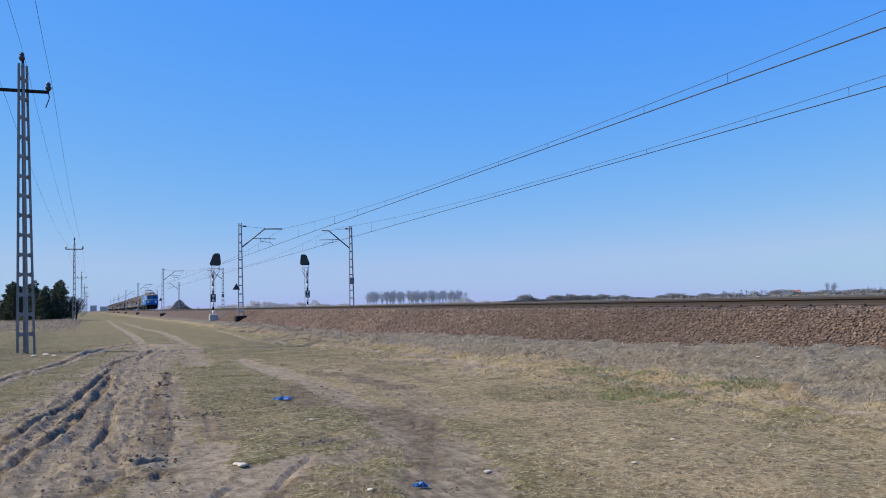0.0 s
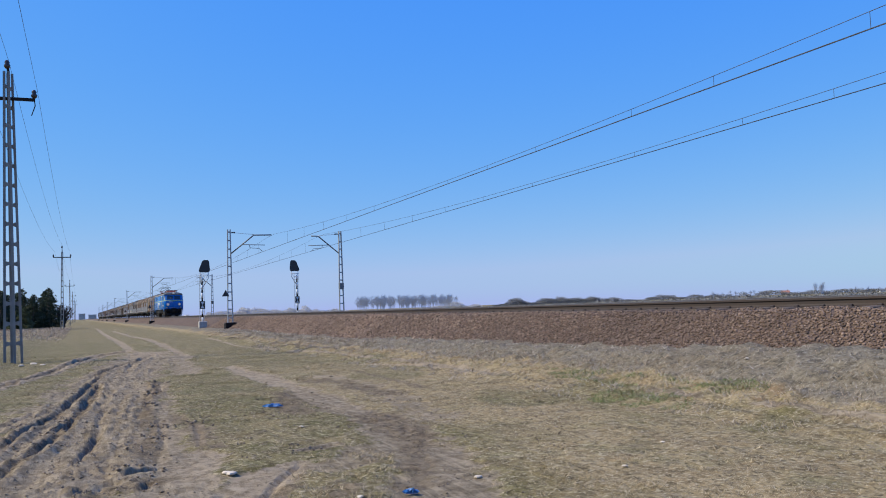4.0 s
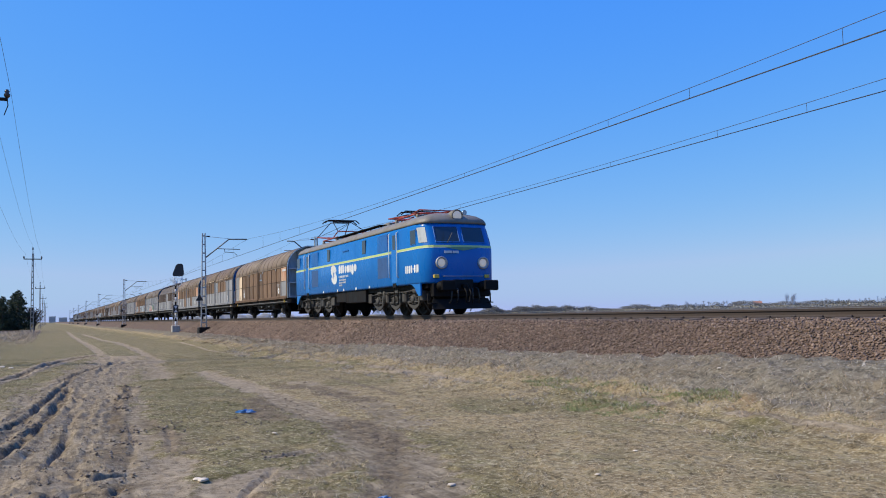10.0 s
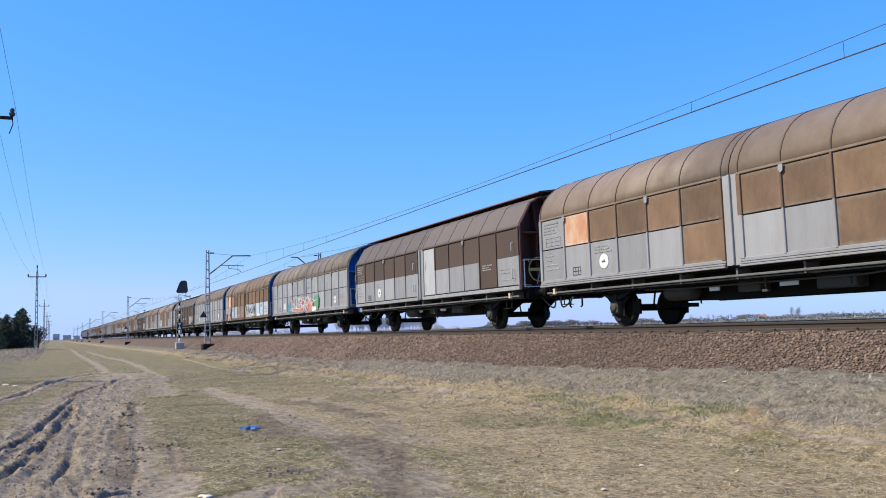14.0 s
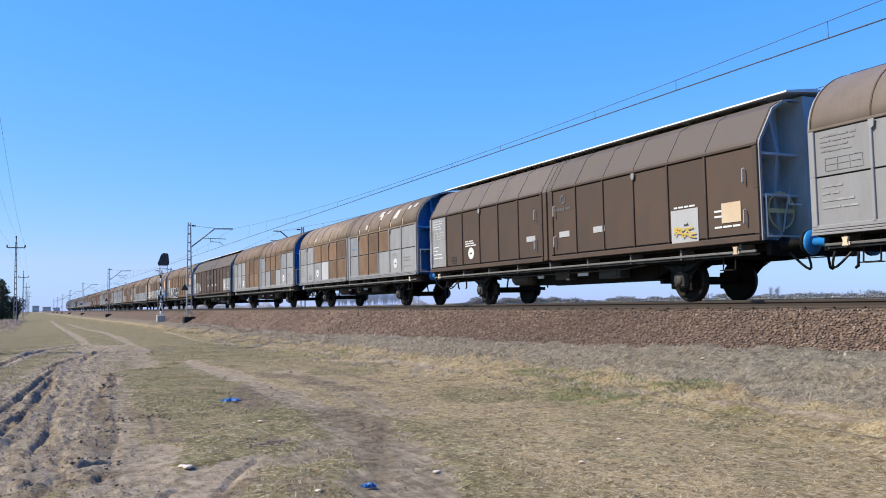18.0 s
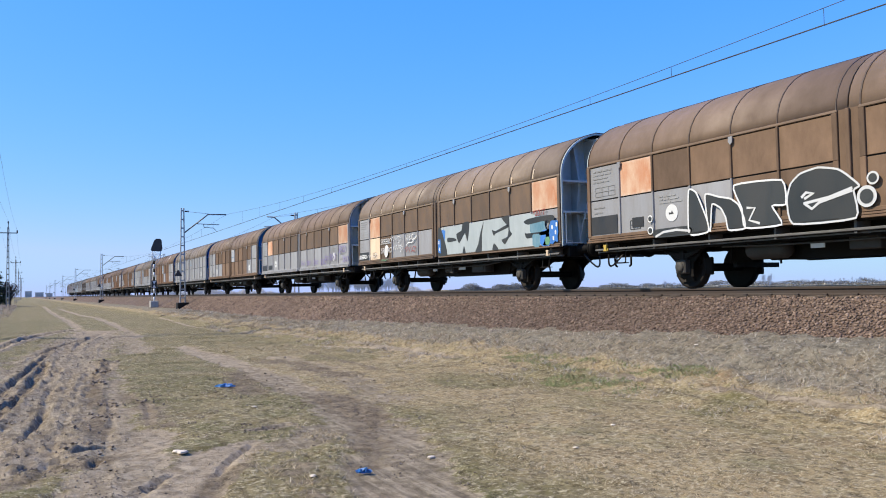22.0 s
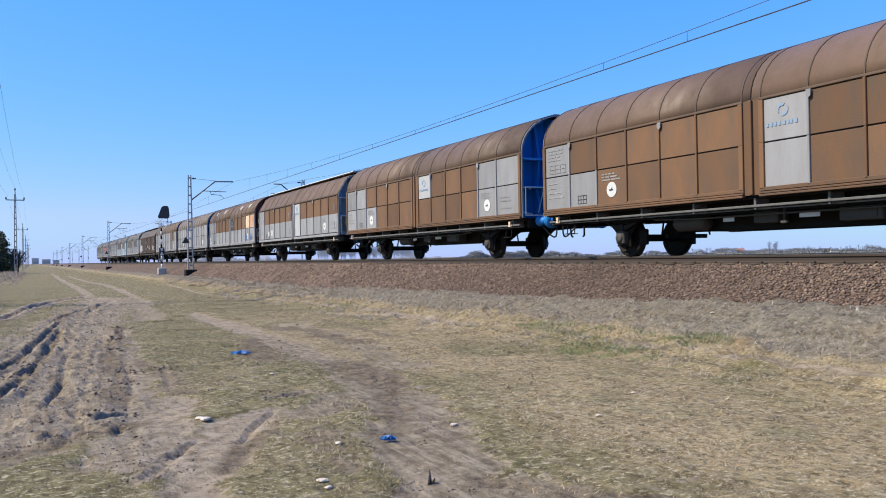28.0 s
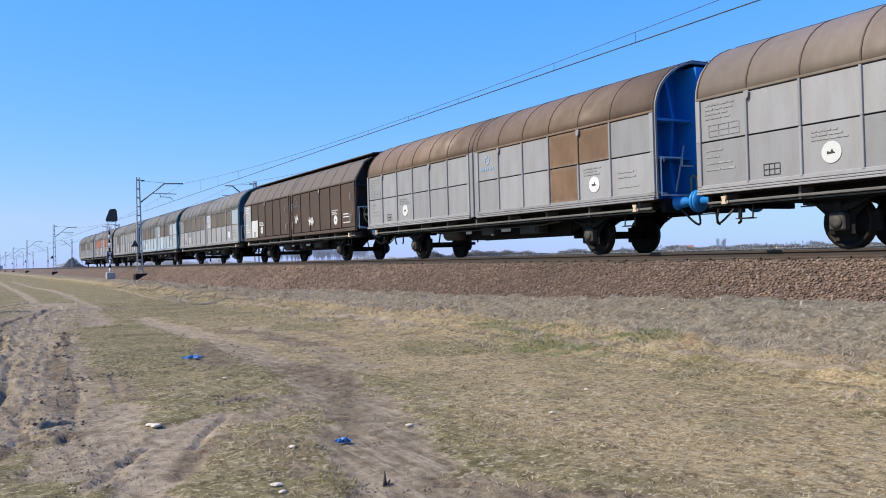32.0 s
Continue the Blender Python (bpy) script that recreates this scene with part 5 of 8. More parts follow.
def spring_build(s):
    b = Build()
    for k in range(7):
        h = 0.62 - 0.075 * k
        pts = [(y, 0.86 - 0.10 * (1 - (y / 0.62) ** 2) - 0.018 * k) for y in np.linspace(-h, h, 7)]
        b.loft([[(s * 1.0 - 0.05, y, z), (s * 1.0 + 0.05, y, z), (s * 1.0 + 0.05, y, z - 0.016), (s * 1.0 - 0.05, y, z - 0.016)] for y, z in pts])
    b.box(s * 1.0 - 0.07, s * 1.0 + 0.07, -0.07, 0.07, 0.60, 0.80, 0.01)
    for y in (-0.62, 0.62):
        b.tube((s * 1.0, y, 0.86), (s * 1.0, y * 1.18, 1.0), 0.025, 6)
        b.box(s * 1.0 - 0.06, s * 1.0 + 0.06, y * 1.18 - 0.06, y * 1.18 + 0.06, 0.94, 1.06, 0.01)
    return b


def buffer_build(x, d):
    b = Build()
    b.lathe([(d * 7.15, 0.16), (d * 7.20, 0.16), (d * 7.21, 0.115), (d * 7.45, 0.11), (d * 7.46, 0.08), (d * 7.68, 0.08)], "y", (x, 0, 1.06), 16)
    b.lathe([(d * 7.67, 0.10), (d * 7.70, 0.225), (d * 7.735, 0.235), (d * 7.755, 0.20)], "y", (x, 0, 1.06), 20)
    return b


def end_wall_build(round_top, d):
    """Plate of the recessed end wall."""
    sh = shell(round_top)
    poly = [(-1.42, 1.15), (-1.42, EAVE)] + [(p[0] * 0.95, p[1] - 0.03) for p in sh[1:]]
    poly = poly + [(-x, z) for x, z in reversed(poly)]
    return Build().prism(poly, "y", d * 6.62 - 0.02, d * 6.62 + 0.02)


def end_shelf_build(d, z, w):
    return Build().box(-1.40, 1.40, min(d * 6.62, d * (6.62 + w)), max(d * 6.62, d * (6.62 + w)), z - 0.03, z + 0.025, 0.008)


def end_strut_build(d, x):
    return Build().loft([[(x - 0.04, d * 6.64, z), (x + 0.04, d * 6.64, z), (x + 0.04, d * (6.64 + w), z), (x - 0.04, d * (6.64 + w), z)] for z, w in ((1.15, 0.36), (2.05, 0.22), (2.9, 0.34), (3.9 if abs(x) < 1 else 3.25, 0.12))])


def end_column_build(d):
    """Stout box column in the middle of the end."""
    return Build().loft([[(-w, d * 6.64, z), (w, d * 6.64, z), (w, d * (6.64 + q), z), (-w, d * (6.64 + q), z)] for z, w, q in ((1.15, 0.30, 0.66), (2.05, 0.26, 0.60), (2.9, 0.26, 0.64), (4.0, 0.34, 0.66))])


def end_railing_build(d):
    b = Build().path([(-1.38, d * 7.23, 1.2), (-1.38, d * 7.23, 2.02), (-0.78, d * 7.25, 2.02), (-0.78, d * 7.25, 1.85), (-0.45, d * 7.25, 1.85)], 0.017, 5)
    b.path([(-1.38, d * 7.23, 1.22), (-0.42, d * 7.25, 1.22)], 0.017, 5)
    return b


def end_rod_build(d):
    return Build().tube((-0.95, d * 7.22, 1.3), (-0.62, d * 7.16, 2.3), 0.018, 5)


def end_arch_build(round_top, d):
    """The lip that follows the outline of the body round the end."""
    sh = [(-1.49, SILL - 0.02)] + [(x * 0.993, z - 0.006) for x, z in shell(round_top)]
    sh = sh + [(-x, z) for x, z in reversed(sh)]
    inn = [(x * 0.968, z - 0.035 * (z > 2)) for x, z in sh]
    n = len(sh)
    b = Build()
    for i in range(n - 1):
        q = [sh[i], sh[i + 1], inn[i + 1], inn[i]]
        b.prism(q, "y", min(d * 7.10, d * 7.215), max(d * 7.10, d * 7.215))
    return b


def gutter_build(round_top):
    if round_top:
        return Build().box(-0.33, 0.33, -7.2, 7.2, EAVE + 1.115, EAVE + 1.175, 0.02)
    b = Build()
    b.loft([[(x, y, z) for x, z in [(-0.85, 4.02), (-0.82, 4.06), (0, 4.17), (0.82, 4.06), (0.85, 4.02), (0, 4.10)]] for y in (-7.35, 7.35)])
    return b


def handrail_build(d):
    b = Build()
    x, y = -1.36, d * 7.06
    b.path([(x, y, 1.25), (x, y, 2.02), (x + 0.24, y, 2.02), (x + 0.24, y, 1.95)], 0.017, 6)
    b.path([(x, y, 1.3), (x + 0.3, y, 1.27)], 0.017, 6)
    return b


def handwheel_build(d):
    b = Build()
    n = 20
    c = [(-0.72 + 0.36 * math.cos(2 * math.pi * i / n), d * 7.0, 1.75 + 0.36 * math.sin(2 * math.pi * i / n)) for i in range(n + 1)]
    b.path(c, 0.02, 6)
    b.box(-1.08, -0.36, d * 7.0 - 0.015, d * 7.0 + 0.015, 1.70, 1.79)
    return b


def hose_build(d):
    pts = []
    for i in range(9):
        t = i / 8
        pts.append((-0.35 - 0.5 * t, d * (7.25 + 0.25 * math.sin(math.pi * t)), 0.92 - 0.34 * math.sin(math.pi * t)))
    return Build().path(pts, 0.024, 6)


def coupler_build(d):
    b = Build()
    b.box(-0.08, 0.08, min(d * 7.1, d * 7.48), max(d * 7.1, d * 7.48), 0.98, 1.12, 0.02)
    b.path([(-0.09, d * 7.40, 1.02), (-0.09, d * 7.72, 0.98), (0.09, d * 7.72, 0.98), (0.09, d * 7.40, 1.02)], 0.025, 6)
    b.path([(0, d * 7.42, 0.98), (0.02, d * 7.46, 0.62), (0.02, d * 7.52, 0.58)], 0.028, 6)
    return b


def lamp_iron_build(y):
    b = Build()
    b.box(-1.50, -1.47, y - 0.07, y + 0.07, 0.92, 0.98)
    b.prism([(y - 0.06, 1.06), (y + 0.06, 1.06), (y + 0.035, 0.97), (y + 0.06, 0.91), (y - 0.06, 0.91), (y - 0.035, 0.97)], "x", -1.53, -1.48)
    return b


def step_build(y):
    b = Build()
    b.path([(-1.30, y - 0.16, 1.05), (-1.34, y - 0.16, 0.62), (-1.34, y + 0.16, 0.62), (-1.30, y + 0.16, 1.05)], 0.016, 5)
    b.box(-1.42, -1.24, y - 0.17, y + 0.17, 0.605, 0.625)
    return b


def brake_gear_build():
    b = Build()
    for y in (-3.4, 3.4):
        b.box(-0.62, 0.62, y - 0.05, y + 0.05, 0.42, 0.52)
        for x in (-0.75, 0.75):
            b.box(x - 0.05, x + 0.05, y + (-0.72 if y < 0 else 0.50), y + (-0.50 if y < 0 else 0.72), 0.28, 0.66, 0.02)
            b.tube((x, y, 0.5), (x * 0.9, y, 0.92), 0.025, 6)
    b.tube((0.1, -3.4, 0.60), (0.1, 3.4, 0.60), 0.022, 6)
    return b


def tank_build():
    b = Build()
    b.lathe([(-0.5, 0.04), (-0.48, 0.15), (-0.40, 0.19), (0.40, 0.19), (0.48, 0.15), (0.5, 0.04)], "y", (-0.74, 2.4, 0.74), 14)
    return b


def marking_bars(y_mid, z_top, w, rows, seed, h=0.036, gap=0.05, x=-1.506):
    """Stencilled lines too small to read: short bars."""
    r = random.Random(seed)
    b = Build()
    z = z_top
    for n in rows:
        y = y_mid + w / 2
        for _ in range(n):
            k = r.uniform(0.4, 1.3) * w / (n + 0.5)
            if y - k < y_mid - w / 2:
                break
            b.box(x - 0.0012, x + 0.001, y - k, y, z - h, z)
            y -= k + 0.03
        z -= h + gap
    return b


def boxes_mark(y_mid, z_mid, w, h, x=-1.506):
    b = Build()
    t = 0.012
    for n in range(4):
        y = y_mid - w / 2 + n * w / 3
        b.box(x - 0.0012, x + 0.001, y - t / 2, y + t / 2, z_mid - h / 2, z_mid + h / 2)
    for z in (z_mid - h / 2, z_mid, z_mid + h / 2):
        b.box(x - 0.0012, x + 0.001, y_mid - w / 2, y_mid + w / 2, z - t / 2, z + t / 2)
    return b


def disc_mark(y, z, r, x=-1.508):
    n = 24
    return Build().prism([(y + r * math.cos(2 * math.pi * i / n), z + r * math.sin(2 * math.pi * i / n)) for i in range(n)], "x", x - 0.001, x + 0.001)


def disc_sign(y, z, r):
    r = r * 0.8
    return Build().prism([(y - r * 0.45, z - r * 0.15), (y + r * 0.5, z - r * 0.2), (y + r * 0.5, z + r * 0.12), (y + r * 0.1, z + r * 0.02), (y - r * 0.1, z + r * 0.35), (y - r * 0.2, z + r * 0.1)], "x", -1.5125, -1.5105)


def logo_mark(y, z, k=1.0, x=-1.507):
    """Operator's emblem as two plain crescents over a bar of its width."""
    b = Build()
    for s in (-1, 1):
        outer = [(0.13 * k * math.cos(a), 0.13 * k * math.sin(a)) for a in np.linspace(-0.5, 2.0, 9)]
        inner = [(0.075 * k * math.cos(a) + 0.02 * k, 0.075 * k * math.sin(a)) for a in np.linspace(2.0, -0.5, 9)]
        poly = [(y + s * p, z + s * q) for p, q in outer + inner]
        b.prism(poly, "x", x - 0.001, x + 0.001)
    yy = y + 0.40 * k
    for w in (0.10, 0.10, 0.09, 0.11, 0.11, 0.06, 0.11, 0.11):
        b.box(x - 0.0012, x + 0.001, yy - w * k * 0.55, yy, z - 0.30 * k, z - 0.22 * k)
        yy -= w * k
    return b


def ribbon(lines, w, x=-1.541):
    """Sprayed strokes: lines of points (s from the trailing end, z); one band for each."""
    made = []
    for k, line in enumerate(lines):
        pts = [Vector(p) for p in line]
        pts = [p for i, p in enumerate(pts) if i == 0 or (p - pts[i - 1]).length > 1e-4]
        rings = []
        for i, p in enumerate(pts):
            d = (pts[min(i + 1, len(pts) - 1)] - pts[max(i - 1, 0)])
            d = d.normalized() if d.length > 1e-5 else Vector((1, 0))
            nrm = Vector((-d.y, d.x)) * w / 2
            xx = x - 0.0006 * (k % 6) - 0.0001 * (i % 3)
            q = (p + nrm, p - nrm)
            rings.append([(xx - 0.001, HALF - q[0].x, q[0].y), (xx - 0.001, HALF - q[1].x, q[1].y), (xx + 0.001, HALF - q[1].x, q[1].y), (xx + 0.001, HALF - q[0].x, q[0].y)])
        made.append(Build().loft(rings))
    return made


def blob(s, z, w, h, seed, x=-1.539):
    r = random.Random(seed)
    n = 18
    pts = []
    for i in range(n):
        a = 2 * math.pi * i / n
        k = r.uniform(0.82, 1.1)
        pts.append((HALF - s - w / 2 * k * math.copysign(abs(math.cos(a)) ** 0.55, math.cos(a)), z + h / 2 * k * math.copysign(abs(math.sin(a)) ** 0.55, math.sin(a))))
    return Build().prism(pts, "x", x - 0.001, x + 0.001)


def lettering(text, s, z, size, mat, slant=0.0, fat=0.0, x=-1.543):
    """Letters in the built-in font on the wagon's side, starting at s."""
    cu = bpy.data.curves.new("letters", "FONT")
    cu.body, cu.size, cu.shear, cu.extrude, cu.offset = text, size, slant, 0.0008, fat
    tmp = bpy.data.objects.new("letters", cu)
    me = bpy.data.meshes.new_from_object(tmp)
    bpy.data.objects.remove(tmp)
    bpy.data.curves.remove(cu)
    for v_ in me.vertices:
        p = v_.co.copy()
        v_.co = (x - p.z, HALF - s - p.x, z + p.y)
    return with_mat(me, mat)


COLS = {"g": "grey", "b": "brown", "o": "orange", "w": "grey_light", "d": "dark", "c": "cream", "l": "pale_blue", "k": "black", "p": "white", "t": "tan", "r": "rust", "n": "drab", "i": "brick_red", "m": "mouse"}
# kind, upper panels, lower panels, frame, roof, end wall, lip; panels run from the trailing end
FLEET = [
    ("r", "gcbbbbbbbbbo", "gcbbbbbbbbbg", "brown", "roof_tan", "teal", "teal"),
    ("r", "ggbbbbgbbbgg", "gggggggggggg", "grey", "roof", "blue", "grey"),
    ("r", "gobbbbbbbbbo", "gggggbggbggg", "grey", "roof_tan", "teal", "grey"),
    ("a", "ddddddwddddd", "ggggggwgggdg", "grey", "roof_dark", "maroon", "maroon"),
    ("r", "gggggggggggg", "gggggggggggg", "grey", "roof_grey", "blue", "grey"),
    ("r", "gotbbbbbbbbb", "ggllttggglll", "brown", "roof", "blue", "grey"),
    ("r", "gggggggggggg", "gggggggggggg", "grey", "roof_grey", "blue", "grey"),
    ("a", "gddddddddddd", "gddddddddddd", "dark", "roof_dark", "teal", "grey"),
    ("r", "ggbbbbgbbbgg", "gggwbbgbbggg", "grey", "roof_tan", "blue", "grey"),
    ("r", "gggbbbgbbbgg", "gggbbbggbggg", "grey", "roof", "blue", "grey"),
    ("a", "gddddddddddd", "ggddddddddgg", "dark", "roof_dark", "teal", "grey"),
    ("r", "gobbbbbbbbbo", "ggggbbbbbbgg", "brown", "roof", "teal", "teal"),
    ("r", "gonnnnnnnnno", "gcngggwwwwwg", "drab", "roof_tan", "teal", "teal"),
    ("r", "gonnnnnnnnno", "gggggggggggg", "grey", "roof", "teal", "grey"),
    ("r", "ggbbbbwbbbbg", "ggggbbbbbbgg", "brown", "roof", "blue", "grey"),
    ("r", "gggggggggggg", "gggggggggggg", "grey", "roof_grey", "blue", "grey"),
    ("r", "ggrrrrwrrrgg", "gggrrrrgrrgg", "rust", "roof_rust", "blue", "grey"),
    ("r", "gggggbwbbbbg", "gggggbgggggg", "grey", "roof_grey", "blue", "grey"),
    ("r", "grrrrrgrrrrg", "ggrrrrgrrrgg", "rust", "roof_rust", "blue", "grey"),
    ("r", "ggrrrrwrrrgg", "gggrrrrrrrgg", "rust", "roof_rust", "blue", "grey"),
    ("a", "grrrrrwrrrrr", "ggggggwggggg", "grey", "roof_rust", "teal", "grey"),
    ("r", "ggrrrrdrrrco", "gggggggggggg", "grey", "roof_rust", "maroon", "maroon"),
    ("r", "gggggggggggg", "gggggggggggg", "grey", "roof_grey", "blue", "grey"),
    ("r", "gggggggggbbg", "gggggggggbgg", "grey", "roof", "blue", "grey"),
    ("a", "wddddddddddd", "wpdddddddddd", "dark", "roof_dark", "dark", "dark"),
    ("r", "gmmmmmwmmmml", "gggggggggggg", "grey", "roof_slate", "sea", "sea"),
    ("r", "gmmmmmwmmmwl", "llllllllllll", "pale_blue", "roof_slate", "sea", "sea"),
    ("r", "ggmmgggggggg", "gggmgggggggg", "grey", "roof_slate", "teal", "teal"),
    ("r", "giiiiiwiiiig", "gggggwgggggg", "grey", "roof_slate", "maroon", "maroon"),
    ("r", "ggmmmmgmmmgg", "gggggggggggg", "grey", "roof_slate", "teal", "teal"),
]
COLOUR_WORDS = {"blue": "blue", "teal": "blue-grey", "sea": "blue-green", "maroon": "maroon", "dark": "dark brown"}


def wagon(k, spec):
    kind, up, low, frame_m, roof_m, end_m, lip_m = spec
    rnd = kind == "r"
    n_brown = sum(c in "bdrn" for c in up + low)
    mix = "grey" if n_brown < 3 else "brown and grey" if n_brown < 17 else "dark brown" if not rnd else "rusty brown"
    shape = "rounded" if rnd else "angled"
    w = thing("covered_wagon", f"{mix} sliding-wall wagon with {shape} roof and {COLOUR_WORDS[end_m]} ends", "goods wagon", "wagons of the train")
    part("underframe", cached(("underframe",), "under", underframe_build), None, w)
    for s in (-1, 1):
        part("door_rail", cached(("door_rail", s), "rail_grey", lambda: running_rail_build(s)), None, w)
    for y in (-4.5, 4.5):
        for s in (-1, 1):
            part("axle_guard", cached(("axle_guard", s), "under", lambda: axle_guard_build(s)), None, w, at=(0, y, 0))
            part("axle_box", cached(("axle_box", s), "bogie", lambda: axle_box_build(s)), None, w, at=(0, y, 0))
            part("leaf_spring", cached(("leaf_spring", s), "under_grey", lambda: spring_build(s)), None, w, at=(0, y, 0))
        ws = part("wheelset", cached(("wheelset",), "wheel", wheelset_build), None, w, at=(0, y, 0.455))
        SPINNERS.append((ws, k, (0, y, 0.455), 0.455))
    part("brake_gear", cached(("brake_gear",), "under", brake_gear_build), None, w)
    part("air_tank", cached(("air_tank",), "bogie", tank_build), None, w)
    part("brake_valve", cached(("brake_valve",), "bogie", lambda: Build().box(-0.95, -0.62, -0.1, 0.5, 0.64, 0.9, 0.02)), None, w)
    part("load_lever", cached(("load_lever",), "white", lambda: Build().box(-1.06, -1.04, -1.15, -0.7, 0.70, 0.82, 0.005)), None, w)
    part("load_lever", cached(("load_lever_b",), "white", lambda: Build().box(-1.06, -1.04, 0.9, 1.2, 0.70, 0.82, 0.005)), None, w)
    part("equipment_box", cached(("equipment_box",), "bogie", lambda: Build().box(-1.0, -0.66, -2.35, -1.5, 0.60, 0.86, 0.02).box(-1.02, -1.0, -2.25, -1.6, 0.65, 0.81)), None, w)
    part("air_pipe", cached(("air_pipe",), "bogie", lambda: Build().path([(-1.08, 3.3, 0.84), (-1.1, 2.0, 0.80), (-1.1, -2.6, 0.80), (-1.06, -3.4, 0.86)], 0.02, 5)), None, w)
    part("adjuster", cached(("adjuster",), "bogie", lambda: Build().tube((-1.16, -0.45, 0.88), (-1.16, -0.45, 0.62), 0.02, 6).box(-1.2, -1.12, -0.52, -0.38, 0.60, 0.66, 0.01)), None, w)
    for d in (-1, 1):
        for x in (-0.875, 0.875):
            part("buffer", cached(("buffer", x, d), "blue" if end_m == "blue" else "under", lambda: buffer_build(x, d)), None, w)
        part("end_wall", cached(("end_wall", rnd, d), end_m, lambda: end_wall_build(rnd, d)), None, w)
        # shelves of blue and teal ends painted lighter, for the sun they catch
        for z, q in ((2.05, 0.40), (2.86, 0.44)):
            part("end_shelf", cached(("end_shelf", d, z), {"blue": "blue_sunlit", "teal": "white"}.get(end_m, end_m), lambda: end_shelf_build(d, z, q)), None, w)
        for x in (-1.28, -0.72, 0.72, 1.28):
            part("end_strut", cached(("end_strut", d, x), end_m, lambda: end_strut_build(d, x)), None, w)
        part("end_column", cached(("end_column", d), end_m, lambda: end_column_build(d)), None, w)
        part("end_railing", cached(("end_railing", d), "white", lambda: end_railing_build(d)), None, w)
        part("end_rod", cached(("end_rod", d), "grey_light", lambda: end_rod_build(d)), None, w)
        part("end_arch", cached(("end_arch", rnd, d), lip_m, lambda: end_arch_build(rnd, d)), None, w)
        part("coupling", cached(("coupling", d), "under", lambda: coupler_build(d)), None, w)
        part("brake_hose", cached(("brake_hose", d), "black", lambda: hose_build(d)), None, w)
        part("handrail", cached(("handrail", d), "white", lambda: handrail_build(d)), None, w)
        part("lamp_bracket", cached(("lamp_bracket", d), "yellow" if k in (1, 12) else "cream", lambda: lamp_iron_build(d * 6.55)), None, w)
        part("step", cached(("step", d), "under_grey", lambda: step_build(d * 6.2)), None, w)
    if rnd:
        part("brake_handle", cached(("brake_handle",), "yellow", lambda: Build().path([(-0.52, -7.24, 1.2), (-0.52, -7.24, 1.58), (-0.44, -7.24, 1.66), (-0.34, -7.24, 1.6), (-0.34, -7.24, 1.2)], 0.017, 5)), None, w)
    else:
        part("handwheel", cached(("handwheel",), "pale_yellow", lambda: handwheel_build(-1)), None, w)
    part("roof_ridge", cached(("roof_ridge", rnd), "black" if rnd else ("maroon" if k == 4 else "dark" if k == 25 else "white"), lambda: gutter_build(rnd)), None, w)
    for lo, cols in ((0, S_LEFT), (6, S_RIGHT)):
        y1, y0 = HALF - cols[0], HALF - cols[-1]
        # far side, plain
        part("sliding_door", cached(("far_door", rnd, lo), "grey" if frame_m == "grey" else "dark", lambda: door_shell(rnd, y0, y1, 1)), None, w)
        dr = part("sliding_door", cached(("sliding_door", rnd, lo), roof_m, lambda: roof_half(rnd, y0, y1, cols, lo)), None, w)
        for s in cols:
            y = min(max(HALF - s, y0 + 0.03), y1 - 0.03)
            part("roof_rib", cached(("roof_rib", rnd), "dark" if rnd else roof_m, lambda: rib_build(rnd)), None, dr, at=(0, y, 0))
        # black seen through the panel gaps, standing in for the rails' shadow as well
        part("backing", cached(("backing", lo), "under", lambda: Build().box(-1.476, -1.45, y0 + 0.01, y1 - 0.01, SILL, EAVE)), None, dr)
        fb = (lambda: door_frame(y0, y1, cols)) if rnd else (lambda: plain_ribs(y0, y1, cols))
        part("door_frame", cached(("door_frame", rnd, lo), frame_m, fb), None, dr)
        if rnd:
            part("eave_rail", cached(("eave_rail_round", lo), roof_m, lambda: Build().box(-1.525, -1.47, y0, y1, EAVE - 0.04, EAVE + 0.012, 0.01)), None, dr)
        else:
            part("eave_rail", cached(("eave_rail", lo), "dark", lambda: Build().box(-1.53, -1.47, y0, y1, EAVE - 0.03, EAVE + 0.03, 0.01)), None, dr)
        for c in range(6):
            pw = round(cols[c + 1] - cols[c], 2) - 0.005
            yc = HALF - (cols[c] + cols[c + 1]) / 2
            if not rnd and up[lo + c] == low[lo + c]:
                part("panel", cached(("tall_panel", pw), COLS[up[lo + c]], lambda: Build().box(-1.497, -1.478, -pw / 2 + 0.012, pw / 2 - 0.012, SILL + 0.13, EAVE - 0.05, 0.006)), None, dr, at=(0, yc, 0))
                continue
            for row, s in ((0, up), (1, low)):
                m = COLS[s[lo + c]]
                if not rnd and m == "brown":
                    m = "dark"
                elif m == "brown" and frame_m == "grey":
                    m = "brown_patch"
                elif m == "orange":
                    m = "orange_patch"
                part("panel", cached(("panel", pw, row, rnd), m, lambda: panel_build(pw, row, rnd)), None, dr, at=(0, yc, 0))
        for i, s in enumerate(cols):
            wd = 0.055 if i in (0, 6) else 0.026
            y = min(max(HALF - s, y0 + wd), y1 - wd)
            for row, st, z0, z1 in ((0, up, MID, EAVE - 0.04), (1, low, SILL + 0.11, MID)):
                near_c = {st[lo + min(i, 5)], st[lo + max(i - 1, 0)]}
                fill = next((q for q in "brn" if q in near_c), "")
                pm = "dark" if not rnd and near_c & set("bd") else COLS[fill] if fill and near_c <= set("boctdrn") else frame_m if frame_m not in ("dark",) and i in (0, 6) else "grey"
                part("post", cached(("post", wd, row), pm, lambda: post_build(wd, z0, z1)), None, dr, at=(0, y, 0))
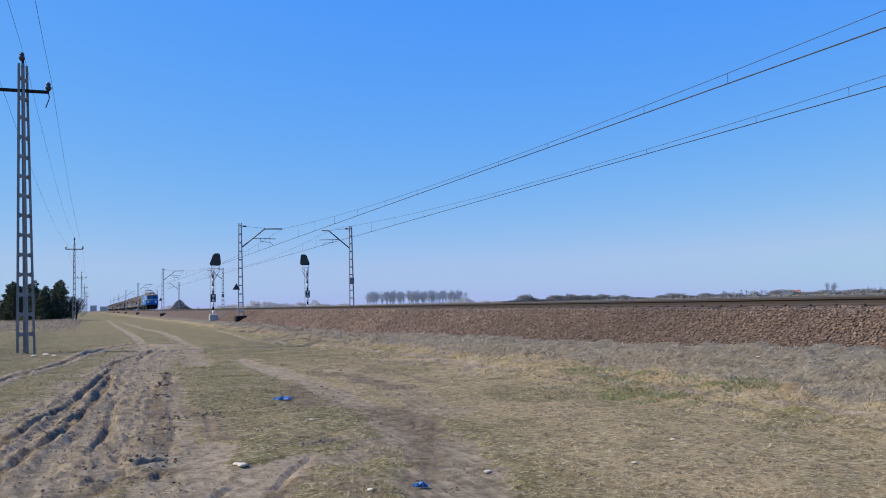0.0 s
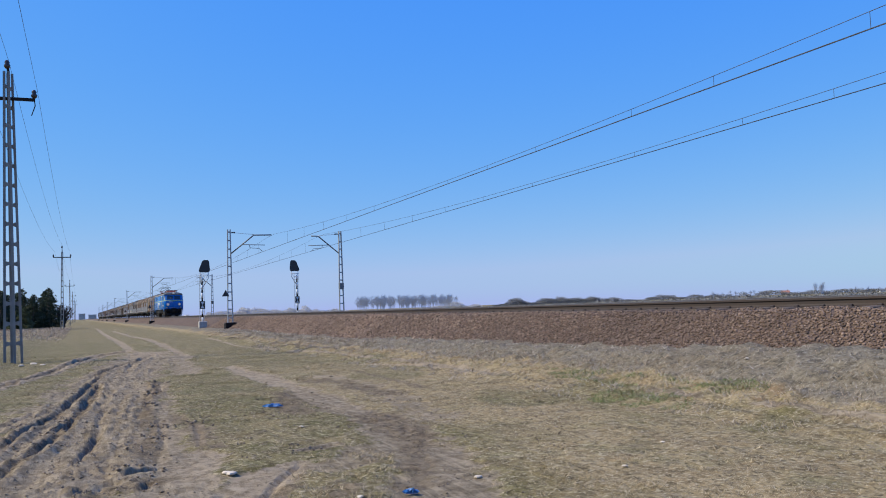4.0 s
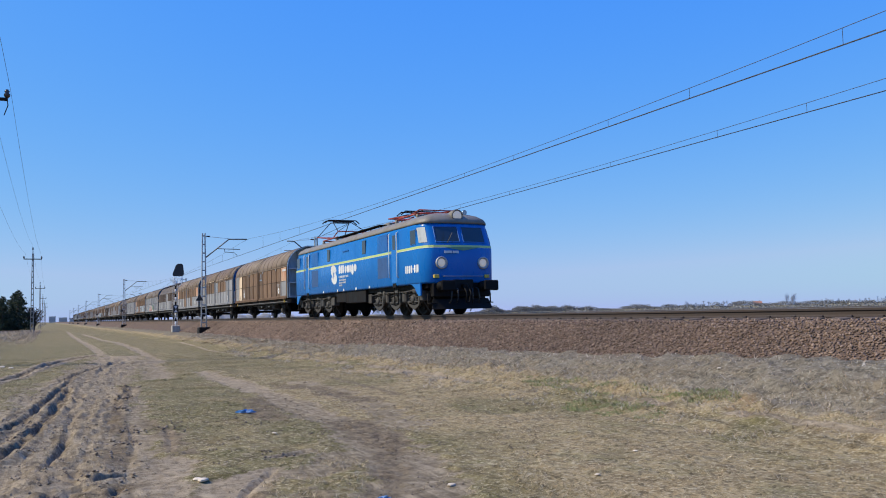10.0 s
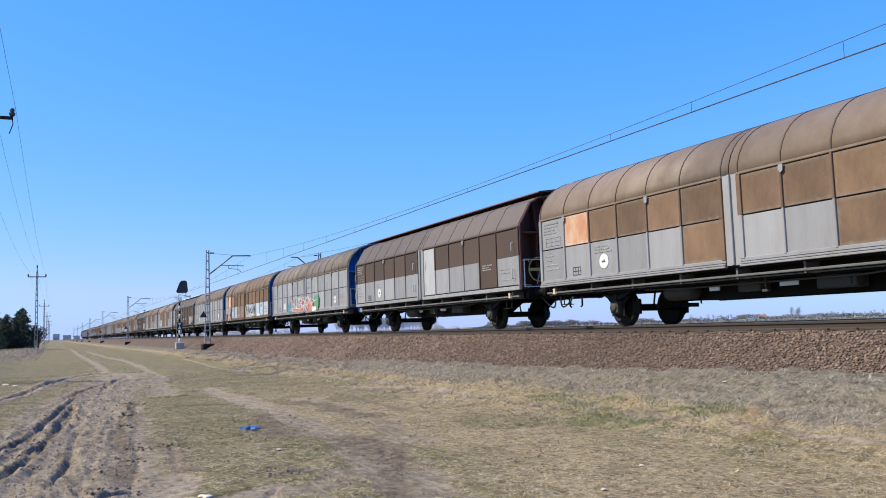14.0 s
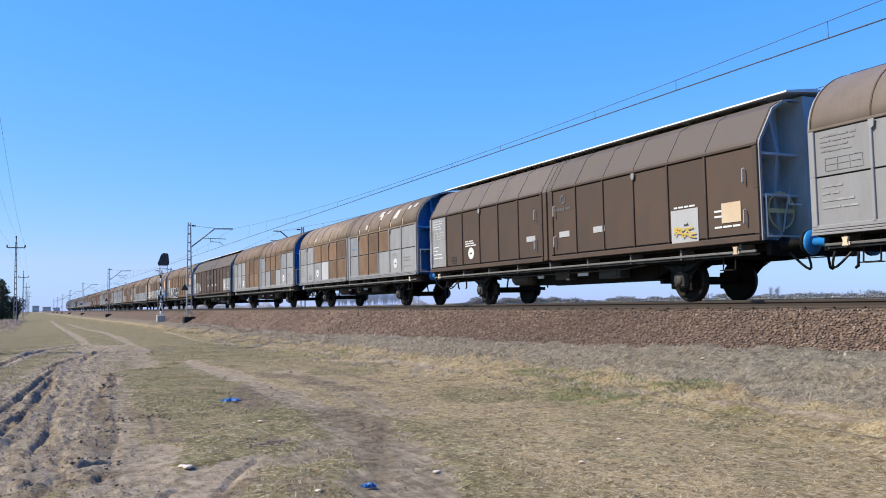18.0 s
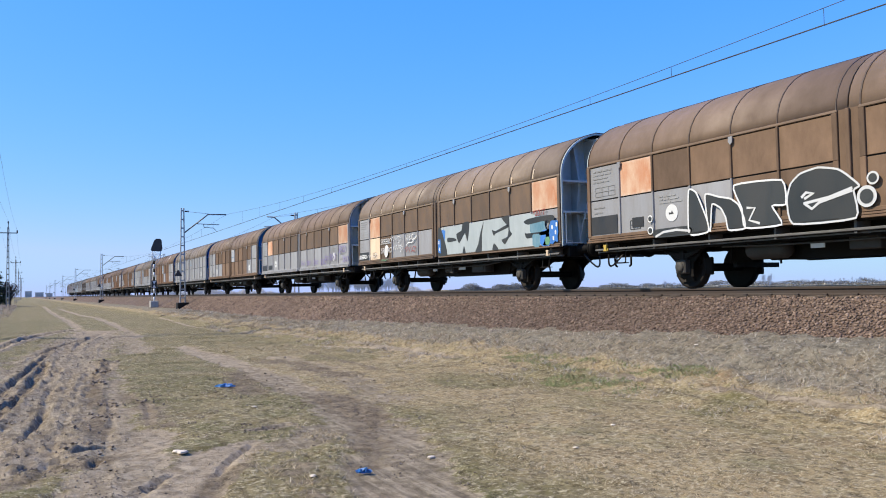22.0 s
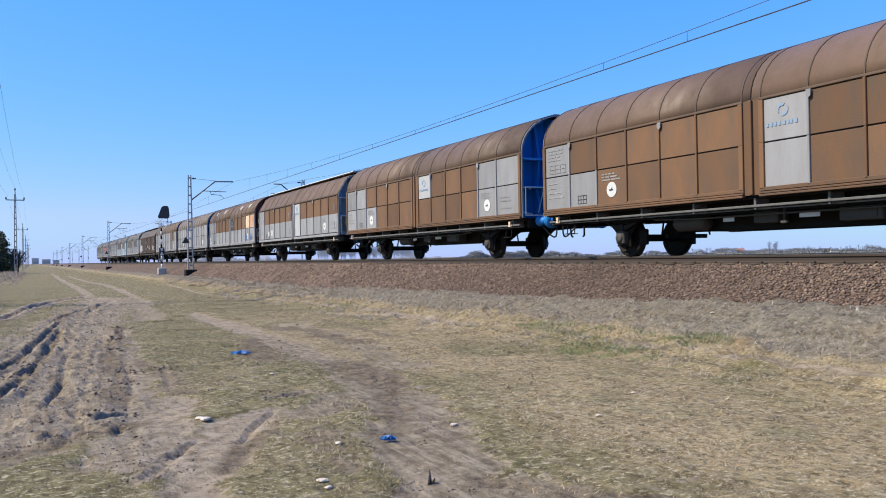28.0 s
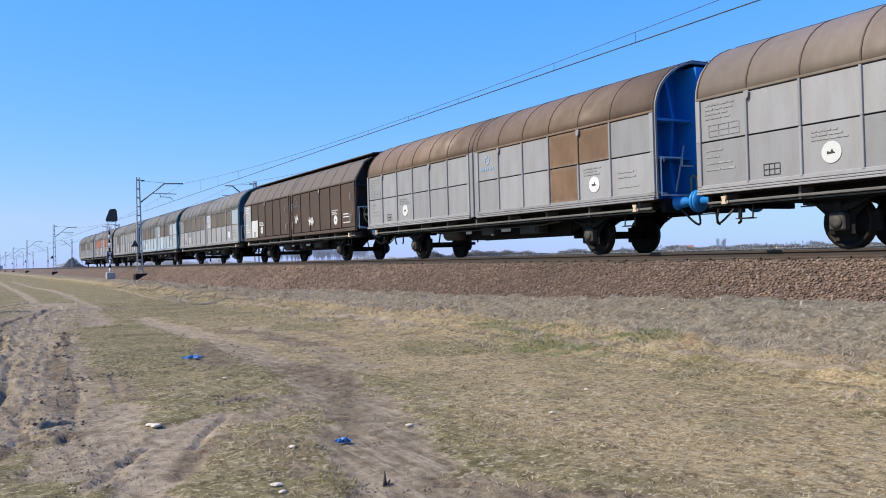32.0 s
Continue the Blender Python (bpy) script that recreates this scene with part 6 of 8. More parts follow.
        hook = lambda: Build().prism([(0.015, 2.96), (0.02, 2.86), (-0.03, 2.80), (-0.08, 2.84), (-0.09, 2.96)], "x", -1.55, -1.53)
        for c in ((1, 4) if rnd else (3,)):
            part("door_hook", cached(("door_hook",), "grey", hook), None, dr, at=(0, HALF - cols[c], 0))
    if not rnd:
        for s in (6.72, 7.66, 14.1, 0.2):
            for z in (1.62, 2.42):
                part("door_handle", cached(("door_handle",), "grey_light", lambda: Build().path([(-1.535, 0.06, -0.14), (-1.585, 0.06, -0.12), (-1.585, 0.06, 0.12), (-1.535, 0.06, 0.14)], 0.016, 5)), None, w, at=(0, HALF - s, z))
    # seam between the doors
    part("door_post", cached(("door_post", rnd), frame_m, lambda: Build().box(-1.50, -1.40, HALF - 7.37, HALF - 6.99, SILL, EAVE).box(-1.55, -1.49, HALF - 7.22, HALF - 7.14, SILL, EAVE, 0.01)), None, w)
    # stencils
    ink = "white" if mix == "dark brown" else "ink"
    part("stencil", cached(("stencil_a",), ink, lambda: marking_bars(HALF - 0.62, 2.86, 0.8, (4, 3, 2, 3), 1)), None, w)
    part("stencil", cached(("stencil_b",), ink, lambda: boxes_mark(HALF - 0.66, 2.34, 0.72, 0.22)), None, w)
    part("stencil", cached(("stencil_c",), ink, lambda: marking_bars(HALF - 0.62, 1.98, 0.8, (2, 2, 1, 2), 2, 0.034, 0.09)), None, w)
    part("stencil", cached(("stencil_d",), ink, lambda: marking_bars(HALF - 12.42, 2.02, 0.75, (4, 3, 2), 3, 0.035, 0.035)), None, w)
    part("stencil", cached(("stencil_e",), ink, lambda: marking_bars(HALF - 2.9, 2.02, 0.75, (4, 3, 2), 4, 0.035, 0.035)), None, w)
    part("stencil", cached(("stencil_f",), ink, lambda: marking_bars(HALF - 13.6, 1.82, 0.8, (1, 1, 0, 4), 5, 0.038, 0.07)), None, w)
    part("stencil", cached(("stencil_g",), "black", lambda: boxes_mark(HALF - 1.72, 1.46, 0.34, 0.2)), None, w)
    for s in ((2.9, 12.42) if k not in (4, 22) else (2.9,) if k == 4 else (12.42,)):
        part("round_mark", cached(("round_mark", s), "white", lambda: disc_mark(HALF - s, 1.62, 0.185)), None, w)
        part("round_mark_sign", cached(("round_mark_sign", s), "black", lambda: disc_sign(HALF - s, 1.62, 0.20)), None, w)
    if k not in (3, 6, 12, 13, 14, 4):
        lm = "galv_dark" if mix == "dark brown" else "logo_blue"
        part("emblem", cached(("emblem",), lm, lambda: logo_mark(HALF - 7.93, 2.70, 0.95)), None, w)
    return w


SPINNERS, TRAIN = [], []
for k, spec in enumerate(FLEET, 1):
    TRAIN.append((wagon(k, spec), k))

# ---- the locomotive ----
LOCO = thing("electric_locomotive", "bright blue electric locomotive with lime stripe and grey roof", "locomotive")
TRAIN.append((LOCO, 0))
CORNER = [(1.0, 0.62), (0.955, 0.38), (0.87, 0.17), (0.76, 0.08), (0.40, 0.015), (0.0, -0.03)]   # share of half width, set back from the nose
LEVELS = [(1.17, 1.47, 8.90), (1.24, 1.50, 8.94), (2.44, 1.50, 8.98), (2.60, 1.495, 8.93), (3.32, 1.46, 8.62), (3.42, 1.45, 8.60)]


def at_level(z):
    zs = [l[0] for l in LEVELS]
    return float(np.interp(z, zs, [l[1] for l in LEVELS])), float(np.interp(z, zs, [l[2] for l in LEVELS]))


def loop(w, L, grow=0.0):
    w, L = w + grow, L + grow
    f = [(-w * k, -(L - s)) for k, s in CORNER]
    front = f + [(-x, y) for x, y in reversed(f[:-1])]
    return front + [(x, -y) for x, y in reversed(front)]


def nose(x, z, out=0.0):
    """A point of the curved front at x, z."""
    w, L = at_level(z)
    ks = [c[0] for c in CORNER][::-1]
    return (x, -(L - float(np.interp(abs(x) / w, ks, [c[1] for c in CORNER][::-1]))) - out, z)


def band(z0, z1, grow):
    rings = []
    for z, g in ((z0, 0.0), (z0, grow), (z1, grow), (z1, 0.0)):
        w, L = at_level(z)
        rings.append([(x, y, z) for x, y in loop(w, L, g)])
    return Build().loft(rings, cap=False)


b = Build()
b.loft([[(x, y, z) for x, y in loop(w, L)] for z, w, L in LEVELS], smooth=True)
# the lower edge rises over the bogies
part("body", b, "loco_blue", LOCO)
ROOF = [(3.42, 1.47, 8.64), (3.49, 1.46, 8.66), (3.62, 1.37, 8.60), (3.76, 1.12, 8.42), (3.86, 0.76, 8.12), (3.90, 0.35, 7.7)]
part("roof", Build().loft([[(x, y, z) for x, y in loop(w, L)] for z, w, L in ROOF], smooth=True), "loco_roof", LOCO, "dusty grey roof")
part("stripe", band(2.49, 2.575, 0.006), "lime", LOCO, "lime yellow stripe")
part("stripe_edge", band(2.475, 2.49, 0.007), "white", LOCO)
for d in (-1, 1):
    sk = Build()
    prof_ = [(8.36, 1.2), (8.36, 0.74), (8.2, 0.72), (8.05, 0.82), (7.85, 1.02), (7.6, 1.15), (7.3, 1.2)]
    for x in (-1.445, 1.445):
        part("skirt", Build().prism([(d * p, q) for p, q in prof_], "x", x - 0.03, x + 0.03), "loco_blue", LOCO)
    part("nose_apron", Build().loft([[nose(x, 1.24, 0.0)[:1] + (nose(x, 1.24, -0.05)[1] * -d,) + (z,) for x in (-1.22, -1.1, -0.6, 0, 0.6, 1.1, 1.22)] for z in (0.78, 1.2)], cap=False, close=False), "under", LOCO)
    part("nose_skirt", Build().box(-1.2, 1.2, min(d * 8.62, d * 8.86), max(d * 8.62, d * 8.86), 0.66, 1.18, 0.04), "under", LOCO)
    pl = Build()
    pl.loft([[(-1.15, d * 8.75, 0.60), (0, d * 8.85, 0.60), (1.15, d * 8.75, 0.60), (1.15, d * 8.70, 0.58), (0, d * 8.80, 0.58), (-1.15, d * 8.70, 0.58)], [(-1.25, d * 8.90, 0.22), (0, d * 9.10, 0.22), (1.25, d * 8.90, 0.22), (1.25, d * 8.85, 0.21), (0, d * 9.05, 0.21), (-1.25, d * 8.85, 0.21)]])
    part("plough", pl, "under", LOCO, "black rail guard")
    for x in (-0.875, 0.875):
        bf = Build()
        bf.lathe([(d * 8.9, 0.20), (d * 9.0, 0.20), (d * 9.02, 0.13), (d * 9.3, 0.125), (d * 9.31, 0.09), (d * 9.48, 0.09)], "y", (x, 0, 1.06), 16)
        bf.box(x - 0.30, x + 0.30, min(d * 9.47, d * 9.56), max(d * 9.47, d * 9.56), 0.87, 1.25, 0.05)
        part("buffer", bf, "under", LOCO)
    cp = Build().box(-0.1, 0.1, min(d * 8.85, d * 9.2), max(d * 8.85, d * 9.2), 0.96, 1.14, 0.03)
    cp.path([(-0.09, d * 9.15, 1.05), (-0.09, d * 9.4, 0.8), (-0.06, d * 9.3, 0.45), (0.06, d * 9.3, 0.45), (0.09, d * 9.4, 0.8), (0.09, d * 9.15, 1.05)], 0.03, 6)
    part("coupling", cp, "under", LOCO)
    for x in (-0.55, -0.3, 0.3, 0.55):
        part("hose", Build().path([(x, d * 8.9, 1.0), (x, d * 9.12, 0.92), (x * 1.05, d * 9.12, 0.55), (x * 1.1, d * 9.02, 0.42)], 0.025, 6), "black", LOCO)
    for x in (-0.86, 0.86):
        y = -nose(x, 1.92)[1] * -1 if d < 0 else -nose(x, 1.92)[1]
        y = nose(x, 1.92)[1] * (1 if d < 0 else -1)
        hl = part("headlight", Build().lathe([(y - d * 0.06, 0.23), (y + d * 0.06, 0.235), (y + d * 0.075, 0.18), (y + d * 0.02, 0.165)], "y", (x, 0, 1.92), 20), "galv", LOCO, "round chrome headlight")
        part("lens", Build().lathe([(y - d * 0.01, 0.165), (y + d * 0.03, 0.15), (y + d * 0.045, 0.07)], "y", (x, 0, 1.92), 18), "lamp", hl)
        part("marker", Build().box(x * 1.22 - 0.12, x * 1.22 + 0.08, y + (-0.03 if d < 0 else -0.25), y + (0.25 if d < 0 else 0.03), 1.36, 1.48, 0.01), "yellow", LOCO)
    tl = part("top_light", Build().lathe([(d * 8.15, 0.10), (d * 8.25, 0.23), (d * 8.62, 0.24), (d * 8.63, 0.20), (d * 8.60, 0.19)], "y", (0, 0, 3.72), 18), "loco_roof", LOCO)
    part("lens", Build().lathe([(d * 8.59, 0.195), (d * 8.62, 0.17), (d * 8.635, 0.08)], "y", (0, 0, 3.72), 16), "lamp", tl)
    for sx in (-1, 1):
        xs, zs = np.linspace(0.08, 1.02, 6), (2.69, 2.88, 3.08, 3.28)
        win = Build()
        rings = [[(sx * x, nose(x, z, 0.012)[1] * (1 if d < 0 else -1), z) for x in xs] for z in zs]
        win.loft(rings, cap=False, close=False)
        fr = Build()
        edge_ = [(sx * x, z) for x in xs for z in (zs[0],)] + [(sx * 1.02, z) for z in zs[1:]] + [(sx * x, zs[-1]) for x in xs[::-1][1:]] + [(sx * 0.08, z) for z in zs[::-1][1:]]
        fr.path([(x, nose(x, z, 0.012)[1] * (1 if d < 0 else -1), z) for x, z in edge_], 0.022, 5)
        wo = part("windscreen", fr, "loco_blue_dark", LOCO)
        part("pane", win, "glass", wo)
        q = Build()
        rings = []
        for z in zs:
            w, L = at_level(z)
            pts = []
            for k, s in ((0.991, 0.57), (0.955, 0.38), (0.912, 0.274), (0.875, 0.182)):
                pts.append((sx * (w * k + 0.012), d * (L - s + 0.004), z))
            rings.append(pts)
        q.loft(rings, cap=False, close=False)
        part("quarter_window", q, "blind", LOCO, "corner window with pale blind")
    part("wiper", Build().path([nose(-0.6, 2.66, 0.03) if d < 0 else (-0.6, -nose(-0.6, 2.66, 0.03)[1], 2.66), (-0.35, d * (8.82 + 0.03), 3.05)], 0.012, 5), "black", LOCO)
    part("nose_number", Build().box(-0.75, -0.45, d * 9.0 - 0.012, d * 9.0 + 0.012, 2.27, 2.36).box(-0.42, -0.18, d * 9.0 - 0.012, d * 9.0 + 0.012, 2.27, 2.36), "white", LOCO)
    ch = Build()
    flip = 1 if d < 0 else -1
    ch.loft([[(x, nose(x, z, 0.014)[1] * flip, z) for x in np.linspace(-0.75, 0.75, 9)] for z in (2.50,)] + [[(x, nose(x, 2.5 - 0.13 * (1 - abs(x) / 0.75), 0.014)[1] * flip, 2.498 - 0.13 * (1 - abs(x) / 0.75)) for x in np.linspace(-0.75, 0.75, 9)]], cap=False, close=False)
    part("chevron", ch, "lime_dull", LOCO, "dull lime chevron under the windscreen")
    part("coupler_pocket", Build().box(-0.42, 0.42, min(d * 8.86, d * 8.99), max(d * 8.86, d * 8.99), 0.84, 1.30, 0.03), "under_grey", LOCO)
    for x in (-1.18, 1.18):
        part("corner_step", Build().box(x - 0.14, x + 0.14, min(d * 8.55, d * 8.85), max(d * 8.55, d * 8.85), 0.42, 0.46, 0.01).box(x - 0.14, x - 0.11, min(d * 8.6, d * 8.66), max(d * 8.6, d * 8.66), 0.44, 0.8).box(x + 0.11, x + 0.14, min(d * 8.6, d * 8.66), max(d * 8.6, d * 8.66), 0.44, 0.8), "under_grey", LOCO)
    part("nose_rail", Build().path([(-0.8, d * 8.88, 1.42), (-0.8, d * 9.04, 1.42), (0.8, d * 9.04, 1.42), (0.8, d * 8.88, 1.42)], 0.015, 5), "galv", LOCO)

for s in (-1, 1):
    for y0, y1 in ((-8.05, -7.58), (7.62, 8.10)):
        fr = part("cab_window", Build().box(min(s * 1.46, s * 1.507), max(s * 1.46, s * 1.507), y0 - 0.04, y1 + 0.04, 2.64, 3.24, 0.01), "loco_blue_dark", LOCO)
        part("pane", Build().box(min(s * 1.47, s * 1.512), max(s * 1.47, s * 1.512), y0, y1, 2.68, 3.20, 0.004), "glass", fr)
    for ya, yb in ((-6.34, -5.52), (5.74, 6.59)):
        dr = part("cab_door", Build().box(min(s * 1.48, s * 1.508), max(s * 1.48, s * 1.508), ya + 0.12, yb - 0.12, 1.30, 3.30, 0.01), "loco_blue", LOCO)
        part("pane", Build().box(min(s * 1.49, s * 1.512), max(s * 1.49, s * 1.512), ya + 0.26, yb - 0.26, 2.62, 3.2, 0.004), "glass", dr)
        for y in (ya, yb):
            part("grab_rail", Build().path([(s * 1.50, y, 1.50), (s * 1.56, y, 1.55), (s * 1.56, y, 3.25), (s * 1.50, y, 3.3)], 0.02, 6), "white", LOCO, "white vertical grab rail")
        part("step", Build().box(min(s * 1.46, s * 1.512), max(s * 1.46, s * 1.512), ya + 0.24, yb - 0.24, 1.12, 1.28), "under", LOCO)
        ladder = Build()
        for y in (ya + 0.2, yb - 0.2):
            ladder.tube((s * 1.44, y, 1.1), (s * 1.44, y, 0.45), 0.018, 5)
        for z in (0.5, 0.8):
            ladder.box(s * 1.44 - 0.06, s * 1.44 + 0.06, ya + 0.2, yb - 0.2, z - 0.01, z + 0.01)
        part("ladder", ladder, "under_grey", LOCO)
    for y0, y1 in ((4.30, 5.42), (-5.22, -4.10)):
        for z0, z1 in ((2.63, 3.32), (1.55, 2.40)):
            gm_ = "loco_blue_dark" if z0 > 2.5 else "loco_grille_dusty"
            g = part("grille", Build().box(min(s * 1.48, s * 1.503), max(s * 1.48, s * 1.503), y0, y1, z0, z1), gm_, LOCO)
            n = int((z1 - z0) / 0.045)
            for i in range(n):
                z = z0 + (i + 0.5) * (z1 - z0) / n
                part("louvre", Build().prism([(s * 1.502, z + 0.02), (s * 1.5055, z - 0.019), (s * 1.502, z - 0.02)], "y", y0 + 0.03, y1 - 0.03), gm_, g)
    for y0, y1 in ((2.36, 2.74), (-2.67, -2.26)):
        part("side_window", Build().box(min(s * 1.48, s * 1.508), max(s * 1.48, s * 1.508), y0, y1, 2.72, 3.30, 0.008), "glass", LOCO)
    part("handle_vent", Build().box(min(s * 1.48, s * 1.51), max(s * 1.48, s * 1.51), -0.4, 0.4, 3.02, 3.06), "loco_blue_dark", LOCO)
    # lettering of the operator as plain rounded bars, the emblem as two hooked crescents
    for q in (-1, 1):
        outer = [(-0.30, -0.02), (-0.44, 0.10), (-0.47, 0.26), (-0.36, 0.40), (-0.16, 0.46), (0.08, 0.44), (0.28, 0.34), (0.40, 0.16)]
        inner = [(0.30, 0.10), (0.16, 0.17), (0.02, 0.16), (-0.06, 0.08), (-0.08, -0.06), (-0.02, -0.20), (-0.18, -0.14)]
        em = Build().prism([(1.72 + s * q * p, 2.02 + q * z) for p, z in outer + inner], "x", min(s * 1.5, s * 1.506), max(s * 1.5, s * 1.506))
        part("emblem", em, "white", LOCO, "white crescent emblem")

    def rounded_bar(y_, w_, z0, z1, mat_="white"):
        c_ = 0.3 * min(w_, z1 - z0)
        poly = [(y_, z0 + c_), (y_, z1 - c_), (y_ - c_, z1), (y_ - w_ + c_, z1), (y_ - w_, z1 - c_), (y_ - w_, z0 + c_), (y_ - w_ + c_, z0), (y_ - c_, z0)]
        return Build().prism(poly, "x", min(s * 1.46, s * 1.506), max(s * 1.46, s * 1.506))
    y = 0.98
    for w in (0.20, 0.22, 0.20):
        part("lettering_bar", rounded_bar(y, w, 2.02, 2.42), "white", LOCO)
        y -= w + 0.06
    y -= 0.06
    for w, z0 in ((0.27, 2.02), (0.29, 2.02), (0.20, 2.02), (0.31, 1.90), (0.33, 2.02)):
        part("lettering_bar", rounded_bar(y, w, z0, 2.36), "white", LOCO)
        y -= w + 0.055
    y = 0.95
    for w in (0.07, 0.10, 0.10, 0.04, 0.09, 0.09, 0.04, 0.09, 0.09):
        part("lettering_bar", rounded_bar(y, w, 1.82, 1.93), "white", LOCO)
        y -= w + 0.075
    for z0, w0 in ((1.68, 1.0), (1.56, 0.9), (1.44, 0.3)):
        y = 0.92
        for w in (0.16, 0.09, 0.13, 0.07, 0.15, 0.11, 0.12):
            if 0.92 - y < w0:
                part("lettering_bar", rounded_bar(y, w, z0, z0 + 0.075), "grey_light", LOCO)
            y -= w + 0.02
    y = -7.04
    for i, w in enumerate((0.17, 0.18, 0.18, 0.18, 0.12, 0.18, 0.11, 0.17)):
        z0, z1 = (1.60, 1.90) if i != 4 else (1.73, 1.78)
        part("number_bar", rounded_bar(y, w * 0.76, z0, z1), "white", LOCO)
        y -= w
    for y in (3.4, 1.2, 0.3, -1.4, -3.1):
        part("small_plate", Build().box(min(s * 1.5, s * 1.506), max(s * 1.5, s * 1.506), y - 0.08, y + 0.08, 1.20, 1.30), "white", LOCO)
    part("equipment_box", Build().box(min(s * 0.9, s * 1.42), max(s * 0.9, s * 1.42), -2.4, 0.2, 0.62, 1.16, 0.02), "under_grey", LOCO, "dark grey equipment box")
    part("equipment_box", Build().box(min(s * 0.9, s * 1.40), max(s * 0.9, s * 1.40), 0.3, 1.7, 0.68, 1.16, 0.02), "under_grey", LOCO, "dark grey equipment box")
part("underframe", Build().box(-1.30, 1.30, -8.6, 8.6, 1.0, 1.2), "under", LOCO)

# bogies
AX = [-7.15, -5.3, -3.45, 3.45, 5.3, 7.15]


def loco_wheelset():
    b = Build()
    for s in (-1, 1):
        b.lathe([(s * 0.69, 0.12), (s * 0.69, 0.655), (s * 0.72, 0.65), (s * 0.73, 0.625), (s * 0.82, 0.615), (s * 0.82, 0.53), (s * 0.77, 0.50), (s * 0.76, 0.22), (s * 0.82, 0.16), (s * 0.82, 0.1)], "x", (0, 0, 0), 30)
        for k in range(6):
            a = k * math.pi / 3
            b.box(s * 0.79 - 0.02, s * 0.79 + 0.02, 0.36 * math.cos(a) - 0.05, 0.36 * math.cos(a) + 0.05, 0.36 * math.sin(a) - 0.05, 0.36 * math.sin(a) + 0.05)
    b.lathe([(-1.1, 0.08), (1.1, 0.08)], "x", (0, 0, 0), 12)
    return b


lw = with_mat(loco_wheelset().mesh("loco_wheelset"), "wheel")
for y in AX:
    ws = part("wheelset", lw, None, LOCO, at=(0, y, 0.62))
    SPINNERS.append((ws, 0, (0, y, 0.62), 0.62))
    for s in (-1, 1):
        bx = Build().box(min(s * 0.98, s * 1.24), max(s * 0.98, s * 1.24), y - 0.2, y + 0.2, 0.42, 0.82, 0.04)
        bx.lathe([(s * 1.23, 0.15), (s * 1.30, 0.14), (s * 1.31, 0.05)], "x", (0, y, 0.62), 14)
        part("axle_box", bx, "bogie", LOCO)
        for dy in (-0.36, 0.36):
            cs = Build()
            pts = [(s * 1.14 + 0.1 * math.cos(a), y + dy + 0.1 * math.sin(a), 0.55 + 0.52 * a / (5 * 6.2832)) for a in np.linspace(0, 5 * 6.2832, 46)]
            cs.path(pts, 0.024, 5)
            part("coil_spring", cs, "bogie", LOCO)
        eq = Build().prism([(y - 0.62, 0.50), (y - 0.1, 0.40), (y + 0.1, 0.40), (y + 0.62, 0.50), (y + 0.35, 0.34), (y, 0.22), (y - 0.35, 0.34)], "x", min(s * 1.16, s * 1.22), max(s * 1.16, s * 1.22))
        part("equaliser", eq, "bogie", LOCO)
        part("hanger", Build().prism([(y - 0.62, 1.02), (y - 0.48, 1.02), (y - 0.5, 0.46), (y - 0.6, 0.46)], "x", min(s * 1.10, s * 1.26), max(s * 1.10, s * 1.26)), "bogie", LOCO)
        part("spring_seat", Build().box(min(s * 1.0, s * 1.27), max(s * 1.0, s * 1.27), y - 0.52, y + 0.52, 0.50, 0.56, 0.01), "bogie", LOCO)
        part("brake_block", Build().box(s * 0.77 - 0.06, s * 0.77 + 0.06, y + 0.64, y + 0.74, 0.45, 0.85, 0.02), "under", LOCO)
        part("brake_cylinder", Build().lathe([(y - 0.5, 0.05), (y - 0.48, 0.13), (y - 0.1, 0.13), (y - 0.08, 0.05)], "y", (s * 1.2, 0.0, 0.95), 12), "bogie", LOCO)
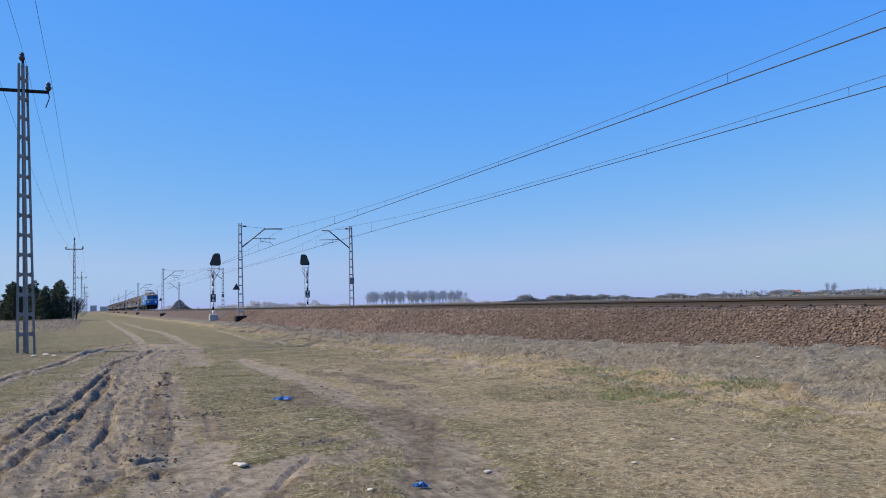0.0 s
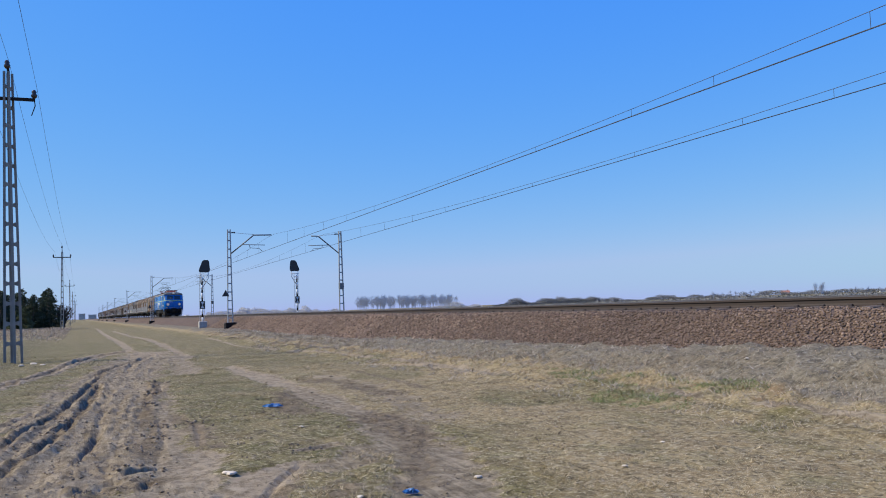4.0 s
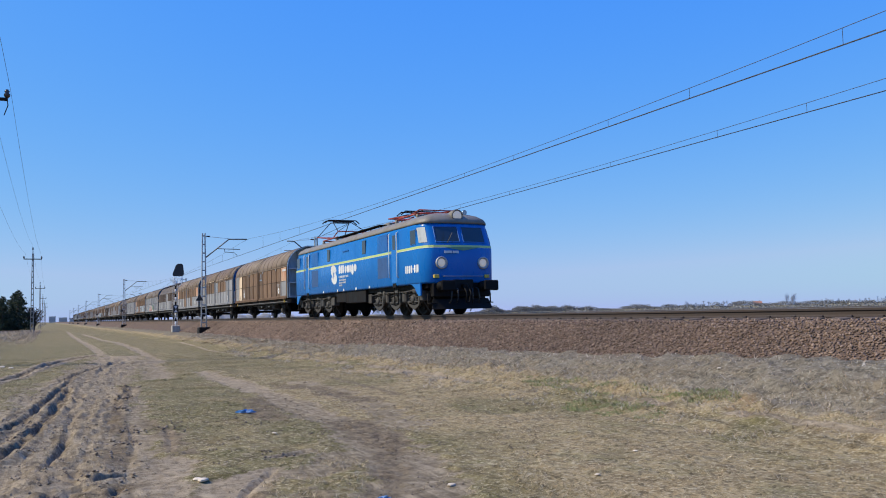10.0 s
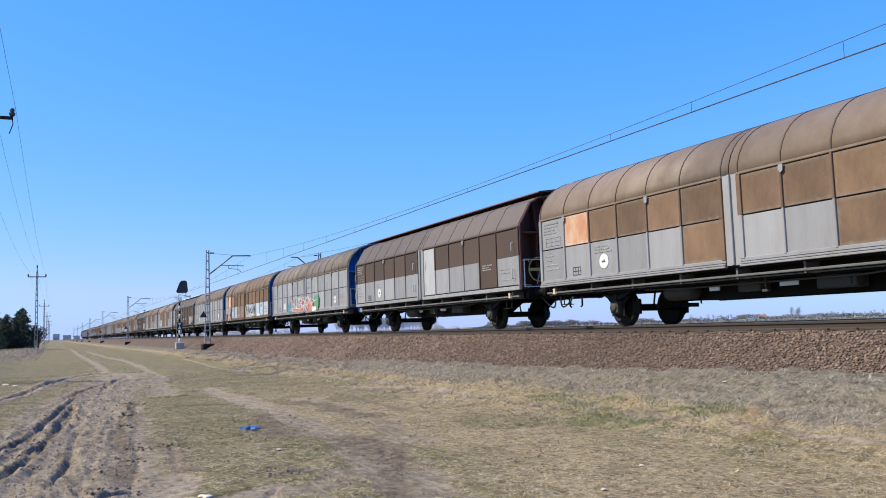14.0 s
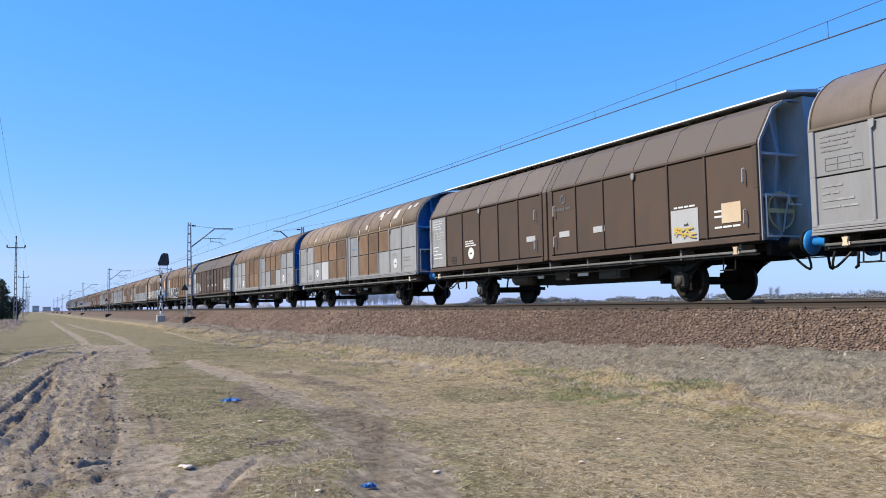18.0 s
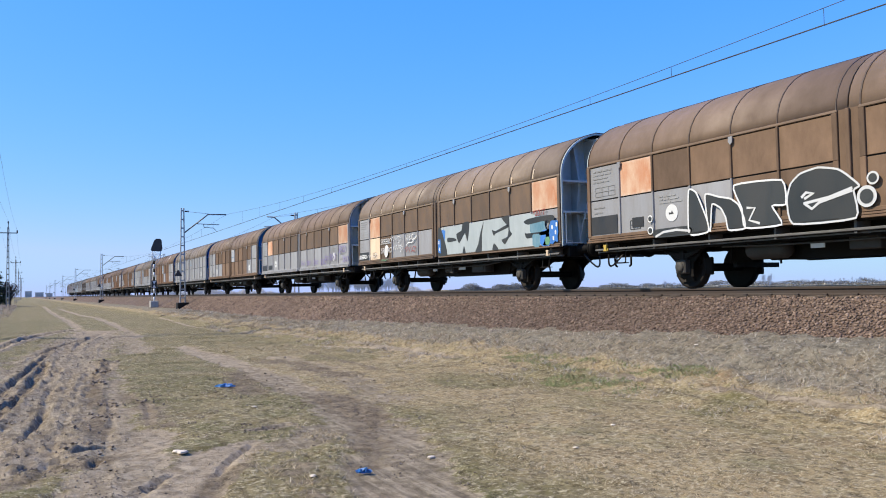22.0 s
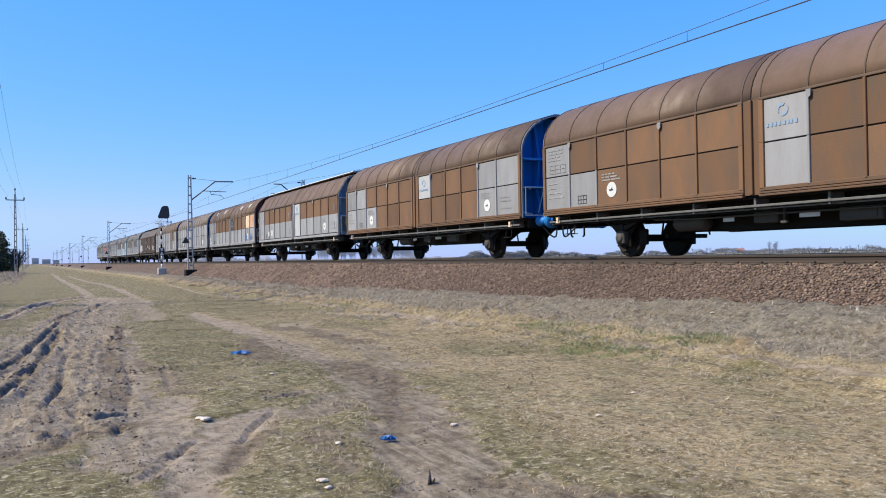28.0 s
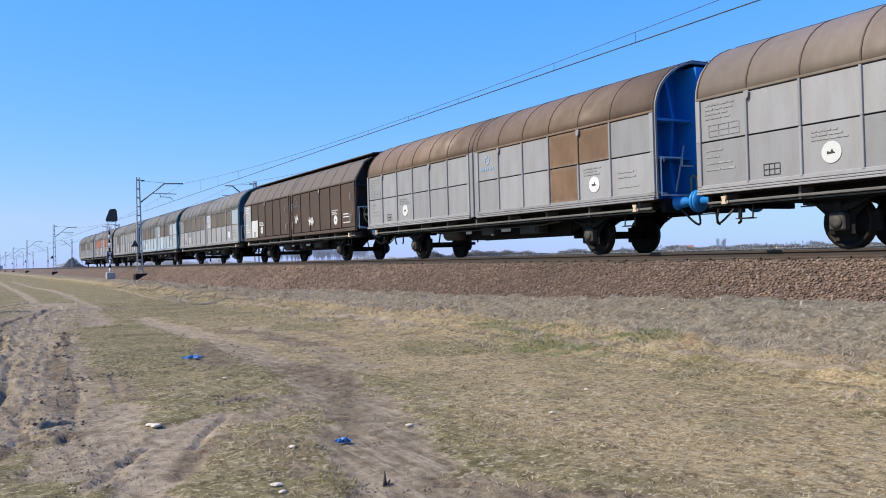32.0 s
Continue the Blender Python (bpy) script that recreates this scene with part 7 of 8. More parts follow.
for c in (-5.3, 5.3):
    for s in (-1, 1):
        part("air_pipe", Build().path([(s * 1.30, c - 2.5, 0.98), (s * 1.34, c - 1.2, 0.92), (s * 1.34, c + 1.1, 0.95), (s * 1.28, c + 2.5, 0.88)], 0.022, 5), "bogie", LOCO)
        for dy in (-0.95, 0.92):
            part("brake_lever", Build().prism([(c + dy - 0.08, 1.0), (c + dy + 0.08, 1.0), (c + dy + 0.05, 0.36), (c + dy - 0.05, 0.36)], "x", min(s * 1.10, s * 1.14), max(s * 1.10, s * 1.14)), "bogie", LOCO)
            part("gear_case", Build().box(min(s * 1.06, s * 1.30), max(s * 1.06, s * 1.30), c + dy - 0.22, c + dy + 0.16, 0.50, 0.94, 0.06), "bogie", LOCO)
        for dy in (-2.35, -0.5, 1.3, 2.25):
            part("sand_pipe", Build().path([(s * 1.15, c + dy, 0.85), (s * 1.05, c + dy - 0.12, 0.5), (s * 0.85, c + dy - 0.2, 0.12)], 0.022, 5), "bogie", LOCO)
    # plain dark box added inside the bogie to block daylight between the wheels
    part("traction_gear", Build().box(-0.62, 0.62, c - 2.6, c + 2.6, 0.32, 1.02, 0.05), "under", LOCO)
    for s in (-1, 1):
        fr = Build().prism([(c - 2.75, 0.78), (c - 2.75, 1.10), (c + 2.75, 1.10), (c + 2.75, 0.78), (c + 2.3, 0.62), (c - 2.3, 0.62)], "x", min(s * 0.98, s * 1.08), max(s * 0.98, s * 1.08))
        part("bogie_frame", fr, "bogie", LOCO)
        part("sand_box", Build().box(min(s * 1.0, s * 1.3), max(s * 1.0, s * 1.3), c - 2.95, c - 2.55, 0.55, 0.95, 0.03), "bogie", LOCO)
        part("sand_box", Build().box(min(s * 1.0, s * 1.3), max(s * 1.0, s * 1.3), c + 2.55, c + 2.95, 0.55, 0.95, 0.03), "bogie", LOCO)
        part("damper", Build().tube((s * 1.32, c + 0.9, 0.5), (s * 1.32, c + 0.95, 1.02), 0.05, 8), "bogie", LOCO)

# roof gear
part("roof_walk", Build().box(-0.95, -0.6, -3.0, 3.4, 3.93, 3.96), "under", LOCO)
part("roof_bus", Build().path([(0.15, -4.2, 4.16), (0.15, -1.8, 4.20), (0.15, 1.8, 4.20), (0.15, 3.6, 4.15)], 0.02, 6), "red", LOCO)
for y in (-2.9, -1.8, -0.4, 1.0, 1.8, 3.0):
    part("roof_insulator", Build().lathe([(3.86, 0.06), (3.94, 0.10), (3.99, 0.06), (4.05, 0.10), (4.10, 0.06), (4.18, 0.05)], "z", (0.15, y, 0), 10), "ceramic", LOCO)
part("roof_box", Build().box(-0.35, 0.35, -2.6, -1.9, 3.86, 4.12, 0.03), "loco_roof", LOCO)
part("roof_box", Build().box(-0.45, 0.45, 1.9, 2.6, 3.86, 4.04, 0.03), "loco_roof", LOCO)
part("horn", Build().lathe([(-7.9, 0.03), (-8.1, 0.05), (-8.25, 0.10)], "y", (0.5, 0, 3.9), 10), "galv", LOCO)


def pantograph(c, up):
    base = part("pantograph", Build().path([(-0.6, c - 1.2, 4.06), (-0.6, c + 1.2, 4.06), (0.6, c + 1.2, 4.06), (0.6, c - 1.2, 4.06), (-0.6, c - 1.2, 4.06)], 0.035, 6), "red", LOCO, "raised red pantograph" if up else "folded red pantograph")
    for x in (-0.6, 0.6):
        for y in (-1.1, 1.1):
            part("foot", Build().lathe([(3.76, 0.08), (3.86, 0.10), (3.90, 0.06), (3.95, 0.10), (4.0, 0.06), (4.04, 0.05)], "z", (x, c + y, 0), 10), "loco_roof", base)
    top = 5.04 if up else 4.26
    knee = 1.75 if up else 1.6
    kz = 4.30 if up else 4.14
    for sgn in (-1, 1):
        low = Build().path([(-0.5, c + sgn * 0.15, 4.10), (-0.75, c + sgn * knee, kz), (0.75, c + sgn * knee, kz), (0.5, c + sgn * 0.15, 4.10)], 0.03, 6)
        low.path([(-0.5, c + sgn * 0.15, 4.10), (0.75, c + sgn * knee, kz)], 0.014, 5)
        part("lower_arm", low, "red", base)
        upp = Build().path([(-0.75, c + sgn * knee, kz), (-0.5, c + sgn * 0.2, top - 0.1), (0.5, c + sgn * 0.2, top - 0.1), (0.75, c + sgn * knee, kz)], 0.022, 6)
        upp.path([(-0.75, c + sgn * knee, kz), (0.5, c + sgn * 0.2, top - 0.1)], 0.012, 5)
        part("upper_arm", upp, "under_grey", base)
        part("contact_strip", Build().path([(-0.95, c + sgn * 0.22, top - 0.16), (-0.75, c + sgn * 0.22, top), (0.75, c + sgn * 0.22, top), (0.95, c + sgn * 0.22, top - 0.16)], 0.028, 6), "under", base)


pantograph(5.0, True)
pantograph(-5.2, False)

# ---- graffiti and bare patches on single wagons ----
W = {k: ob for ob, k in TRAIN}


def tag_word(k, word, s, z, size, mat, slant=0.15, fat=0.004, x=-1.545):
    part("graffiti", lettering(word, s, z, size, mat, slant, fat, x), None, W[k])


def scribble(seed, s, z, w, h, n):
    r = random.Random(seed)
    return [[(s + w * (0.1 + 0.8 * i / 7) + r.uniform(-0.1, 0.1) * w, z + h * r.random()) for i in range(8)] for _ in range(n)]


# letters in black with a white outline
def rounded(pts, n=4, soft=0.5):
    """A closed line drawn smoothly through its corners."""
    out = []
    m_ = len(pts)
    for i in range(m_):
        p0, p1, p2, p3 = (Vector(pts[(i + j - 1) % m_]) for j in range(4))
        for j in range(n):
            t = j / n
            a, b_ = (p2 - p0) * 0.5 * soft, (p3 - p1) * 0.5 * soft
            q = p1 * (2 * t ** 3 - 3 * t ** 2 + 1) + a * (t ** 3 - 2 * t ** 2 + t) + p2 * (-2 * t ** 3 + 3 * t ** 2) + b_ * (t ** 3 - t ** 2)
            out.append((q.x, q.y))
    return out


def outlined(k, pts, fill, line, w=0.036, x=-1.564):
    """One sprayed letter: a filled shape with a drawn edge."""
    pts = rounded(pts)
    part("graffiti", Build().prism([(HALF - s, z) for s, z in pts], "x", x - 0.001, x + 0.001), fill, W[k])
    part("graffiti", ribbon([list(pts) + [pts[0]]], w, x - 0.004), line, W[k])


outlined(12, ((3.48, 2.03), (3.7, 1.95), (3.98, 1.35), (3.98, 1.13), (3.46, 1.13)), "spray_black", "white")
outlined(12, ((3.94, 1.90), (4.3, 1.81), (4.6, 1.74), (4.8, 1.6), (4.93, 1.32), (4.93, 1.13), (4.53, 1.13), (4.47, 1.37), (4.35, 1.57), (4.12, 1.68), (4.05, 1.13), (3.98, 1.35)), "spray_black", "white")
outlined(12, ((4.7, 1.99), (5.83, 1.95), (5.9, 1.5), (5.59, 1.5), (5.8, 1.14), (4.95, 1.14), (4.88, 1.52)), "spray_black", "white")
outlined(12, ((6.04, 1.13), (5.93, 1.57), (6.02, 1.85), (6.23, 2.01), (6.6, 2.07), (6.98, 1.99), (7.17, 1.86), (7.38, 1.66), (7.27, 1.59), (7.29, 1.13)), "spray_black", "white")
part("graffiti", ribbon([[(6.28, 1.47), (6.8, 1.53), (7.25, 1.64)], [(6.3, 1.47), (6.45, 1.36), (6.6, 1.46), (7.25, 1.60)], [(6.24, 1.58), (6.34, 1.66), (6.5, 1.64), (6.3, 1.55)], [(5.0, 1.52), (5.2, 1.5), (5.05, 1.28), (5.3, 1.2)]], 0.05, -1.569), "white", W[12])
outlined(12, ((2.44, 1.27), (3.5, 1.28), (3.5, 1.13), (2.44, 1.13)), "spray_black", "spray_black")
part("graffiti", ribbon([[(2.44, 1.13), (2.7, 1.22), (3.1, 1.24), (3.5, 1.19)]], 0.05, -1.569), "white", W[12])
for s, z, r in ((7.62, 1.76, 0.11), (7.5, 1.47, 0.18), (2.28, 1.54, 0.08), (2.28, 1.28, 0.09)):
    part("graffiti", disc_mark(HALF - s, z, r, -1.565), "white", W[12])
    part("graffiti", disc_mark(HALF - s, z, r * 0.68, -1.570), "spray_black", W[12])
for s0, s1, z0, z1 in ((0.12, 1.1, 1.32, 1.75), (1.62, 2.0, 1.40, 1.62)):
    part("painted_patch", Build().box(-1.511, -1.505, HALF - s1, HALF - s0, z0, z1), "black", W[12])

# big silver letters with blue shading
for i, (s, z, w_, h_) in enumerate(((7.62, 1.45, 0.45, 0.6), (7.75, 1.85, 0.35, 0.4), (13.35, 1.75, 0.8, 0.5), (13.75, 1.4, 0.7, 0.45), (13.3, 1.35, 0.4, 0.4))):
    part("graffiti", blob(s, z, w_, h_, 211 + i, -1.558 - 0.001 * i), ("spray_teal", "spray_blue")[i % 2], W[13])
part("graffiti", Build().prism([(HALF - a, z) for a, z in ((7.55, 2.1), (13.0, 2.1), (13.7, 1.9), (13.7, 1.2), (8.0, 1.2), (7.8, 1.55))], "x", -1.557, -1.555), "silver", W[13])
for shape in (((8.88, 1.52), (8.7, 1.82), (9.05, 1.92), (9.14, 2.14), (9.57, 2.14), (9.44, 1.55), (9.27, 1.82)),
              ((10.23, 1.72), (10.46, 2.08), (10.34, 1.72), (10.31, 1.2), (9.92, 1.2), (10.11, 1.42)),
              ((10.94, 1.8), (11.15, 1.75), (11.8, 1.89), (11.83, 1.8), (11.15, 1.68), (11.05, 1.61)),
              ((11.51, 2.1), (11.9, 2.14), (11.93, 1.74), (12.05, 1.6), (11.87, 1.5), (11.66, 1.33), (11.48, 1.47), (11.8, 1.54), (11.87, 1.8)),
              ((12.67, 1.89), (12.93, 1.96), (13.74, 1.98), (14.15, 1.93), (14.02, 1.51), (13.88, 1.2), (13.6, 1.2), (13.74, 1.47), (12.83, 1.42), (12.73, 1.6), (12.83, 1.56), (13.78, 1.58), (13.85, 1.84), (12.9, 1.8)),
              ((8.1, 1.75), (8.6, 1.7), (8.7, 1.62), (8.1, 1.6)), ((7.6, 2.1), (7.85, 1.7), (8.05, 1.2), (7.4, 1.2), (7.4, 2.05)), ((9.1, 1.2), (9.2, 1.42), (9.3, 1.2)), ((10.95, 1.2), (11.05, 1.4), (11.3, 1.2))):
    part("graffiti", Build().prism([(HALF - a, z) for a, z in rounded(shape, 3, 0.6)], "x", -1.562, -1.560), "spray_black", W[13])
part("graffiti", blob(14.12, 1.52, 0.4, 0.6, 230, -1.566), "spray_blue", W[13])
part("graffiti", blob(13.82, 1.3, 0.22, 0.2, 231, -1.566), "spray_green", W[13])
part("graffiti", blob(7.5, 1.5, 0.24, 0.5, 232, -1.566), "spray_blue", W[13])
for a, z in ((14.05, 1.65), (14.2, 1.5), (14.1, 1.35), (14.25, 1.7), (7.48, 1.62), (7.52, 1.4)):
    part("graffiti", blob(a, z, 0.07, 0.12, int(a * 100), -1.570), "white", W[13])
tag_word(13, "*2017", 13.15, 2.0, 0.24, "red", 0.1, 0.0, -1.570)
for z, a0, a1, size in ((1.84, 2.4, 3.45, 0.30), (1.50, 2.42, 3.6, 0.30)):
    tag_word(13, "SREBRO", a0, z, size, "white", 0.2, -0.003)
    part("graffiti", ribbon([[(a1 + 0.11 * i, z + 0.07 + (0.17 if i % 2 else 0.0)) for i in range(8)], [(a1 + 0.62, z + 0.22), (a1 + 0.92, z + 0.14), (a1 + 0.66, z - 0.02)]], 0.03, -1.546), "white", W[13])
tag_word(13, "SREBRO", 0.16, 1.36, 0.22, "white", 0.1, 0.006, -1.549)
part("graffiti", ribbon([[(1.02 + 0.1 * i, 1.38 + (0.11 if i % 2 else 0.0)) for i in range(10)], [(1.85, 1.55), (2.15, 1.45), (1.9, 1.33)]], 0.026, -1.549), "white", W[13])
part("graffiti", ribbon([[(4.78, 2.06), (4.76, 1.86), (4.86, 1.96), (4.92, 1.86), (4.98, 2.08)], [(5.05, 1.86), (5.08, 2.06), (5.18, 2.0), (5.08, 1.96), (5.2, 1.9), (5.06, 1.86)], [(5.42, 2.06), (5.3, 2.04), (5.26, 1.92), (5.34, 1.86), (5.46, 1.9)], [(4.8, 1.68), (4.95, 1.78), (5.3, 1.76), (5.55, 1.9), (5.7, 1.98)]], 0.035, -1.546), "white", W[13])
part("graffiti", ribbon([[(4.66, 1.56), (4.9, 1.62), (4.8, 1.44), (5.0, 1.6), (5.05, 1.42), (5.2, 1.64), (5.25, 1.42), (5.4, 1.62), (5.62, 1.58), (5.5, 1.44), (5.3, 1.48)]], 0.028, -1.546), "red", W[13])
part("graffiti", ribbon([[(2.5, 1.2), (2.6, 1.26), (2.66, 1.2), (2.76, 1.26), (2.84, 1.2), (3.1, 1.25)]], 0.022, -1.563), "spray_green", W[13])
part("graffiti", disc_mark(HALF - 2.95, 1.5, 0.17, -1.549), "white", W[13])
part("painted_patch", Build().box(-1.511, -1.505, HALF - 1.1, HALF - 0.1, 1.30, 1.62), "black", W[13])

# purple scrawl
for a, z, h in ((7.75, 1.40, 0.24), (8.62, 1.38, 0.28), (9.7, 1.36, 0.30), (10.78, 1.32, 0.36), (11.3, 1.5, 0.26), (12.0, 1.48, 0.40), (13.2, 1.76, 0.42), (13.7, 1.34, 0.34)):
    tag_word(14, "EKO", a, z, h, "purple", 0.12, -0.002)
    part("graffiti", ribbon([[(a - 0.03, z - 0.03), (a - 0.02, z + 0.75 * h), (a + 0.3 * h, z + 0.8 * h)], [(a + 0.72 * h, z + 0.95 * h), (a + 0.66 * h, z - 0.15 * h)]], 0.018, -1.546), "purple", W[14])
for s0, s1, z0, z1 in ((0.12, 1.1, 1.30, 1.62), (1.40, 2.25, 1.36, 1.58)):
    part("painted_patch", Build().box(-1.511, -1.505, HALF - s1, HALF - s0, z0, z1), "black", W[14])

# light panels with letters in red, silver and black
part("painted_patch", Build().box(-1.511, -1.505, HALF - 1.15, HALF - 0.1, 1.32, 1.66), "black", W[6])
tag_word(6, "PING", 0.16, 1.36, 0.30, "silver", 0.1, -0.004)
outlined(6, ((1.32, 1.95), (2.28, 2.1), (2.35, 1.75), (2.05, 1.62), (2.45, 1.2), (2.0, 1.2), (1.85, 1.45), (1.7, 1.2), (1.4, 1.2), (1.55, 1.6), (1.3, 1.75)), "salmon", "silver", 0.05)
part("graffiti", ribbon([[(1.6, 1.55), (1.95, 1.72), (2.2, 1.66)], [(1.75, 1.9), (1.7, 1.62), (1.62, 1.38)], [(2.1, 1.98), (1.98, 1.6), (2.15, 1.35)]], 0.035, -1.571), "silver", W[6])
part("graffiti", ribbon([[(1.25, 1.98), (1.42, 1.84), (1.3, 1.72), (1.45, 1.6)], [(2.3, 1.3), (2.75, 1.34), (2.9, 1.2)]], 0.03, -1.571), "ink", W[6])
part("graffiti", ribbon([[(4.75, 1.95), (4.9, 2.05), (5.1, 1.95), (5.3, 2.05), (5.45, 1.98)], [(4.72, 1.35), (4.8, 1.52), (4.9, 1.36), (5.0, 1.5), (5.1, 1.36), (5.25, 1.5), (5.35, 1.38), (5.55, 1.5)], [(5.9, 1.75), (6.05, 1.6), (5.95, 1.5), (6.15, 1.48)]], 0.03), "white", W[6])
part("graffiti", ribbon([[(5.0, 1.65), (5.02, 1.85), (5.12, 1.68), (5.2, 1.85), (5.22, 1.66)], [(5.32, 1.66), (5.36, 1.84), (5.5, 1.68)]], 0.04), "ink", W[6])
part("graffiti", blob(8.9, 1.68, 3.0, 0.9, 21), "silver", W[6])
part("graffiti", ribbon([[(7.62, 1.22), (7.8, 1.6), (8.02, 2.02)], [(8.02, 2.02), (8.12, 1.65), (8.2, 1.25), (8.4, 1.6), (8.62, 2.0)], [(8.62, 2.0), (8.72, 1.6), (8.8, 1.22)], [(9.0, 1.55), (9.15, 1.72), (9.35, 1.78), (9.5, 1.6), (9.65, 1.52), (9.9, 1.6), (10.1, 1.8), (10.35, 1.85), (10.5, 1.6)]], 0.085, -1.557), "spray_black", W[6])
part("graffiti", ribbon(scribble(231, 7.5, 1.2, 3.3, 0.85, 5), 0.035, -1.561), "ink", W[6])
part("graffiti", ribbon(scribble(232, 7.5, 1.2, 3.3, 0.5, 4), 0.035, -1.565), "white", W[6])
for i, (s, z, q) in enumerate(((7.85, 1.5, 0.3), (8.55, 1.95, 0.25), (10.15, 1.9, 0.4))):
    part("graffiti", blob(s, z, q, 0.22, 230 + i, -1.559), "purple", W[6])
part("graffiti", ribbon(scribble(23, 11.2, 1.25, 1.0, 0.2, 3), 0.05, -1.549), "white", W[6])

part("painted_patch", Build().box(-1.511, -1.505, HALF - 0.52, HALF - 0.14, 1.36, 1.82), "white", W[22])
part("painted_patch", disc_mark(HALF - 0.33, 1.62, 0.13, -1.5135), "ink", W[22])
part("painted_patch", Build().box(-1.511, -1.505, HALF - 1.72, HALF - 1.42, 1.36, 1.58), "black", W[22])
part("painted_patch", Build().box(-1.5135, -1.508, HALF - 1.62, HALF - 1.46, 1.40, 1.52), "white", W[22])

# red, white and green piece on the grey wagon; scrawls on others
for i, (s, z, w_, h_, m_) in enumerate(((6.6, 1.58, 4.6, 0.85, "silver"), (4.1, 1.5, 0.9, 0.6, "spray_teal"), (8.3, 1.5, 1.0, 0.6, "salmon"), (9.4, 1.62, 0.9, 0.8, "spray_green"), (6.2, 1.35, 1.6, 0.3, "salmon"), (9.0, 1.3, 0.9, 0.25, "white"))):
    part("graffiti", blob(s, z, w_, h_, 310 + i, -1.557 - 0.001 * i), m_, W[5])
part("graffiti", ribbon([[(4.75, 1.95), (4.72, 1.5), (4.5, 1.3), (4.35, 1.42)], [(5.05, 1.95), (5.0, 1.45), (5.2, 1.25), (5.45, 1.45), (5.45, 1.95)], [(5.75, 1.25), (5.85, 1.95), (6.15, 1.5), (6.45, 1.95), (6.55, 1.25)], [(6.9, 1.95), (6.85, 1.25)], [(7.3, 1.95), (6.95, 1.6), (7.35, 1.25)], [(8.0, 1.9), (7.65, 1.75), (7.6, 1.4), (7.9, 1.25), (8.1, 1.5), (7.85, 1.55)]], 0.10, -1.566), "red", W[5])
part("graffiti", ribbon(scribble(33, 4.2, 1.2, 5.4, 0.85, 4), 0.03, -1.572), "white", W[5])
for s in (11.7, 13.0):
    part("graffiti", ribbon(scribble(int(s * 10), s, 1.35, 0.7, 0.4, 4), 0.03), "spray_blue", W[22])
part("graffiti", ribbon(scribble(41, 2.1, 1.35, 0.4, 0.4, 4), 0.05), "white", W[21])
part("graffiti", ribbon(scribble(43, 9.5, 1.5, 0.6, 0.4, 4), 0.04), "white", W[25])
part("graffiti", ribbon(scribble(44, 7.8, 1.7, 0.5, 0.4, 3), 0.04), "white", W[25])
part("painted_patch", Build().box(-1.511, -1.505, HALF - 12.75, HALF - 11.95, 1.25, 1.95), "grey_light", W[8])
part("painted_patch", Build().box(-1.511, -1.505, HALF - 13.9, HALF - 13.4, 1.55, 1.95), "cream", W[8])
part("graffiti", ribbon(scribble(51, 12.0, 1.3, 0.7, 0.3, 3), 0.035), "yellow", W[8])
for k in (8, 11):
    for s in (6.15, 7.75, 9.2):
        part("painted_patch", Build().box(-1.511, -1.505, HALF - s - 0.45, HALF - s, 1.72, 1.87), "grey_light", W[k])
for k in (1,):
    part("painted_patch", Build().box(-1.511, -1.505, HALF - 14.1, HALF - 13.3, 2.72, 2.84), "white", W[k])


def roof_patch(k, s, u0, u1, w, seed, mat=None):
    """Paint flaked off the roof: an uneven patch that follows the curve."""
    r = random.Random(seed)
    sh = shell(True)
    us = np.linspace(u0, u1, 5)
    rings = []
    for u in us:
        x = float(np.interp(u, np.linspace(0, 1, len(sh)), [p[0] for p in sh]))
        z = float(np.interp(u, np.linspace(0, 1, len(sh)), [p[1] for p in sh]))
        y = HALF - s
        rings.append([(x - 0.012, y + w / 2 * r.uniform(0.7, 1.1), z + 0.008), (x - 0.012, y - w / 2 * r.uniform(0.6, 1.1), z + 0.008)])
    b = Build().loft(rings, cap=False, close=False)
    part("bare_patch", b, mat or ("cream" if w < 0.1 else "primer"), W[k], "flaked pale patch")


for i, (s, u0, u1, w) in enumerate(((10.5, 0.38, 0.55, 0.40), (10.75, 0.28, 0.44, 0.22), (11.2, 0.42, 0.54, 0.2), (12.3, 0.22, 0.46, 0.42), (13.2, 0.40, 0.52, 0.24), (13.75, 0.42, 0.54, 0.26), (2.6, 0.1, 0.2, 0.2), (9.4, 0.1, 0.22, 0.2))):
    roof_patch(9, s, u0, u1, w, 60 + i)
roof_patch(17, 10.9, 0.3, 0.55, 0.5, 81)
roof_patch(17, 11.0, 0.15, 0.22, 0.2, 82)
for i, s in enumerate((4.9, 10.0, 12.4, 2.1)):
    roof_patch(22, s, 0.3, 0.48, 0.5, 90 + i)
for i, s in enumerate((0.7, 1.85, 2.95, 4.1, 5.2, 6.3, 8.0, 9.15, 10.3, 11.45, 12.6)):
    roof_patch(2, s, 0.06, 0.078, 0.80, 160 + i, "cream")
    roof_patch(2, s + 0.42, 0.03, 0.26, 0.045, 180 + i, "cream")
for k in (9, 13):
    for i, s in enumerate((1.3, 2.4, 3.55, 4.7, 8.6, 9.7, 10.85, 12.0, 13.1)):
        roof_patch(k, s, 0.02, 0.09 + 0.05 * (i % 3), 0.06, 100 + i)
for k, s in ((12, 10.4), (10, 9.0)):
    roof_patch(k, s, 0.5, 0.62, 0.4, 130 + k)

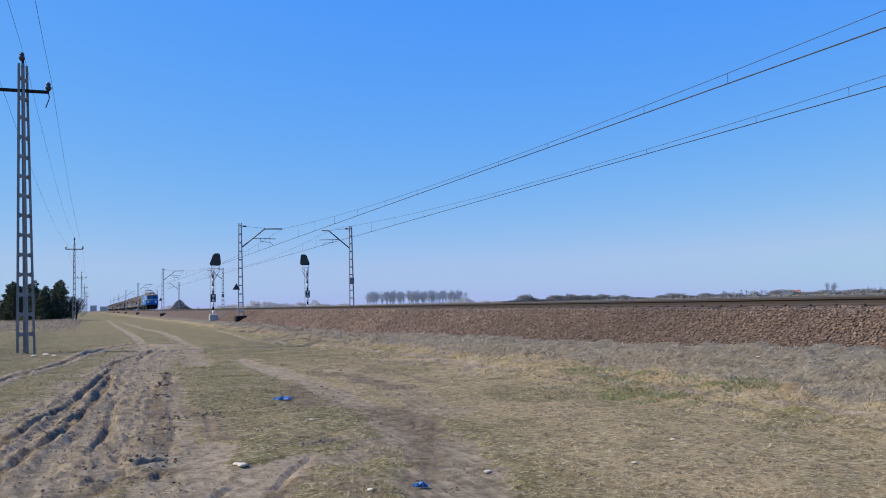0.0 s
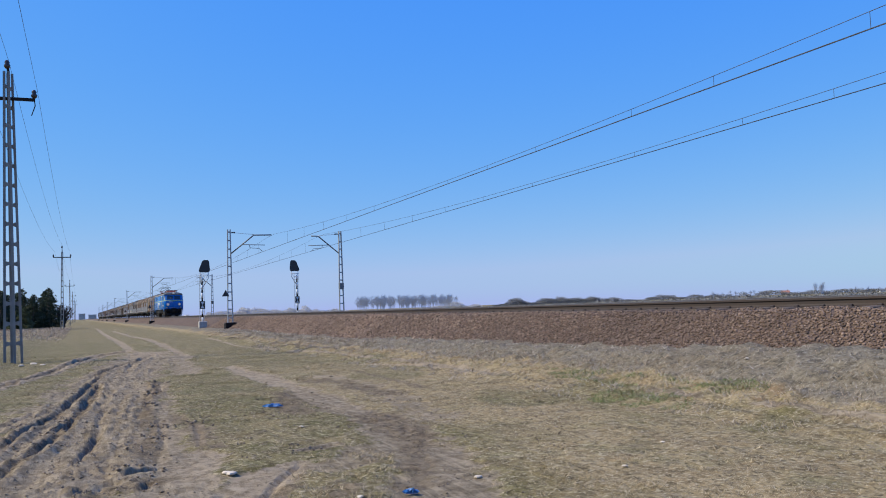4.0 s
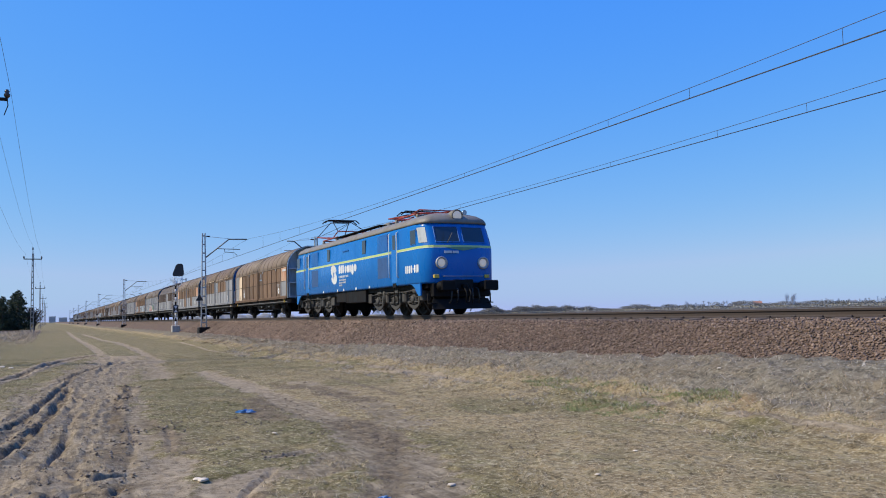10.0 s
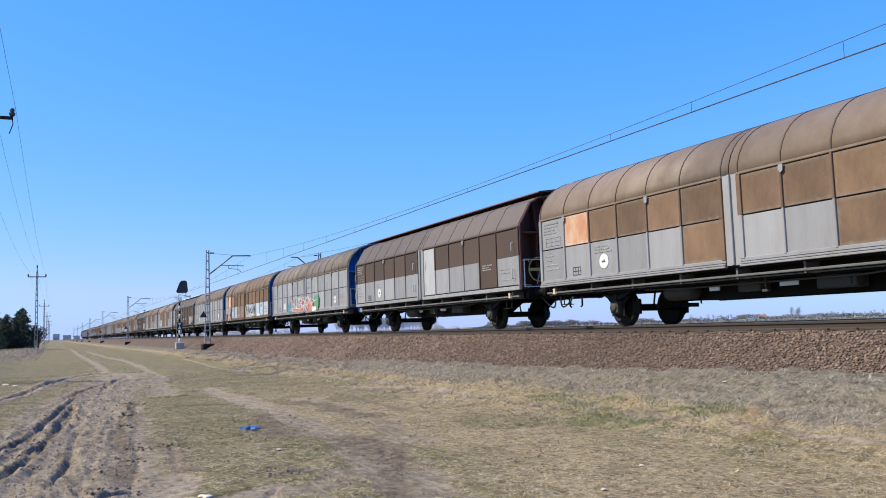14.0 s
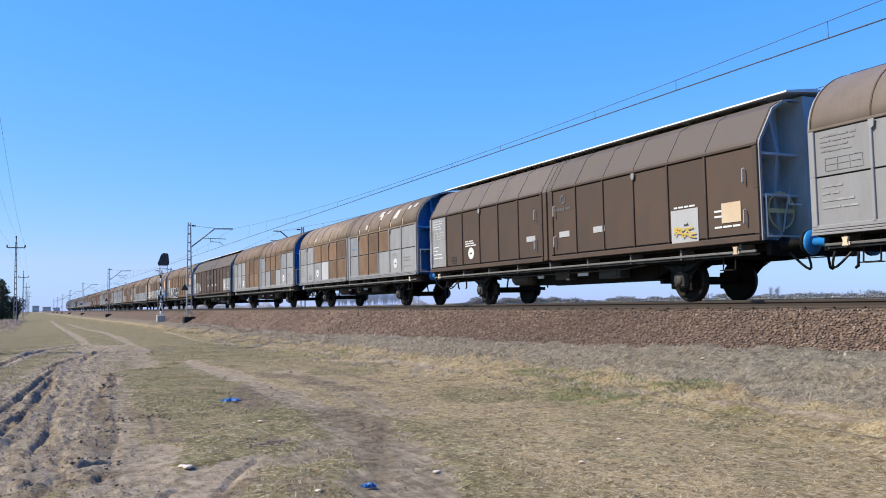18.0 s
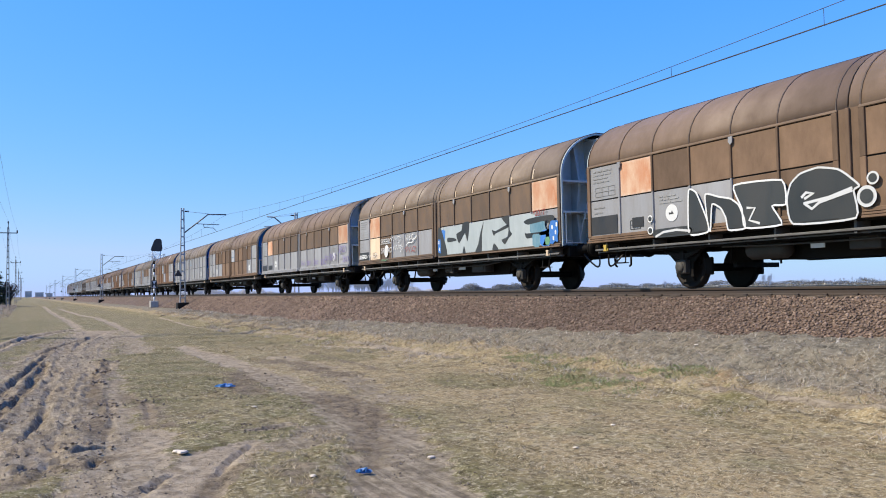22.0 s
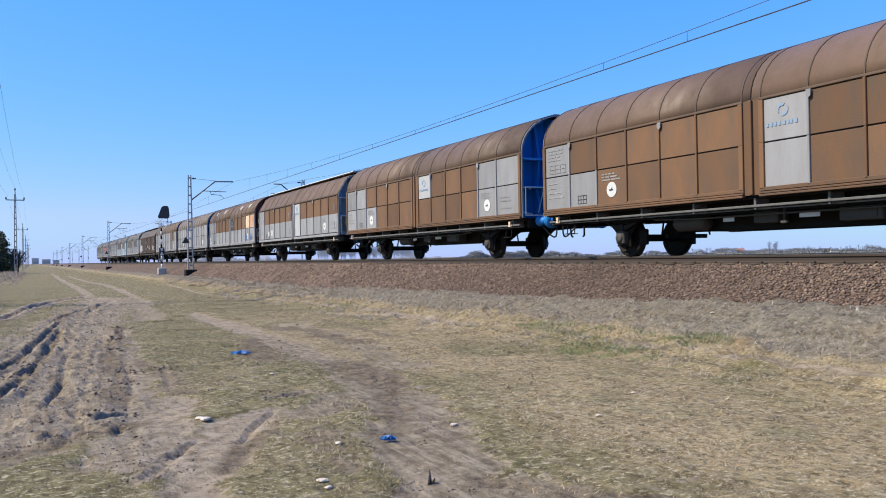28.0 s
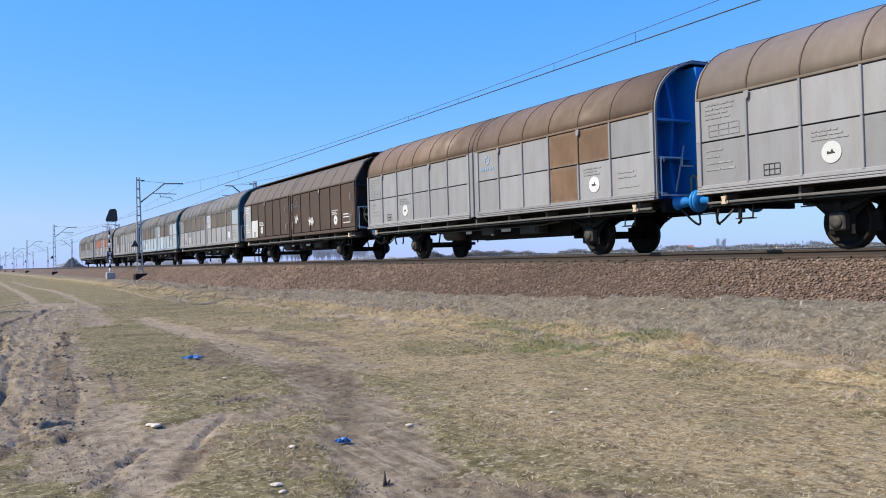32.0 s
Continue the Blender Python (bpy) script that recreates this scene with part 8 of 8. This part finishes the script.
# ---- litter, stones ----
def crumpled(name, label, x, y, seed, L, w):
    r = random.Random(seed)
    n, m_ = 9, 5
    rings = []
    for i in range(n):
        u = i / (n - 1) - 0.5
        k = math.cos(u * 2.6)
        rings.append([(L * u + r.uniform(-.02, .02), w * k * (j / (m_ - 1) - 0.5) + r.uniform(-.025, .025), 0.012 + 0.05 * k * r.random()) for j in range(m_)] + [(L * u, w * k * (0.5 - j / (m_ - 1)), 0.004) for j in range(m_)])
    h, _, _ = ground_fields(np.array([x]), np.array([y]))
    return solid(name, Build().loft(rings), "bluefoil", label, "litter", m=pose(x, y, float(h[0]) + 0.015, 0, 0, -28), group="litter")


crumpled("plastic_bag", "crumpled bright blue plastic bag lying on the grass", 3.0, 13.9, 3, 0.34, 0.13)
crumpled("plastic_scrap", "small blue plastic scrap lying on the earth", 2.66, 6.77, 5, 0.12, 0.035)


def loose_stone(x, y, r, seed, flat=0.45):
    q = random.Random(seed)
    rings = []
    for z, k in ((-0.4, 0.7), (0.1, 1.0), (0.7, 0.8), (1.0, 0.35)):
        rings.append([(r * k * math.cos(a) * q.uniform(0.8, 1.2) * 1.3, r * k * math.sin(a) * q.uniform(0.8, 1.2), r * z * flat) for a in np.linspace(0, 6.2832, 10)[:-1]])
    h, _, _ = ground_fields(np.array([x]), np.array([y]))
    return solid("stone", Build().loft(rings), "stone", "pale flat stone lying on the field", "stone", m=pose(x, y, float(h[0]) + 0.01, 0, 0, seed * 40), group="loose stones")


for i, (x, y, r) in enumerate(((3.45, 7.05, 0.04), (1.40, 8.42, 0.05), (1.36, 8.5, 0.04), (1.74, 5.81, 0.034), (1.73, 5.64, 0.026), (2.19, 6.76, 0.028), (2.79, 11.14, 0.035), (4.8, 6.6, 0.025), (9.9, 10.2, 0.035), (5.9, 7.4, 0.025), (-1.9, 33.5, 0.11), (-1.55, 34.6, 0.12), (-1.2, 33.8, 0.08), (0.4, 36.5, 0.07))):
    loose_stone(x, y, r, i + 1)

st = thing("broken_stalk", "short dark broken plant stalk standing in bare earth", "plant")
h0 = float(ground_fields(np.array([2.44]), np.array([5.48]))[0][0])
st.matrix_basis = pose(2.44, 5.48, h0)
for i in range(4):
    part("stalk", Build().tube((0.010 * i - 0.015, 0.01 * (i % 2), -0.02), (0.014 * i - 0.02, 0.03 * (i % 3) - 0.03, 0.045 + 0.025 * (i % 3)), 0.013, 5, 0.006), "bark", st)


# ---- grass, weeds, crumbs of earth ----
def blades(name, label, xs, ys, hs, mat, seed, width=0.006, lean=0.6, zs=None):
    r = np.random.RandomState(seed)
    n = len(xs)
    z = ground_fields(xs, ys)[0] if zs is None else zs
    a = r.rand(n) * 6.283
    w = width * (0.6 + 0.9 * r.rand(n)) * np.maximum(1.0, np.hypot(xs, ys) / 11)
    base = np.stack([xs, ys, z - 0.006], 1)
    side = np.stack([np.cos(a) * w, np.sin(a) * w, 0 * w], 1)
    b2 = r.rand(n) * 6.283
    ln = lean * hs * (0.3 + r.rand(n))
    tip = base + np.stack([np.cos(b2) * ln, np.sin(b2) * ln, hs], 1)
    v = np.stack([base - side, base + side, tip], 1).reshape(-1, 3)
    return tagged(new(name, big_mesh(name, v, np.arange(3 * n).reshape(-1, 3), mat)), label, "grass", kind="stuff")


r = np.random.RandomState(11)
n = 520000
d = 4.2 * (42 / 4.2) ** r.rand(n)
th = np.radians(-14 + 84 * r.rand(n))
xs, ys = d * np.sin(th), d * np.cos(th)
_, br, wd = ground_fields(xs, ys)
clump = 0.5 + vnoise(xs, ys, 0.45, 71) + 0.5 * vnoise(xs, ys, 1.9, 72)
keep = (r.rand(n) > br * 1.05) & (wd < 0.6) & (clump + 0.5 * r.rand(n) > 0.48)
xs, ys, clump, d = xs[keep], ys[keep], clump[keep], d[keep]
lu = lushness(xs, ys) > 0.15 + 0.6 * r.rand(len(xs))
hs = (0.006 + 0.018 * r.rand(len(xs)) ** 2 + 0.03 * np.maximum(clump - 0.55, 0) + 0.10 * np.maximum(clump - 0.85, 0)) * np.clip(d / 12, 0.8, 1.6)
blades("dry_grass", "short dry yellowish grass over the field", xs[~lu], ys[~lu], hs[~lu], "straw", 12, 0.003, 2.6)
blades("olive_grass", "short dull olive grass between the wheel tracks", xs[lu], ys[lu], hs[lu], "olive", 18, 0.003, 2.2)

n = 26000
ys = 2.5 + 62 * r.rand(n) ** 1.7
xs = 8.1 + 2.5 * r.rand(n)
_, _, wd = ground_fields(xs, ys)
keep = (wd > 0.25) & (vnoise(xs, ys, 0.6, 75) + 0.25 * r.rand(n) > -0.15)
xs, ys = xs[keep], ys[keep]
hs = 0.015 + 0.07 * r.rand(len(xs)) ** 4 + 0.10 * np.maximum(vnoise(xs, ys, 0.9, 76) - 0.1, 0)
blades("dead_weeds", "grey brittle dead weeds on the foot of the bank", xs, ys, hs, "weeds", 13, 0.0045, 1.4)

gxs, gys = [], []
for (cx, cy), (rx, ry) in GREEN:
    k = int(2600 * min(3.0, rx * ry + 0.4))
    a, q = r.rand(k) * 6.283, np.sqrt(r.rand(k))
    gxs.append(cx + rx * q * np.cos(a))
    gys.append(cy + ry * q * np.sin(a))
gxs, gys = np.concatenate(gxs), np.concatenate(gys)
keep = vnoise(gxs, gys, 0.35, 78) > -0.08
gxs, gys = gxs[keep], gys[keep]
blades("green_grass", "fresh green grass tufts at the foot of the bank", gxs, gys, 0.02 + 0.04 * r.rand(len(gxs)), "fresh", 14, 0.004, 1.3)

# low dead brush along the foot of the bank
M["brush"] = island("dead_brush", [(0.28, 0.20, 0.125), (0.40, 0.30, 0.19), (0.20, 0.15, 0.10), (0.50, 0.41, 0.28), (0.24, 0.22, 0.11)])
bx_, by_, bh_ = [], [], []
for _ in range(170):
    cx, cy = r.uniform(8.3, 9.8), 3.5 + 56 * r.rand() ** 1.5
    k, q = r.randint(40, 110), r.uniform(0.5, 1.4)
    bx_.append(cx + r.normal(0, 0.13 * q, k))
    by_.append(cy + r.normal(0, 0.26 * q, k))
    bh_.append((0.02 + 0.07 * r.rand(k) ** 2) * q)
bx_, by_, bh_ = np.concatenate(bx_), np.concatenate(by_), np.concatenate(bh_)
blades("dead_brush", "clumps of brown dead brush at the foot of the bank", bx_, by_, bh_, "brush", 31, 0.004, 2.2)

# taller straw tufts
tx, ty = [], []
for _ in range(190):
    cx, cy = r.uniform(7.4, 9.6), 3 + 40 * r.rand() ** 1.5
    k = r.randint(18, 50)
    tx.append(cx + r.normal(0, 0.10, k))
    ty.append(cy + r.normal(0, 0.14, k))
tx, ty = np.concatenate(tx), np.concatenate(ty)
blades("straw_tufts", "pale straw tufts among the weeds", tx, ty, 0.03 + 0.08 * r.rand(len(tx)), "weeds", 15, 0.004, 1.5)


tx, ty, th_ = [], [], []
for _ in range(420):
    cx, cy = (r.uniform(1.9, 3.1), r.uniform(6.2, 9.0)) if r.rand() < 0.3 else (r.uniform(1.6, 7.8), 4.6 + 13 * r.rand() ** 1.4)
    k = r.randint(14, 36)
    tx.append(cx + r.normal(0, 0.045, k))
    ty.append(cy + r.normal(0, 0.06, k))
    th_.append(0.012 + 0.035 * r.rand(k))
tx, ty, th_ = np.concatenate(tx), np.concatenate(ty), np.concatenate(th_)
keep = ground_fields(tx, ty)[1] < 0.75
blades("straw_tussocks", "bleached straw tussocks scattered over the turf", tx[keep], ty[keep], th_[keep], "straw", 33, 0.0035, 1.6)


def pebbles(name, label, c, rad, mat, seed, category, flat=0.45):
    """Loose lumps: an uneven octahedron each."""
    q = np.random.RandomState(seed)
    n = len(c)
    o = np.array([(1, 0, 0), (-1, 0, 0), (0, 1, 0), (0, -1, 0), (0, 0, 1), (0, 0, -1)], float)
    f = np.array([(0, 2, 4), (2, 1, 4), (1, 3, 4), (3, 0, 4), (2, 0, 5), (1, 2, 5), (3, 1, 5), (0, 3, 5)])
    ang = q.rand(n) * 6.283
    tl = q.normal(0, 0.5, n)
    ca, sa, ct, s_t = np.cos(ang), np.sin(ang), np.cos(tl), np.sin(tl)
    rot = np.zeros((n, 3, 3))
    rot[:, 0, 0], rot[:, 0, 1], rot[:, 1, 0], rot[:, 1, 1], rot[:, 2, 2] = ca, -sa, sa, ca, 1
    tx_ = np.zeros((n, 3, 3))
    tx_[:, 0, 0], tx_[:, 1, 1], tx_[:, 1, 2], tx_[:, 2, 1], tx_[:, 2, 2] = 1, ct, -s_t, s_t, ct
    sh = o[None] * (0.6 + 0.6 * q.rand(n, 6, 1)) * rad[:, None, None] * np.array([1, 0.85, flat])
    v = np.einsum("nij,nkj->nki", rot @ tx_, sh) + c[:, None, :]
    ff = (f[None] + 6 * np.arange(n)[:, None, None]).reshape(-1, 3)
    return tagged(new(name, big_mesh(name, v.reshape(-1, 3), ff, mat)), label, category, kind="stuff")


M["clods"] = island("earth_clods", [(0.10, 0.075, 0.052), (0.23, 0.175, 0.125), (0.16, 0.118, 0.082), (0.34, 0.265, 0.195)])
n = 7000
ys = 5 + 30 * r.rand(n) ** 1.3
xs = np.interp(ys, [5, 8, 12, 18, 25, 32, 40], [-0.95, -0.72, -0.3, 0.35, 1.0, 1.95, 2.9]) + r.normal(0, 0.8, n)
gh_, br, wd = ground_fields(xs, ys)
keep = (br > 0.3) & (vnoise(xs, ys, 0.7, 98) > 0.12)
xs, ys, gh_ = xs[keep], ys[keep], gh_[keep]
rad = (0.006 + 0.020 * r.rand(len(xs)) ** 4) * np.clip(ys / 12, 0.8, 1.6)
pebbles("earth_clods", "dark lumps of churned earth beside the ruts", np.stack([xs, ys, gh_ + rad * 0.15], 1), rad, "clods", 19, "soil")
# heaps of larger lumps where wheels tore the ground
cs, rs = [], []
for cx, cy in ((0.67, 9.2), (0.08, 8.6), (1.70, 21.0), (1.44, 18.1), (1.15, 13.0), (1.6, 12.7), (0.58, 8.4), (0.97, 11.8), (1.1, 16.1), (0.7, 10.6), (2.45, 9.5), (0.3, 9.4), (-0.55, 11.6), (-0.35, 13.2), (-0.15, 14.6)):
    k = 26
    cs.append(np.stack([cx + r.normal(0, 0.13, k), cy + r.normal(0, 0.24, k)], 1))
    rs.append((0.010 + 0.030 * r.rand(k) ** 3) * np.clip(cy / 10, 0.9, 1.5))
cs, rs = np.concatenate(cs), np.concatenate(rs)
pebbles("earth_clods", "heaps of dark torn earth lumps along the ruts", np.stack([cs[:, 0], cs[:, 1], ground_fields(cs[:, 0], cs[:, 1])[0] + rs * 0.3], 1), rs, "clods", 29, "soil")
# crumbled patches of torn turf in the foreground
n = 26000
d = 4.6 * (17 / 4.6) ** r.rand(n)
th = np.radians(-14 + 46 * r.rand(n))
xs, ys = d * np.sin(th), d * np.cos(th)
gh_, br, wd = ground_fields(xs, ys)
keep = (vnoise(xs, ys, 0.55, 71) + 0.6 * vnoise(xs, ys, 0.2, 72) > 0.26) & (wd < 0.1)
xs, ys, gh_ = xs[keep], ys[keep], gh_[keep]
rad = (0.005 + 0.017 * r.rand(len(xs)) ** 4) * np.clip(ys / 9, 0.8, 1.5)
pebbles("earth_clods", "dark crumbled patches of torn turf and soil", np.stack([xs, ys, gh_ + rad * 0.3], 1), rad, "clods", 23, "soil")
M["crumbs"] = island("earth_crumbs", [(0.22, 0.165, 0.11), (0.33, 0.25, 0.175), (0.14, 0.105, 0.07), (0.40, 0.31, 0.22)])
n = 20000
d = 4.2 * (34 / 4.2) ** r.rand(n)
th = np.radians(-14 + 60 * r.rand(n))
xs, ys = d * np.sin(th), d * np.cos(th)
gh_, br, wd = ground_fields(xs, ys)
keep = (br > 0.3) & (r.rand(n) < 0.12 + 0.88 * smooth01((1.6 - xs) / 1.2))
xs, ys, gh_, d = xs[keep], ys[keep], gh_[keep], d[keep]
rad = (0.004 + 0.020 * r.rand(len(xs)) ** 5) * np.clip(d / 9, 0.8, 2.0)
pebbles("earth_crumbs", "loose crumbs of dry trodden earth", np.stack([xs, ys, gh_ + rad * 0.3], 1), rad, "crumbs", 16, "soil")

# ballast stones on the near slope and between the rails
n = 60000
ys = 1.5 + 72 * r.rand(n) ** 1.9
u = r.rand(n)
xs = np.where(u < 0.74, 10.0 + 2.0 * r.rand(n), 11.9 + 3.8 * r.rand(n))
zs = np.interp(xs, [p[0] for p in prof], [p[1] for p in prof]) + 0.05 * vnoise(xs, ys, 0.9, 61) + 0.03 * vnoise(xs, ys, 0.3, 62) - 0.01
gh_ = ground_fields(xs, ys)[0]
keep = zs > gh_ - 0.02
xs, ys, zs = xs[keep], ys[keep], zs[keep]
rad = (0.026 + 0.024 * r.rand(len(xs))) * np.clip(ys / 18, 0.9, 1.8)
pebbles("ballast_stones", "angular reddish-brown crushed ballast stones", np.stack([xs, ys, zs], 1), rad, "gravel", 17, "ballast", 0.7)

# ---- sleepers ----
def sleeper_build():
    b = Build()
    t = RAIL_Z - 0.176
    sec = [(-1.30, 0.105, 0.0), (-0.95, 0.11, 0.012), (-0.45, 0.10, -0.03), (0.45, 0.10, -0.03), (0.95, 0.11, 0.012), (1.30, 0.105, 0.0)]
    b.loft([[(x, -w - 0.03, t - 0.2), (x, -w, t + dz - 0.02), (x, -w + 0.02, t + dz), (x, w - 0.02, t + dz), (x, w, t + dz - 0.02), (x, w + 0.03, t - 0.2)] for x, w, dz in sec])
    return b


def clip_build():
    b = Build()
    for s in (-0.753, 0.753):
        for e in (-0.1, 0.1):
            b.box(s + e - 0.03, s + e + 0.03, -0.05, 0.05, RAIL_Z - 0.18, RAIL_Z - 0.13, 0.01)
    return b


sm, cm = with_mat(sleeper_build().mesh("sleeper"), "sleeper"), with_mat(clip_build().mesh("rail_clips"), "rail")
for cx, y0, y1 in ((TRACK_X, -6.0, 132.0), (FAR_X, 0.0, 60.0)):
    road = thing("track_sleepers", "row of pale concrete sleepers bedded in brown ballast", "sleepers", kind="structure")
    for i in range(int((y1 - y0) / 0.62)):
        y = y0 + 0.62 * i
        s_ = part("sleeper", sm, None, road, at=(cx, y, 0))
        if cx == TRACK_X and 4 < y < 40:
            part("rail_clips", cm, None, s_)
far = Build()
for cx, a in ((TRACK_X, 132.0), (FAR_X, 60.0)):
    for i in range(150):
        y = a + 0.62 * i
        far.box(cx - 1.3, cx + 1.3, y - 0.11, y + 0.11, RAIL_Z - 0.38, RAIL_Z - 0.176)
solid("far_sleepers", far, "sleeper", "far concrete sleepers of the double track", "sleepers", kind="stuff")

# ---- motion of the train ----
TRAVEL = [(0, 229.5), (1, 210.9), (2, 192.4), (2.5, 183.0), (4.5, 145.0), (5, 135.6), (6, 117.4), (7, 99.2), (8, 81.2), (9, 63.1), (9.5, 54.1), (10, 45.1), (10.5, 36.1), (11, 27.1), (11.5, 18.1), (12, 9.05), (12.5, 0.0), (13, -9.05), (14, -27.15), (14.5, -36.2),
          (16.5, -71.9), (17, -80.85), (18, -98.8), (19, -116.7), (20, -134.55), (21, -152.4), (22, -170.15), (23, -187.9), (24, -205.6), (25, -223.3), (26, -240.9), (26.5, -249.75), (28.5, -285.05), (29, -293.7), (29.5, -302.5), (30, -311.25), (30.5, -320.1), (31, -328.1), (31.5, -336.2), (32, -345.6)]
PITCH = 15.53


def travel(t):
    ts, ys = [r[0] for r in TRAVEL], [r[1] for r in TRAVEL]
    return float(np.interp(t, ts, ys))


def motions():
    for ob, k in TRAIN:
        off = -9.15 if k == 0 else k * PITCH - HALF
        walk(ob, [(t, pose(TRACK_X, a + off, RAIL_Z)) for t, a in TRAVEL])
    for ob, k, at, r in SPINNERS:
        off = (-9.15 if k == 0 else k * PITCH - HALF) + at[1]
        fr = [f for f in range(0, 961) if 3 < travel(f / 30) + off < 42]
        if len(fr) < 4:
            fr = [0, 960]
        rows, base = [], travel(fr[0] / 30)
        if fr[0] > 0:
            rows.append((0, pose(*at)))
        rows += [(f / 30, pose(*at, 0, 0, 0) @ Matrix.Rotation((base - travel(f / 30)) / r, 4, "X")) for f in fr]
        if fr[-1] < 960:
            rows.append((32, rows[-1][1]))
        walk(ob, rows)


motions()
